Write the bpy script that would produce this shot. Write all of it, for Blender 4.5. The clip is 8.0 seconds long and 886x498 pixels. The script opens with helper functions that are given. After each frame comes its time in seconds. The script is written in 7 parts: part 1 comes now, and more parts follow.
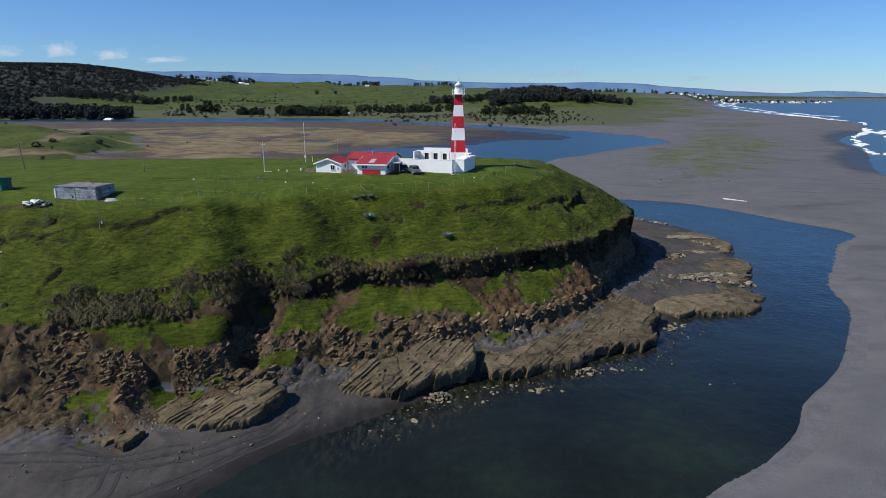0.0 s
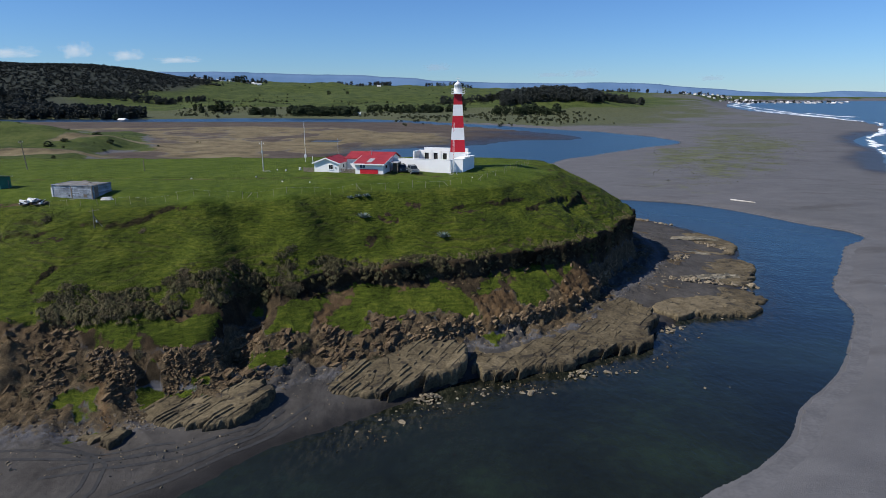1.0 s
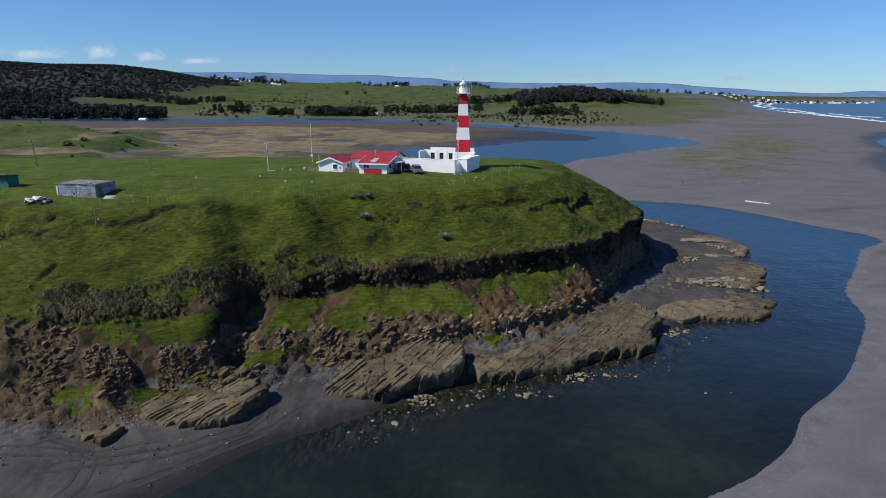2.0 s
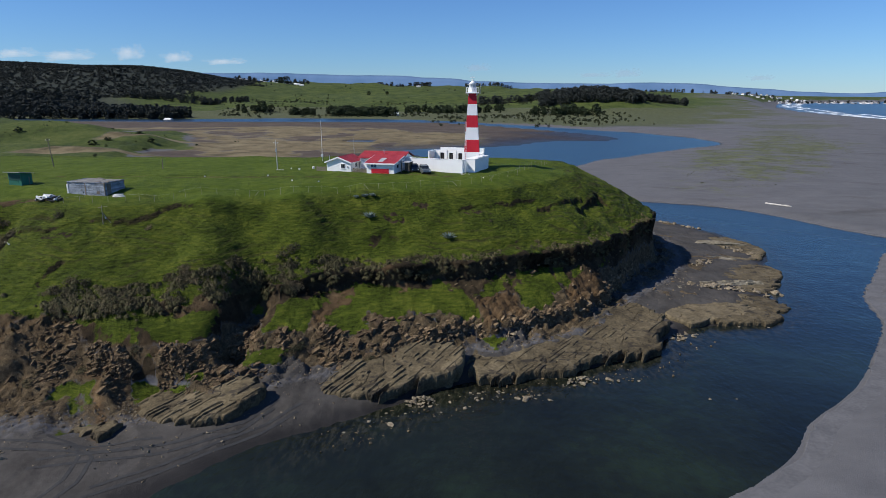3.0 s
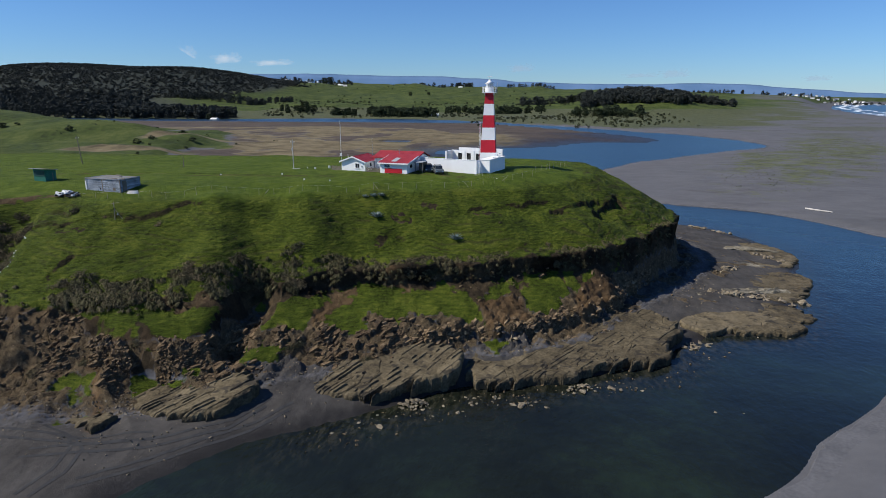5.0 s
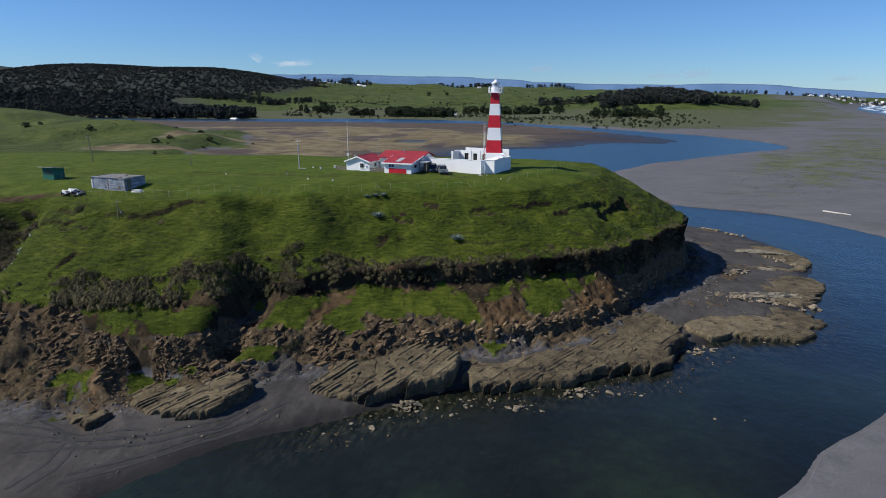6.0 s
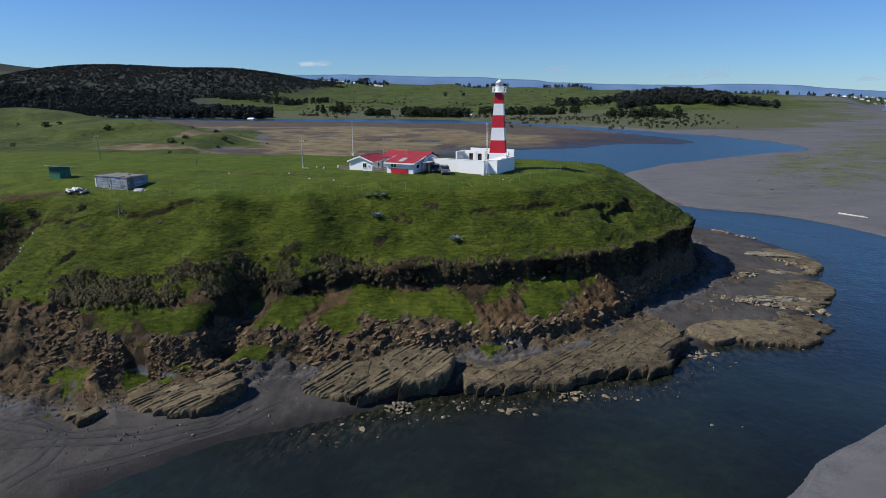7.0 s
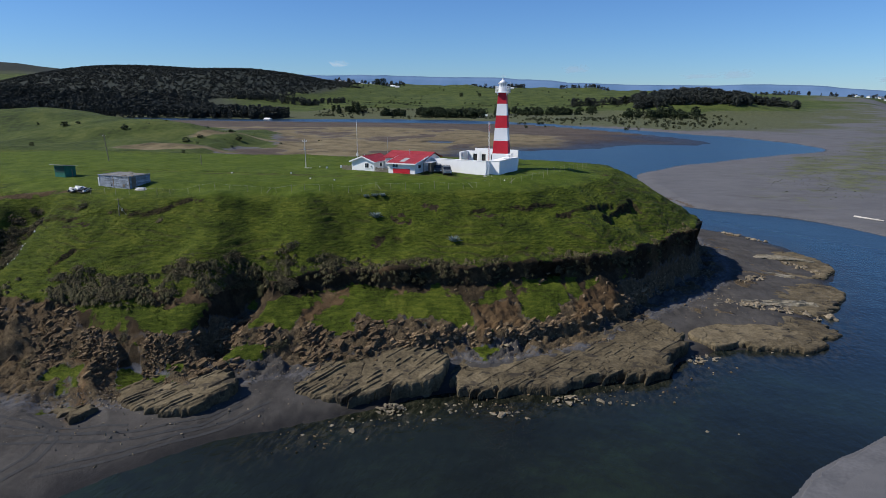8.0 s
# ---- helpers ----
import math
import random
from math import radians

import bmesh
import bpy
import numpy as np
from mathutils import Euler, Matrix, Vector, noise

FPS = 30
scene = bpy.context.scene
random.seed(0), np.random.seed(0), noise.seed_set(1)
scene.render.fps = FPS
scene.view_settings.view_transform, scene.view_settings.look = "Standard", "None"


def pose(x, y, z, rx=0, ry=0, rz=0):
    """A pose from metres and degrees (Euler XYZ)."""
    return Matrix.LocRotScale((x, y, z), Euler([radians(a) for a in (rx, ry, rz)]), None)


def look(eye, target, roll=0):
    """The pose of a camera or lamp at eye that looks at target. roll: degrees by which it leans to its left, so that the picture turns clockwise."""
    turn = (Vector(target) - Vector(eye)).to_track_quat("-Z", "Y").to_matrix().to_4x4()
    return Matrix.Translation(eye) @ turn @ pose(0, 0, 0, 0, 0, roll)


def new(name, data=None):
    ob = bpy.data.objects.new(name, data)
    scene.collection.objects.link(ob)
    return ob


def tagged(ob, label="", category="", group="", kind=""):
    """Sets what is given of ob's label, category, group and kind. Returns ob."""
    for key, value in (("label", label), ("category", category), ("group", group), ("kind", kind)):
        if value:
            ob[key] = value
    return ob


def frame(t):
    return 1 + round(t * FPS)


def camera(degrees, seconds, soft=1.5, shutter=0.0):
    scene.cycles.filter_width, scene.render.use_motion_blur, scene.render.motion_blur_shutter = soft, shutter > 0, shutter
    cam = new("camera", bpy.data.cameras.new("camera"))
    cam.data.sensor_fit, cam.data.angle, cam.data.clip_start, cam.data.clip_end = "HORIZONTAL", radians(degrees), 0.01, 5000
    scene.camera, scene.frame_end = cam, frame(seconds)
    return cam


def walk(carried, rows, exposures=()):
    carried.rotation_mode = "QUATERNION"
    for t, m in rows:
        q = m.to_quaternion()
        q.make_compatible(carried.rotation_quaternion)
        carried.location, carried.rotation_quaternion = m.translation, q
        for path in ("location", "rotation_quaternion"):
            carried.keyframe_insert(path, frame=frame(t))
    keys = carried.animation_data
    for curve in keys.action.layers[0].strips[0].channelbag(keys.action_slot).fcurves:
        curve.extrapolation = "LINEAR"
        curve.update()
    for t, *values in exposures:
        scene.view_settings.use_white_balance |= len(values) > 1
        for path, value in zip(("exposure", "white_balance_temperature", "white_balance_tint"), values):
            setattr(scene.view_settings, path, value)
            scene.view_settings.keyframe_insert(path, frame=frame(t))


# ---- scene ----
cam = camera(71.9, 8.0, soft=0.8)
# one length for the whole flight, the first eye's height over the river, and its tilt
METRES, EYE, TILT, LEAN, TURN = 24.0, 40.0, -14.2, 0.0, 0.0
ROWS = [
    (0.0, 0.0, 0.0, 0.0, 0.0, 0.0, -0.0),
    (0.5, 0.0594, 0.0135, -0.0006, 0.51, 0.02, -0.13),
    (1.0, 0.119, 0.028, -0.0004, 1.09, 0.02, -0.26),
    (1.5, 0.1789, 0.0433, 0.0008, 1.83, 0.02, -0.44),
    (3.0, 0.3601, 0.0934, 0.0053, 4.71, 0.02, -1.14),
    (3.5, 0.4198, 0.1122, 0.0073, 5.71, 0.01, -1.36),
    (4.0, 0.4794, 0.1317, 0.0098, 6.72, -0.02, -1.63),
    (4.5, 0.5379, 0.152, 0.0126, 7.63, -0.02, -1.91),
    (6.0, 0.7128, 0.2206, 0.0227, 10.22, -0.06, -2.62),
    (6.5, 0.77, 0.245, 0.0266, 10.98, -0.08, -2.82),
    (7.0, 0.8276, 0.2704, 0.031, 11.75, -0.11, -3.01),
    (7.5, 0.8851, 0.2966, 0.0356, 12.51, -0.12, -3.22),
    (8.0, 0.9424, 0.3236, 0.0409, 13.24, -0.15, -3.43),
]
walk(cam, [(t, pose(0, 0, EYE, TILT, LEAN, TURN) @ pose(METRES * x, METRES * y, METRES * z, 90 + pitch, roll, yaw)) for t, x, y, z, yaw, pitch, roll in ROWS],
     exposures=[(0.0, 0.03), (8.0, 0.0)])

# ---- daylight: a clear sky and one sun, behind the camera's left shoulder ----
SUN_TO = Vector((-0.947, -0.32, 1.0)).normalized()
sun_el = math.asin(SUN_TO.z)
sun_az = math.atan2(SUN_TO.x, SUN_TO.y)
world = bpy.data.worlds.new("world")
scene.world = world
world.use_nodes = True
wn = world.node_tree.nodes
sky = wn.new("ShaderNodeTexSky")
sky.sky_type = "NISHITA"
sky.sun_disc = False
sky.sun_elevation, sky.sun_rotation = sun_el, sun_az
sky.altitude, sky.air_density, sky.dust_density, sky.ozone_density = 40, 1.0, 0.0, 6.0
wn["Background"].inputs["Strength"].default_value = 0.085
tint = wn.new("ShaderNodeMix")
tint.data_type, tint.blend_type = "RGBA", "MULTIPLY"
tint.inputs[0].default_value, tint.inputs[7].default_value = 1.0, (0.66, 0.93, 1.30, 1)
world.node_tree.links.new(sky.outputs["Color"], tint.inputs[6])
world.node_tree.links.new(tint.outputs[2], wn["Background"].inputs["Color"])
sun_data = bpy.data.lights.new("sun", "SUN")
sun_data.energy, sun_data.angle, sun_data.color = 5.0, radians(0.5), (1.0, 0.95, 0.87)
sun = new("sun", sun_data)
sun.matrix_world = look((0, 0, 300), Vector((0, 0, 300)) - SUN_TO)


# ---- materials ----
def mat(name):
    m = bpy.data.materials.new(name)
    m.use_nodes = True
    return m, m.node_tree.nodes, m.node_tree.links, m.node_tree.nodes["Principled BSDF"]


def coords(nt, scale=(1, 1, 1), space="Object", turn=(0, 0, 0)):
    tc = nt.nodes.new("ShaderNodeTexCoord")
    mp = nt.nodes.new("ShaderNodeMapping")
    mp.inputs["Scale"].default_value = scale
    mp.inputs["Rotation"].default_value = turn
    nt.links.new(tc.outputs[space], mp.inputs["Vector"])
    return mp.outputs["Vector"]


def tex_noise(nt, vec, scale, detail=4.0, rough=0.55, distort=0.0):
    n = nt.nodes.new("ShaderNodeTexNoise")
    n.inputs["Scale"].default_value, n.inputs["Detail"].default_value = scale, detail
    n.inputs["Roughness"].default_value, n.inputs["Distortion"].default_value = rough, distort
    nt.links.new(vec, n.inputs["Vector"])
    return n.outputs["Fac"]


def ramp(nt, fac, *stops):
    r = nt.nodes.new("ShaderNodeValToRGB")
    el = r.color_ramp.elements
    while len(el) < len(stops):
        el.new(0.5)
    for e, (p, c) in zip(el, stops):
        e.position, e.color = p, (*c, 1)
    nt.links.new(fac, r.inputs["Fac"])
    return r.outputs["Color"]


def mixed(nt, fac, a, b, how="MIX"):
    m = nt.nodes.new("ShaderNodeMix")
    m.data_type, m.blend_type = "RGBA", how
    for sock, v in ((m.inputs[0], fac), (m.inputs[6], a), (m.inputs[7], b)):
        if isinstance(v, bpy.types.NodeSocket):
            nt.links.new(v, sock)
        else:
            sock.default_value = (*v, 1) if isinstance(v, tuple) else v
    return m.outputs[2]


def calc(nt, how, a, b=0.0, clamp=False):
    m = nt.nodes.new("ShaderNodeMath")
    m.operation, m.use_clamp = how, clamp
    for sock, v in ((m.inputs[0], a), (m.inputs[1], b)):
        if isinstance(v, bpy.types.NodeSocket):
            nt.links.new(v, sock)
        else:
            sock.default_value = v
    return m.outputs[0]


def bump(nt, bsdf, height, strength, distance):
    b = nt.nodes.new("ShaderNodeBump")
    b.inputs["Strength"].default_value, b.inputs["Distance"].default_value = strength, distance
    nt.links.new(height, b.inputs["Height"])
    nt.links.new(b.outputs["Normal"], bsdf.inputs["Normal"])


def surface(name, a, b, scale, rough=0.85, fine=8.0, relief=0.02, strength=0.5, metal=0.0, vary=0.0, space="Object"):
    """A surface of two tones with a coarse and a fine grain and a relief in metres."""
    m, n, l, p = mat(name)
    nt = m.node_tree
    v = coords(nt, space=space)
    big, small = tex_noise(nt, v, scale, 5), tex_noise(nt, v, scale * fine, 4)
    mix = calc(nt, "ADD", calc(nt, "MULTIPLY", big, 0.6), calc(nt, "MULTIPLY", small, 0.4))
    col = ramp(nt, mix, (0.36, a), (0.64, b))
    if vary:
        info = n.new("ShaderNodeObjectInfo")
        f = calc(nt, "ADD", calc(nt, "MULTIPLY", info.outputs["Random"], vary), 1 - vary / 2)
        hsv = n.new("ShaderNodeHueSaturation")
        l.new(f, hsv.inputs["Value"])
        l.new(col, hsv.inputs["Color"])
        col = hsv.outputs["Color"]
    l.new(col, p.inputs["Base Color"])
    p.inputs["Roughness"].default_value, p.inputs["Metallic"].default_value = rough, metal
    if relief:
        bump(nt, p, small, strength, relief)
    return m


# ---- numbers for the land ----
def lattice(ix, iy, seed):
    h = (ix.astype(np.int64) * 374761393 + iy.astype(np.int64) * 668265263 + seed * 974711) & 0x7FFFFFFF
    h = ((h ^ (h >> 13)) * 1274126177) & 0x7FFFFFFF
    return ((h ^ (h >> 16)) & 0xFFFF) / 65535.0 * 2 - 1


def vnoise(x, y, seed=0):
    ix, iy = np.floor(x), np.floor(y)
    fx, fy = x - ix, y - iy
    fx, fy = fx * fx * (3 - 2 * fx), fy * fy * (3 - 2 * fy)
    a, b = lattice(ix, iy, seed), lattice(ix + 1, iy, seed)
    c, d = lattice(ix, iy + 1, seed), lattice(ix + 1, iy + 1, seed)
    return (a + (b - a) * fx) + ((c + (d - c) * fx) - (a + (b - a) * fx)) * fy


def fbm(x, y, octaves=4, seed=0, gain=0.5):
    total, amp = 0, 1.0
    for k in range(octaves):
        total = total + amp * vnoise(x * 2**k + 17.3 * k, y * 2**k - 9.1 * k, seed + k)
        amp *= gain
    return total


def step(a, b, x):
    t = np.clip((x - a) / (b - a), 0, 1)
    return t * t * (3 - 2 * t)


def rounded(points, n=4):
    """A closed line through the points, rounded; a bend is no wider than its shorter side."""
    b = np.array(points, float)
    a, c = np.roll(b, 1, 0), np.roll(b, -1, 0)
    before, after = np.linalg.norm(b - a, axis=1), np.linalg.norm(c - b, axis=1)
    way = (b - a) / before[:, None] + (c - b) / after[:, None]
    way = way / (np.linalg.norm(way, axis=1)[:, None] + 1e-9) * np.minimum(before, after)[:, None]
    nxt = np.roll(way, -1, 0)
    out = []
    for k in range(n):
        t = k / n
        out.append((2 * t**3 - 3 * t**2 + 1) * b + (t**3 - 2 * t**2 + t) * way + (3 * t**2 - 2 * t**3) * c + (t**3 - t**2) * nxt)
    return np.stack(out, 1).reshape(-1, 2)


def depth_in(line, x, y):
    """Metres inside the closed line (minus: outside)."""
    best, inside = np.full(x.shape, 1e12), np.zeros(x.shape, bool)
    for (ax, ay), (bx, by) in zip(line, np.roll(line, -1, 0)):
        dx, dy = bx - ax, by - ay
        t = np.clip(((x - ax) * dx + (y - ay) * dy) / (dx * dx + dy * dy + 1e-9), 0, 1)
        best = np.minimum(best, (x - ax - t * dx) ** 2 + (y - ay - t * dy) ** 2)
        if dy:
            inside ^= ((ay > y) != (by > y)) & (x < ax + (y - ay) * dx / dy)
    return np.where(inside, 1, -1) * np.sqrt(best)


# the river's two banks, in plan
BANK_WEST = rounded([(-900, -200), (-85, -90), (-55, 0), (-36, 35), (-27.5, 50.5), (-23.5, 56.5), (-17, 64), (-9, 70.3), (-2, 75.5), (6, 82), (13, 83), (20, 86), (28, 91), (34, 93),
    (37.3, 99.3), (45, 106.6), (57, 109), (63.5, 119.5), (65, 126), (70, 138), (74.5, 150), (78.5, 166), (75, 182), (64, 200), (50, 210), (40, 240), (22, 290), (-10, 350), (-45, 420),
    (-60, 450), (-25, 470), (25, 500), (50, 542), (105, 558), (124, 590), (112, 650), (48, 765), (-62, 925), (-190, 985), (-477, 965), (-900, 940)], 3)
BANK_EAST = rounded([(-60, -200), (5, 20), (26.6, 54.3), (36, 60.5), (43.5, 67.5), (48, 74), (58.5, 83.8), (68, 96), (78, 111), (83, 126), (98, 148), (108, 163), (121, 176), (112, 193),
    (103, 212), (89, 229), (66, 239), (54, 249), (48, 290), (46, 344), (71, 385), (105, 430), (154, 487), (196, 545), (188, 610), (161, 692), (123, 730), (43, 850), (-133, 1025), (-324, 1075),
    (-532, 1030), (-900, 1010), (-3000, 1000), (-5000, 5000), (5000, 5000), (2600, 4200), (1500, 3300), (1026, 2400), (735, 1547), (664, 1153), (600, 900), (450, 671), (376, 583), (324, 487),
    (256, 365), (222, 300), (200, 200), (175, 100), (160, -200)], 3)

# the headland as a map of height lines
LEVELS = [
    (3.0, [(-900, -120), (-90, 60), (-60, 64), (-45, 67.5), (-35, 69), (-24, 74.5), (-15, 80), (-5, 83.2), (4, 87), (12, 91), (20, 97), (25, 100.8), (29.8, 109), (34.6, 119.8), (39.5, 129.2), (46.0, 141.5), (48.2, 155),
        (46.6, 171), (42.4, 189), (34, 226), (0, 256), (-40, 264), (-95, 272), (-150, 290), (-195, 325), (-215, 365), (-222, 420), (-235, 470), (-300, 600), (-900, 640)]),
    (6.0, [(-900, -110), (-90, 63), (-60, 67.5), (-44, 71.5), (-33, 72.8), (-25, 78.3), (-15, 83.8), (-7, 86.6), (1, 90), (10, 94), (18, 100), (24, 104), (28.6, 111.3), (33.7, 121.1), (38.5, 130), (45.0, 141.6), (47.0, 154.6),
        (45.4, 169), (40.6, 187.5), (26, 217), (-4, 236), (-45, 240), (-105, 243), (-180, 262), (-205, 310), (-223, 360), (-231, 425), (-246, 462), (-310, 580), (-900, 610)]),
    (9.5, [(-900, -100), (-90, 66), (-60, 70.5), (-44, 73.8), (-33, 76.5), (-26.5, 82), (-19.8, 88.8), (-8.4, 94.6), (1.6, 98.5), (10.6, 102.6), (18.6, 107.2), (26.0, 113.2), (33.2, 121.4), (38.3, 130.1), (44.7, 141.5), (46.7, 153.4),
        (43.7, 166.5), (39, 185), (22, 209), (-6, 222), (-50, 224), (-112, 224), (-205, 222), (-345, 221), (-900, 262)]),
    (12.0, [(-900, -95), (-90, 70), (-62, 73), (-47, 76), (-36, 81), (-29, 84.7), (-21, 91), (-8, 96.2), (2, 100), (11, 104), (19, 108.6), (26.3, 114.6), (33.0, 121.9), (38.0, 130.4), (44.2, 141.4), (46.2, 152.6),
        (42.5, 164), (37.5, 182), (20, 202), (-8, 213), (-52, 213), (-115, 212), (-205, 208), (-340, 207), (-900, 245)]),
    (15.0, [(-900, -90), (-90, 74.5), (-62, 78.5), (-52, 80), (-42, 84.2), (-33, 88.3), (-24, 94), (-12, 100.5), (-1, 104.3), (9, 107.7), (17, 112), (25.4, 118.4), (31.6, 127.2), (36.6, 135.9), (41.2, 144.4), (43.4, 152.6),
        (38.5, 165), (33, 180), (18, 196), (-8, 203), (-55, 202), (-118, 201), (-200, 196), (-330, 195), (-900, 230)]),
    (19.0, [(-900, -80), (-90, 82), (-66, 88.5), (-56, 87.3), (-46, 90.5), (-36, 94.5), (-25, 100), (-13, 106), (-4, 109.6), (5, 113.3), (14, 118.3), (22, 126), (28.5, 134), (32.5, 143), (35.5, 152), (34.5, 165),
        (29, 178), (15, 187), (-10, 191), (-58, 189), (-120, 187), (-200, 182), (-320, 180), (-900, 215)]),
    (22.2, [(-900, -60), (-100, 93), (-66, 96), (-53, 94.5), (-44, 96.5), (-34, 100.3), (-22, 107), (-12, 111.3), (0, 115.3), (10, 120), (18, 128), (23.5, 138), (26.5, 148), (27.5, 160),
        (24, 171), (13, 177), (-12, 179), (-62, 175), (-130, 172), (-300, 165), (-900, 200)]),
    (23.7, [(-900, 0), (-100, 108), (-62, 103), (-44, 108), (-22, 114), (-8, 119), (6, 126), (14, 135), (17, 146), (15, 157), (5, 163), (-10, 163), (-60, 157), (-120, 150), (-300, 142), (-900, 155)]),
]
LEVELS = [(z, rounded(line, 3)) for z, line in LEVELS]

# two slabs that stand out of the black sand, in plan
SLAB_WEST = [(-43.0, 72.8), (-39.6, 69.8), (-35.2, 67.0), (-31.2, 65.4), (-27.6, 65.0), (-24.6, 66.4), (-22.4, 67.4), (-21.0, 69.0), (-20.6, 71.6), (-22.2, 74.4), (-26, 75.2), (-31, 72.4), (-36.5, 72.4), (-39.5, 73.2)]
SLAB_SMALL = [(-41.5, 63.4), (-38.5, 61.6), (-35.6, 60.4), (-33.9, 61.2), (-34.4, 63.2), (-36.6, 65.0), (-39, 64.4)]
# green shelves and bare clay on the broken lower face, drawn on the face itself: metres along it (x + 0.4 y) and height
GREENS = [
    [(-18.2, 10.4), (-12.7, 11.7), (-7.7, 11.1), (-2.7, 10.4), (2.7, 9.7), (2.4, 7.9), (0.3, 7.5), (-2.5, 7.2), (-4.6, 7.9), (-6.0, 8.7), (-8.9, 9.5), (-12.2, 9.0), (-15.3, 9.7)],
    [(-9.7, 6.0), (-7.3, 6.8), (-6.4, 6.0), (-4.6, 5.4), (-3.2, 4.9), (0.6, 4.7), (0.9, 4.0), (-1.2, 3.1), (-5.5, 3.0), (-8.4, 3.1), (-9.8, 4.0)],
    [(-19.8, 3.8), (-16.2, 4.2), (-12.8, 3.5), (-12.2, 2.9), (-15.6, 2.8), (-20.0, 2.9)],
    [(9.9, 8.7), (12.9, 9.9), (17.0, 9.3), (16.3, 8.0), (14.8, 6.5), (12.1, 7.2), (9.0, 7.3)],
    [(5.3, 4.1), (8.4, 5.7), (12.6, 5.1), (12.1, 4.4), (6.8, 3.8)],
    [(17.5, 9.5), (22.1, 10.3), (26.1, 11.7), (28.8, 10.7), (32.7, 9.4), (38.7, 9.7), (43.3, 8.7), (43.6, 5.8), (41.8, 5.6), (37.4, 6.5), (31.1, 6.7), (29.2, 6.9), (24.8, 7.3), (23.7, 6.0), (19.6, 6.0), (17.8, 7.1), (19.8, 8.2)],
    [(52.4, 7.8), (56.3, 9.3), (61.1, 9.6), (61.5, 7.5), (59.4, 6.1), (55.5, 5.3), (53.2, 5.9)],
    [(62.6, 8.9), (65.9, 9.3), (65.4, 8.1), (63.7, 7.5), (62.4, 7.8)],
    [(46.0, 7.6), (46.3, 8.9), (50.5, 9.9), (50.3, 8.6), (47.2, 7.5)],
    [(43.0, 4.1), (45.3, 5.2), (47.3, 3.6), (45.8, 2.6), (43.5, 2.6)],
]
CLAYS = [
    [(15.7, 6.4), (16.8, 8.2), (21.0, 9.8), (24.2, 10.2), (23.0, 8.7), (19.8, 8.0), (17.8, 6.9)],
    [(28.3, 11.1), (30.8, 12.6), (34.3, 10.2), (33.1, 9.1), (29.5, 9.8)],
    [(44.2, 7.8), (51.1, 7.9), (52.1, 5.4), (46.3, 5.2), (43.6, 5.4)],
    [(62.2, 7.0), (67.6, 8.2), (74.6, 7.4), (71.7, 4.9), (66.4, 4.6), (61.9, 4.5)],
    [(-16.8, 6.2), (-15.7, 6.0), (-14.1, 4.8), (-12.2, 3.5), (-10.8, 2.1), (-12.4, 2.1), (-15.2, 4.6)],
]
# gullies: two ends, half-width, depth
GULLIES = [((-38, 99), (-35, 88), 4.0, -1.15), ((-31.5, 98), (-27.6, 90), 4.6, 1.15), ((-25.5, 104), (-22.5, 96.5), 3.4, -1.0), ((-18.8, 104.5), (-15.2, 99), 4.0, 1.15), ((28.5, 128.5), (33.0, 129.5), 2.6, 1.2), ((-27.0, 86.5), (-26.8, 78.5), 2.4, 3.3), ((-71, 91), (-66.5, 77), 3.8, 3.4), ((5.5, 91), (6.5, 82), 1.8, 0.9)]
# slips in the turf: the upper edge (the ground falls on its right-hand side), drop and reach
SCARPS = [([(-65.2, 88.4), (-63.4, 88.9), (-60, 88.6), (-56.9, 90.6), (-55.3, 91.5), (-52, 91.8), (-47.9, 92.2), (-43.9, 95.6), (-37.2, 97.5)], 0.85, 2.6), ([(-67, 91.9), (-66.1, 93.5), (-59.1, 91.7)], 0.6, 2.0), ([(-54.8, 77.9), (-55.2, 80.5), (-53.5, 83)], 0.8, 2.4),
    ([(0.2, 110.9), (4.7, 114.2), (7.5, 115.4), (13.4, 119.4), (17.5, 121.7)], 0.75, 1.8), ([(16.5, 117.6), (19.5, 121.6), (24, 127.5), (27.6, 133)], 1.1, 2.2), ([(25.6, 122.8), (26.4, 127.5), (28.8, 132.5), (31.5, 137)], 1.9, 3.2), ([(-12.3, 101.5), (-9.5, 103.8), (-7.3, 104.1)], 0.9, 1.2),
    ([(-29.4, 74.5), (-29.6, 79), (-29.0, 83), (-28.8, 87), (-26.5, 91)], 2.6, 3.2), ([(-19, 108.3), (-15, 109.6), (-12, 109.2)], 0.5, 1.2), ([(-10.5, 106.2), (-8.6, 107.6), (-6.2, 107.4)], 0.55, 1.3), ([(8, 105.8), (12, 107.8), (15, 110.5)], 0.5, 1.5)]


def ellipse(x, y, cx, cy, a, b, turn):
    c, s = math.cos(radians(turn)), math.sin(radians(turn))
    u, v = (x - cx) * c + (y - cy) * s, -(x - cx) * s + (y - cy) * c
    return np.hypot(u / a, v / b)


def gully_depth(x, y):
    total = 0
    for (ax, ay), (bx, by), w, d in GULLIES:
        dx, dy = bx - ax, by - ay
        t = np.clip(((x - ax) * dx + (y - ay) * dy) / (dx * dx + dy * dy), 0, 1)
        r = np.hypot(x - ax - t * dx, y - ay - t * dy)
        total = total + d * np.exp(-((r / w) ** (3 if d > 3 else 2)))
    return total


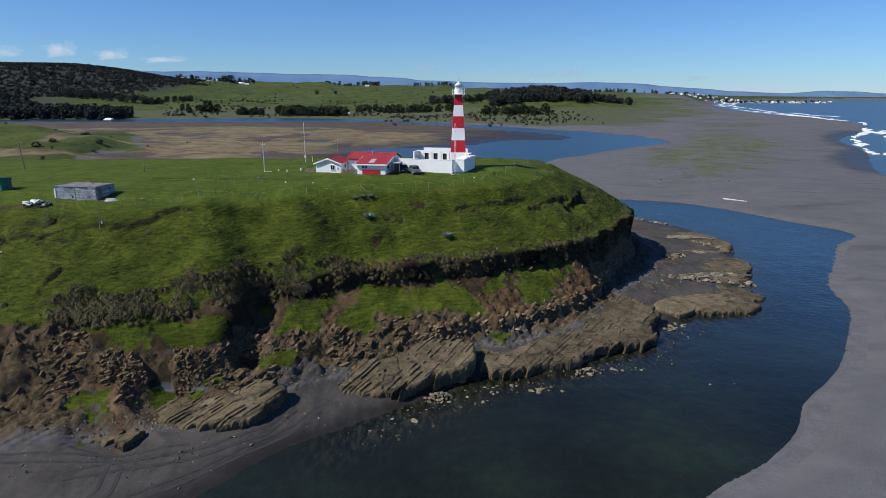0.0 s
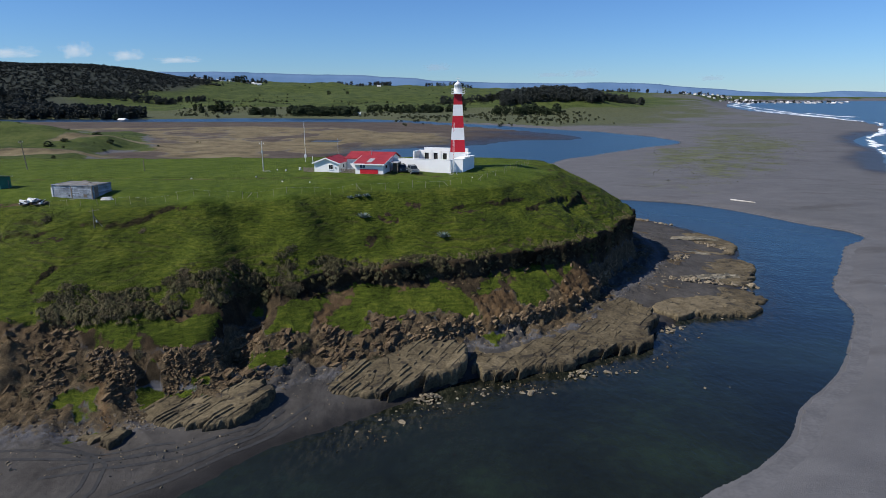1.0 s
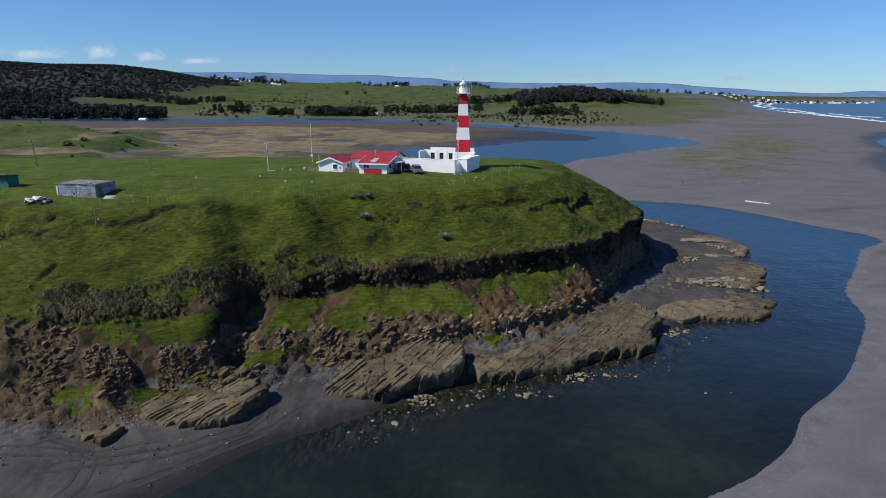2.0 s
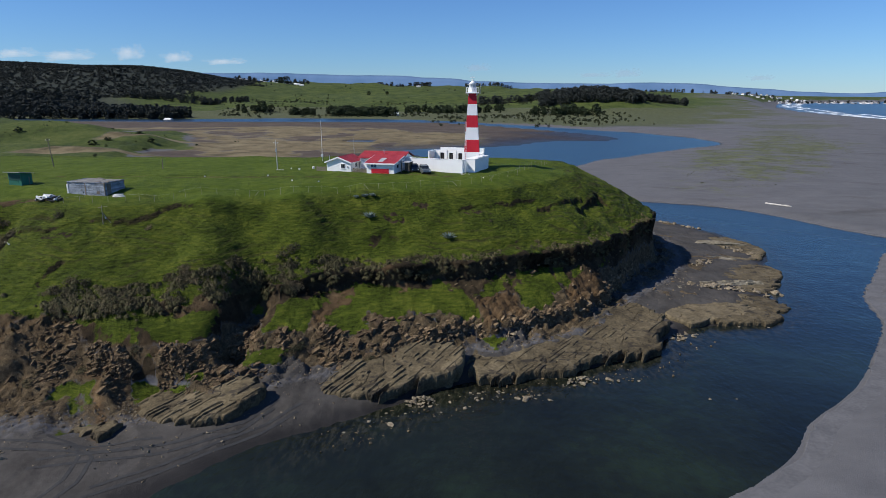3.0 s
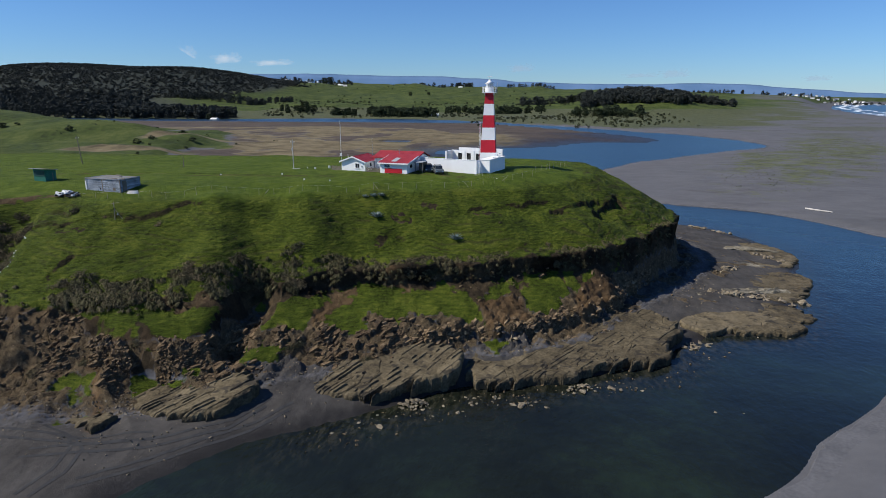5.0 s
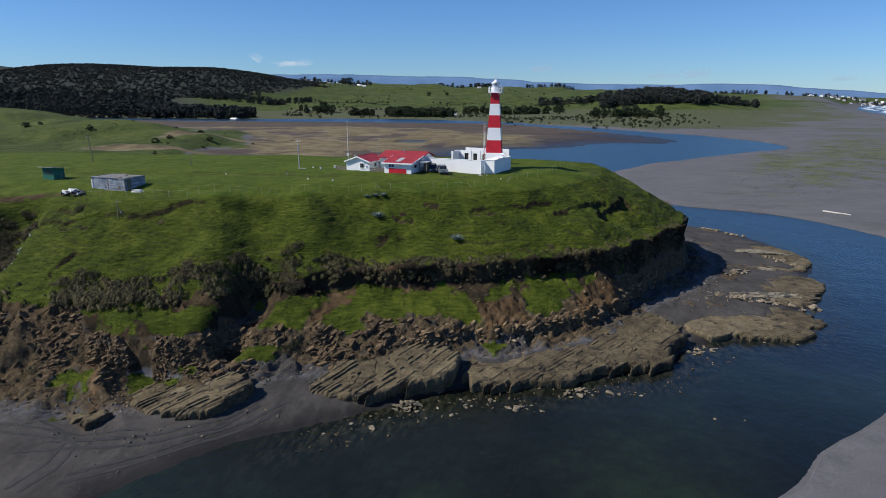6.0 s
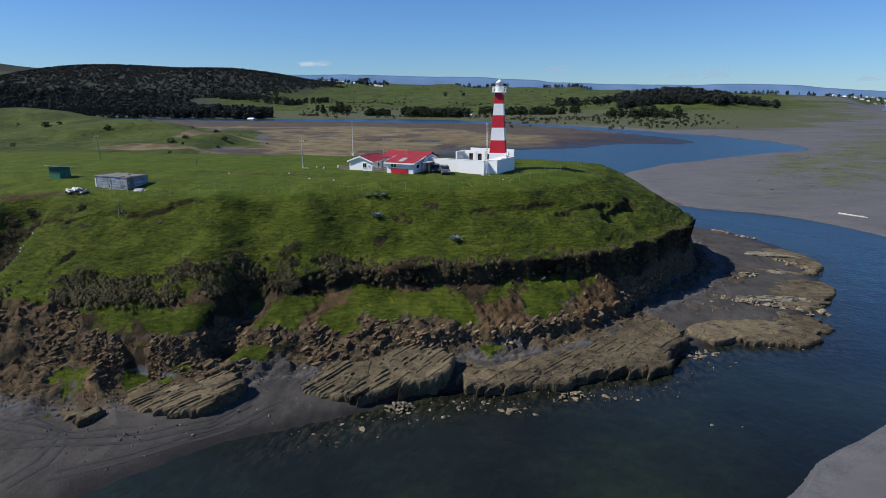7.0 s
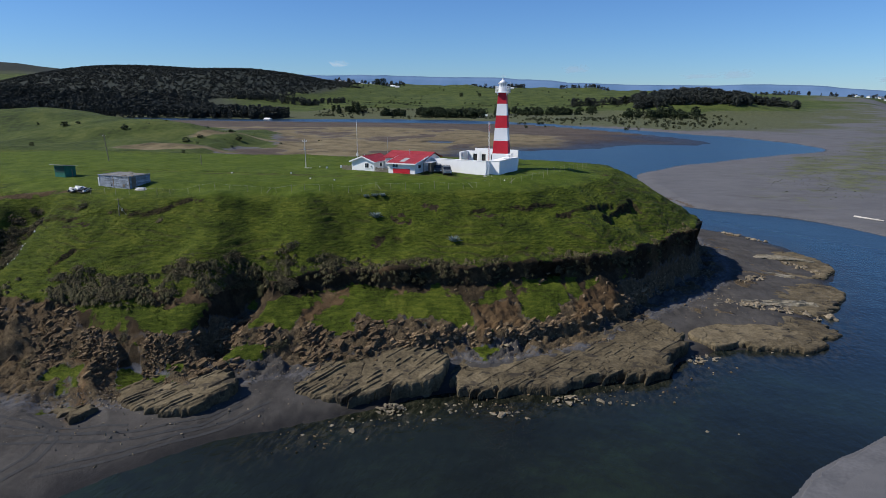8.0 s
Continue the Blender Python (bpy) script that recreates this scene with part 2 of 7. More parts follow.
def line_distance(points, x, y):
    """Metres from an open line."""
    best = np.full(x.shape, 1e9)
    for (ax, ay), (bx, by) in zip(points, points[1:]):
        dx, dy = bx - ax, by - ay
        t = np.clip(((x - ax) * dx + (y - ay) * dy) / (dx * dx + dy * dy), 0, 1)
        best = np.minimum(best, np.hypot(x - ax - t * dx, y - ay - t * dy))
    return best


def slip_depth(x, y):
    """How far the turf has slipped below the edges of SCARPS."""
    total = np.zeros_like(x)
    for line, drop, reach in SCARPS:
        line = np.array(line)
        lo, hi = line.min(0) - 4 * reach, line.max(0) + 4 * reach
        some = (x > lo[0]) & (x < hi[0]) & (y > lo[1]) & (y < hi[1])
        px, py = x[some], y[some]
        px, py = px + 0.5 * fbm(px / 1.7, py / 1.7, 3, 73, 0.6), py + 0.5 * fbm(px / 1.7, py / 1.7, 3, 79, 0.6)
        best, side, where = np.full(px.shape, 1e9), np.zeros_like(px), np.zeros_like(px)
        for k, ((ax, ay), (bx, by)) in enumerate(zip(line, line[1:])):
            dx, dy = bx - ax, by - ay
            t = ((px - ax) * dx + (py - ay) * dy) / (dx * dx + dy * dy)
            tc = np.clip(t, 0, 1)
            d = np.hypot(px - ax - tc * dx, py - ay - tc * dy)
            closer = d < best
            best = np.where(closer, d, best)
            side = np.where(closer, (px - ax) * dy - (py - ay) * dx, side)
            where = np.where(closer, (k + tc) / (len(line) - 1), where)
        ends = step(0, 0.12, where) * step(1, 0.88, where) * (0.65 + 0.35 * vnoise(where * 9, where * 0, 72))
        total[some] += drop * ends * step(-0.15, 0.35, np.sign(side) * best) * np.exp(-((best / reach) ** 1.5))
    return total


def contour_height(x, y):
    """Height by the map's lines; far from the headland there is none."""
    z = np.full(x.shape, -2.5)
    some = (x > -1000) & (x < 150) & (y < 960)
    z[some] = contour_part(x[some], y[some])
    return z


def contour_part(x, y):
    wx, wy = x + 0.5 * fbm(x / 5, y / 5, 3, 31), y + 0.5 * fbm(x / 5, y / 5, 3, 41)
    z = np.full(x.shape, -1.0)
    prev_d, prev_z = None, 0.0
    for lev, line in [(0.0, BANK_WEST)] + LEVELS:
        d = depth_in(line, wx, wy)
        if prev_d is None:
            z = np.clip(d * 0.12, -2.5, 0)
        else:
            band = (prev_d > 0) & (d <= 0)
            z = np.where(band, prev_z + (lev - prev_z) * prev_d / (prev_d - d + 1e-6), z)
        prev_d, prev_z = d, lev
    return np.where(prev_d > 0, prev_z + 0.3 * step(0, 15, prev_d), z)


def wooded_hill(x, y):
    return (76 + 24 * step(-1150, -1750, x)) * np.exp(-(((x + 1400) / 530) ** 4 + ((y - 1850) / 480) ** 2)) + 14 * np.exp(-(((x + 950) / 260) ** 2 + ((y - 1750) / 300) ** 2))


def far_height(x, y):
    """Dunes, fields and hills beyond the river mouth."""
    east = depth_in(BANK_EAST, x + 6 * fbm(x / 60, y / 60, 2, 3) * step(150, 500, y), y + 6 * fbm(x / 60, y / 60, 2, 5) * step(150, 500, y))
    z = np.where(east > 0, 0.9 * step(0, 7, east) + 1.0 * step(5, 60, east), np.clip(east * 0.12, -2.5, 0))
    dune = step(10, 80, east) * step(150, 400, y)
    z = z + dune * (0.5 * fbm(x / 35, y / 35, 4, 7) + 0.5)
    bearing = x / np.maximum(y, 1)
    rise = step(1080, 2600, y) * (58 + 26 * step(0.25, -0.45, bearing) - 40 * step(0.0, 0.7, bearing))
    roll = (10 * fbm(x / 260, y / 200, 4, 11) + 3 * fbm(x / 60, y / 60, 3, 12)) * step(1080, 1500, y) * step(0.45, 0.15, bearing)
    wood = wooded_hill(x, y)
    roll = roll * (1 - 0.85 * np.minimum(wood / 50, 1))
    wood = wood + 165 * np.exp(-(((x + 3700) / 1150) ** 2 + ((y - 3000) / 520) ** 2))
    pine = 22 * np.exp(-(((x - 190) / 210) ** 2 + ((y - 1430) / 160) ** 2))
    z = z + np.where(east > 0, step(0, 120, east) * (rise + roll + wood + pine), 0)
    return z, east


def land(x, y):
    """Height of the ground and what covers it."""
    z_w = contour_height(x, y)
    z_e, east = far_height(x, y)
    west_side = z_w > -2.49
    z = np.maximum(z_w, z_e)
    near = step(420, 250, y)
    dune_hill = 12.5 * np.exp(-(((x + 312) / 72) ** 2 + ((y - 425) / 40) ** 2)) + 20 * np.exp(-(((x + 445) / 95) ** 2 + ((y - 455) / 55) ** 2)) + 17 * np.exp(-(((x + 600) / 100) ** 2 + ((y - 440) / 60) ** 2)) + 3.5 * np.exp(-(((x + 245) / 38) ** 2 + ((y - 360) / 10) ** 2))
    pond = step(1.1, 0.8, ellipse(x + 6 * fbm(x / 14, y / 14, 2, 15), y, -112, 540, 12, 8, 35))
    z = z - 2.2 * pond * (z < 3)
    back = (z_w > 2.5) * step(230, 300, y)
    z = z + np.where(z_w > 2.5, dune_hill, 0) + back * step(3, 7, z_w) * (2.0 * fbm(x / 38, y / 30, 4, 13) + 0.6 * fbm(x / 9, y / 9, 2, 14))
    return z, z_w, z_e, east


# ---- the ground: one sheet from the river's edge to the horizon ----
def spread(lo, hi, fine, grow, ends):
    a = list(np.arange(lo, hi + fine / 2, fine))
    s = fine
    while a[-1] < ends[1]:
        s = fine + grow * (a[-1] - hi)
        a.append(a[-1] + s)
    b = []
    p = lo
    while p > ends[0]:
        p -= fine + grow * (lo - p)
        b.append(p)
    return np.array(b[::-1] + a)


def refined(a):
    """A smooth row between every two rows and columns."""
    for axis in (0, 1):
        a = np.moveaxis(a, axis, 0)
        p = np.concatenate([a[:1], a, a[-1:]])
        out = np.empty((2 * len(a) - 1,) + a.shape[1:])
        out[::2], out[1::2] = a, (9 * (p[1:-2] + p[2:-1]) - p[:-3] - p[3:]) / 16
        a = np.moveaxis(out, 0, axis)
    return a


GX = spread(-80, 66, 0.54, 0.060, (-4900, 4900))
GY = spread(57, 162, 0.54, 0.050, (-150, 4900))
ZZ, ZW, ZE, EAST = (refined(layer) for layer in land(*np.meshgrid(GX, GY)))
GX, GY = (np.sort(np.concatenate([q, (q[1:] + q[:-1]) / 2])) for q in (GX, GY))
XX, YY = np.meshgrid(GX, GY)
west = ZW > -2.4
near = west & (YY < 235) & (XX > -140)
ZZ = ZZ - near * step(1.5, 3.5, ZZ) * gully_depth(XX, YY)
Z0 = ZZ
face = near * step(1.8, 3.2, Z0) * step(12.6, 10.8, Z0)
front = near & (YY < 132) & (XX > -72) & (Z0 > 1.5) & (Z0 < 14)
wob_u, wob_v = 0.9 * fbm(XX / 2.4, YY / 2.4, 4, 51, 0.65), 0.55 * fbm(XX / 2.0, YY / 2.0, 4, 57, 0.65)


def zones(outlines):
    """One where the face lies inside the outlines."""
    u, v, best = (XX + 0.4 * YY + wob_u)[front], (Z0 + wob_v)[front], np.full(front.sum(), -9.0)
    for line in outlines:
        best = np.maximum(best, depth_in(np.array(line), u, v))
    out = np.zeros_like(ZZ)
    out[front] = step(-0.3, 0.25, best)
    return out


shelf, clay = zones(GREENS), zones(CLAYS)
clay = np.maximum(clay, 0.4 * face * (1 - shelf) * step(-27, -30, XX) * step(3.4, 4.4, Z0) * step(-0.3, 0.35, fbm(XX / 3, YY / 3, 4, 53)))
bare = face * (1 - shelf)
# a steep bank of earth under the brow, and a lip of rock along the foot of the shelves
brow_z = Z0 + 0.55 * fbm(XX / 3.2, YY / 3.2, 3, 45)
bank_on = near * step(-24, -16, XX) * (YY < 165)
ZZ = ZZ + bank_on * np.where((brow_z > 10.0) & (brow_z < 12.9), 10.0 + 2.9 * step(10.7, 12.1, brow_z) - brow_z, 0)
lip_z = Z0 + 0.45 * fbm(XX / 2.2, YY / 2.2, 3, 47)
lip_on = near * step(-6, -1, XX) * (YY < 128)
ZZ = ZZ + lip_on * np.where((lip_z > 3.0) & (lip_z < 5.4), 3.0 + 2.4 * step(4.1, 4.9, lip_z) - lip_z, 0)
drop_z = Z0 + 0.5 * fbm(XX / 2.2, YY / 2.2, 3, 49)
drop_on = near * step(-26, -29, XX) * step(-62, -58, XX) * (YY < 100)
ZZ = ZZ + drop_on * np.where((drop_z > 4.4) & (drop_z < 7.2), 4.4 + 2.8 * step(5.0, 6.6, drop_z) - drop_z, 0)
slip = slip_depth(XX, YY)
slip_wall = np.hypot(*np.gradient(slip, GY, GX)) * (Z0 > 12.5)
ZZ = ZZ - near * slip
# broken rock: tilted beds that step up the face, knobs and cracks
bed = (XX * 0.85 - YY * 0.53) / 1.05 + 0.8 * fbm(XX / 6, YY / 6, 2, 63)
saw = bed - np.floor(bed)
rock_top = 7.8 + 3.0 * step(-43, -47, XX)
rocky = bare * step(1.2, -0.8, Z0 - rock_top)
ZZ = ZZ + rocky * (0.7 * (saw - 0.5) * (0.6 + 0.4 * vnoise(XX / 2.1, YY / 2.1, 66)) + 0.55 * fbm(XX / 1.6, YY / 1.6, 4, 61, 0.65))
ZZ = ZZ + bare * step(6.5, 9.0, Z0) * 0.45 * fbm(XX / 1.5, YY / 1.5, 4, 71, 0.6)
ZZ = ZZ + shelf * (0.14 * fbm(XX / 1.3, YY / 1.3, 3, 67) + 0.3 * fbm(XX / 5, YY / 5, 2, 68))
# cattle terraces along the grass slope, hummocks between them
slope_zone = near * step(11.5, 13, Z0) * step(23.2, 21.5, Z0)
tread = Z0 * 1.05 + 1.1 * fbm(XX / 9, YY / 9, 3, 81) + 0.10 * XX
tread = tread - np.floor(tread)
worn = step(-0.35, 0.45, fbm(XX / 7, YY / 7, 3, 83) + 0.25 * vnoise(XX / 19, YY / 19, 86) - 0.1 + 0.2 * np.exp(-((line_distance([(-36, 98), (-32, 88)], XX, YY) / 3) ** 2)) + 0.2 * np.exp(-((line_distance([(-22, 103), (-18.5, 95)], XX, YY) / 3) ** 2)))
ZZ = ZZ + slope_zone * (0.34 * worn * (step(0, 0.35, tread) - tread) + 0.5 * fbm(XX / 11, YY / 11, 2, 84) + 0.16 * fbm(XX / 3.5, YY / 3.5, 3, 85) + 0.07 * fbm(XX / 1.0, YY / 1.0, 2, 87, 0.6))
ZZ = ZZ + near * step(21.5, 23.2, Z0) * (0.07 * fbm(XX / 2, YY / 2, 3, 91) + 0.10 * fbm(XX / 14, YY / 14, 2, 93))
beach = near * (ZZ > 0) * step(3.0, 2.0, ZZ)
ZZ = ZZ + beach * (0.05 * fbm(XX / 0.8, YY / 2.4, 3, 97) + 0.12 * fbm(XX / 6, YY / 6, 2, 99))
# the sand lies lower round the slabs that stand out of it
sunk = depth_in(rounded(SLAB_WEST, 4), XX, YY)
press = np.maximum(step(-0.5, 0.3, sunk), step(-5, -0.2, sunk) * step(69.5, 67.5, YY + 0.3 * (XX + 27.6)))
press = press * step(-40.5, -34, XX)
press = np.maximum(press, step(-3.5, 0, depth_in(rounded(SLAB_SMALL, 4), XX, YY)))
cap = 1.15 + 0.05 * fbm(XX / 3, YY / 3, 2, 98) + 2.4 * step(66.5, 73.5, YY + 0.3 * (XX + 27.6)) + 6 * step(70.2, 73.6, YY + 0.3 * (XX + 27.6))
ZZ = ZZ * (1 - press) + np.minimum(ZZ, cap) * press
tip_flat = near * step(36, 46, XX) * step(98, 108, YY) * step(210, 190, YY)
ZZ = ZZ + tip_flat * np.where(ZW > 0, 1, 0) * (0.22 * np.abs(fbm(XX / 7, YY / 4, 4, 103)) + 0.07 * fbm(XX / 1.6, YY / 1.6, 2, 105)) * step(0, 0.6, ZW)

gy, gx = np.gradient(ZZ, GY, GX)
steep = np.hypot(gx, gy)
far_n = step(700, 1050, YY - 0.35 * XX)
turf_edge = 11.3 + 0.9 * bank_on + 0.5 * fbm(XX / 2, YY / 2, 3, 111)
grass = np.clip(near * step(-0.3, 0.4, Z0 - turf_edge) + shelf + (1 - near) * west * step(3.6, 5.5, ZZ + 1.2 * fbm(XX / 12, YY / 12, 3, 113)), 0, 1)
turfy = face * step(-0.6, 0.8, Z0 - rock_top) * step(0.1, 0.5, fbm(XX / 3.5, YY / 3.5, 4, 161) - 0.5 * bank_on * step(9.2, 10.5, Z0))
grass = np.maximum(grass, turfy) * (1 - clay)
grass = grass * (1 - near * step(1.5, 2.2, steep) * step(22.5, 21.5, ZZ))
field = (EAST > 0) * step(6, 14, ZE + 6 * fbm(XX / 130, YY / 130, 3, 115)) * np.maximum(step(0.42, 0.22, XX / np.maximum(YY, 1) + 0.08 * fbm(XX / 200, YY / 200, 2, 117)), 0.8 * step(2200, 2700, YY))
forest = (EAST > 0) * step(14, 26, wooded_hill(XX, YY) + 5 * fbm(XX / 120, YY / 120, 3, 119))
forest = np.maximum(forest, (EAST > 0) * step(-0.58, -0.66, XX / np.maximum(YY, 1) + 0.03 * fbm(XX / 80, YY / 80, 2, 120)) * step(1040, 1100, YY) * step(2400, 2000, YY))
forest = np.maximum(forest, (EAST > 0) * step(0.75, 1.0, np.exp(-(((XX + 3700) / 1150) ** 2 + ((YY - 3000) / 520) ** 2)) + 0.5 + 0.25 * fbm(XX / 200, YY / 200, 3, 122)))
field = field * (1 - forest)
grass = np.maximum(grass, field)
scree = bare * step(4.6, 3.8, ZZ) * step(-0.1, 0.3, fbm(XX / 4, YY / 3, 3, 129) ) * (1 - clay) * step(-29, -25, XX)
rock = bare * (1 - scree) * step(0.8, -1.2, ZZ - rock_top + 0.8 * fbm(XX / 4, YY / 4, 3, 121))
rock = np.maximum(rock, tip_flat * step(0.62, 0.8, vnoise(XX / 9, YY / 5, 125) + 0.3 * fbm(XX / 3, YY / 2, 3, 127)) * (ZW > 0))
soil = bare * (1 - rock) * (1 - scree)
for sx, sy, sa, sb, st in ((5.0, 112.6, 3.2, 0.8, 20), (-9.0, 106.8, 1.8, 1.0, 20), (-8.0, 96.8, 2.2, 1.1, 25), (-57.5, 87.3, 3.0, 0.8, 10), (-11.5, 102.0, 1.2, 0.5, 40), (-4.5, 110.8, 2.0, 0.8, 10), (25.5, 146, 3.0, 1.0, 70), (-72, 119.5, 40, 0.55, 1), (-9.5, 127.2, 3.5, 0.9, -8)):
    hole = step(0.1, -0.25, fbm(XX * 1.6 / sb, YY * 1.6 / sb, 3, 159) - 0.15) * step(1.2, 0.7, ellipse(XX + 0.25 * sa * fbm(XX / sa * 2, YY / sa * 2, 3, 151), YY + 0.4 * sb * fbm(XX / sb, YY / sb, 3, 157), sx, sy, sa, sb, st))
    soil, grass = np.maximum(soil, step(0, 0.15, hole)), grass * (1 - hole)
    ZZ = ZZ - 0.15 * hole * near
# the cart road over the top, two ruts, and the bare path down to the gully
road_d = line_distance([(-140, 107), (-100, 112), (-78, 115.6), (-50, 118.3), (-20, 121.5), (-9, 126)], XX + 0.5 * fbm(XX / 6, YY / 6, 2, 165), YY)
path_d = line_distance([(-86, 91.5), (-78.7, 93.1), (-70.8, 96.6), (-66, 98)], XX, YY)
yard_d = ellipse(XX, YY, -5.5, 126.6, 6.5, 1.6, -17)
rut = near * np.maximum(np.maximum(np.exp(-(((road_d - 0.75) / 0.35) ** 2)), step(1.1, 0.5, path_d)), step(1.2, 0.7, yard_d)) * step(-0.45, 0.15, fbm(XX / 2.2, YY / 2.2, 3, 167))
soil, grass, clay = np.maximum(soil, 0.9 * rut), grass * (1 - 0.9 * rut), np.maximum(clay, 0.55 * rut)
torn = near * step(0.5, 1.0, slip_wall) * step(-0.25, 0.15, fbm(XX / 3, YY / 3, 3, 163))
soil, grass = np.maximum(soil, torn), grass * (1 - torn)
black = np.clip(near * (1 - face) * step(3.4, 2.4, ZZ), 0, 1) * (1 - rock) * (ZW > ZE)
black = np.maximum(black, scree)
soil = np.maximum(soil, near * step(3.0, 4.0, ZZ) * (1 - scree) * (1 - rock))
low_w = west & ~near
reed = low_w * step(5.2, 3.6, ZZ) * step(1.08, 0.92, ellipse(XX + 25 * fbm(XX / 60, YY / 40, 3, 131), YY + 30 * fbm(XX / 60, YY / 40, 3, 132), -240, 560, 235, 190, -12)) * step(0.75, 0.2, fbm(XX / 38, YY / 55, 5, 133, 0.6))
for sx, sy, sa, sb, st in ((-240, 352, 42, 11, 22), (-238, 440, 48, 9, 60)):
    cut = step(1.25, 0.75, ellipse(XX + 6 * fbm(XX / 15, YY / 15, 2, 153), YY + 4 * fbm(XX / 12, YY / 12, 2, 155), sx, sy, sa, sb, st))
    reed, grass = np.maximum(reed, cut), grass * (1 - cut)
mud = low_w * step(4.6, 3.0, ZZ) * (1 - reed)
scrub = (EAST > 0) * (1 - field) * np.clip(forest + far_n * step(0.46, 0.24, XX / np.maximum(YY, 1)) * 0.9 + step(40, 110, EAST) * step(230, 330, YY) * step(330, 240, XX - 0.25 * YY) * step(-0.35, 0.35, fbm(XX / 70, YY / 45, 4, 141) + 0.15) * 0.5 * step(100, 118, XX), 0, 1)

dune = (EAST > 12) * step(1.5, 0.35, ellipse(XX + 15 * fbm(XX / 40, YY / 40, 3, 143), YY + 15 * fbm(XX / 40, YY / 40, 3, 145), 205, 455, 230, 52, 62))
scrub = np.maximum(scrub, 0.85 * (EAST > 22) * (1 - field) * step(640, 760, YY - 0.5 * XX) * step(380, 300, XX))
field = np.maximum(field, 0.9 * low_w * grass * step(215, 260, YY))
# grass on the flat top, a lighter green than on the slope
top_grass = near * step(22.2, 23.2, ZZ + 0.7 * fbm(XX / 5, YY / 5, 3, 149)) * grass

nx, ny = len(GX), len(GY)
idx = np.arange(nx * ny).reshape(ny, nx)
quads = np.stack([idx[:-1, :-1], idx[:-1, 1:], idx[1:, 1:], idx[1:, :-1]], -1).reshape(-1, 4)


def sheet(name, verts, faces, smooth=True):
    me = bpy.data.meshes.new(name)
    me.vertices.add(len(verts))
    me.vertices.foreach_set("co", np.asarray(verts, np.float32).ravel())
    me.loops.add(faces.size)
    me.loops.foreach_set("vertex_index", faces.astype(np.int32).ravel())
    me.polygons.add(len(faces))
    me.polygons.foreach_set("loop_start", np.arange(0, faces.size, faces.shape[1], dtype=np.int32))
    me.polygons.foreach_set("use_smooth", np.full(len(faces), smooth))
    me.update(calc_edges=True)
    return me


# the turf overhangs its undercut brow: the lip leans out, the bank below is hollowed
sx_, sy_ = gx / np.maximum(steep, 0.2), gy / np.maximum(steep, 0.2)
lip = near * step(-60, -50, XX) * (0.4 + 0.4 * bank_on) * (1 + 0.7 * fbm(XX / 4, YY / 4, 3, 171))
lean = lip * (0.9 * np.exp(-(((ZZ - 12.7) / 0.6) ** 2)) - 0.9 * np.exp(-(((ZZ - 10.4) / 0.9) ** 2)))
MX, MY = XX - lean * sx_, YY - lean * sy_
ground_me = sheet("ground", np.stack([MX, MY, ZZ], -1).reshape(-1, 3), quads)
for key, layers in (("cover", (grass, rock, soil, black)), ("cover_low", (reed, mud, scrub, field))):
    at = ground_me.attributes.new(key, "FLOAT_COLOR", "POINT")
    at.data.foreach_set("color", np.stack(layers, -1).astype(np.float32).ravel())

at = ground_me.attributes.new("wet", "FLOAT", "POINT")
at.data.foreach_set("value", (np.where(EAST > 0, (step(24, 8, EAST + 9 * fbm(XX / 25, YY / 25, 3, 193)) * (XX > 0.5 * YY + 30) * step(300, 340, YY)), step(0.95, 0.10, ZZ + 0.12 * fbm(XX / 6, YY / 6, 3, 191))) * (YY < 700)).astype(np.float32).ravel())
# where shade lines are painted: terrace risers and slip walls
at = ground_me.attributes.new("riser", "FLOAT", "POINT")
at.data.foreach_set("value", (slope_zone * worn * step(0.55, 0.9, tread) + near * step(0.45, 1.1, slip_wall)).clip(0, 1).astype(np.float32).ravel())
at = ground_me.attributes.new("forest_floor", "FLOAT", "POINT")
at.data.foreach_set("value", forest.astype(np.float32).ravel())
at = ground_me.attributes.new("dune", "FLOAT", "POINT")
at.data.foreach_set("value", dune.astype(np.float32).ravel())
at = ground_me.attributes.new("clay", "FLOAT", "POINT")
at.data.foreach_set("value", (clay * near).astype(np.float32).ravel())
at = ground_me.attributes.new("top_grass", "FLOAT", "POINT")
at.data.foreach_set("value", top_grass.astype(np.float32).ravel())
at = ground_me.attributes.new("turf", "FLOAT", "POINT")
at.data.foreach_set("value", slope_zone.astype(np.float32).ravel())


def ground_z(x, y):
    """The height of the sheet at a place."""
    i, j = np.clip(np.searchsorted(GX, x) - 1, 0, nx - 2), np.clip(np.searchsorted(GY, y) - 1, 0, ny - 2)
    u, v = (x - GX[i]) / (GX[i + 1] - GX[i]), (y - GY[j]) / (GY[j + 1] - GY[j])
    a, b = ZZ[j, i] * (1 - u) + ZZ[j, i + 1] * u, ZZ[j + 1, i] * (1 - u) + ZZ[j + 1, i + 1] * u
    return a * (1 - v) + b * v


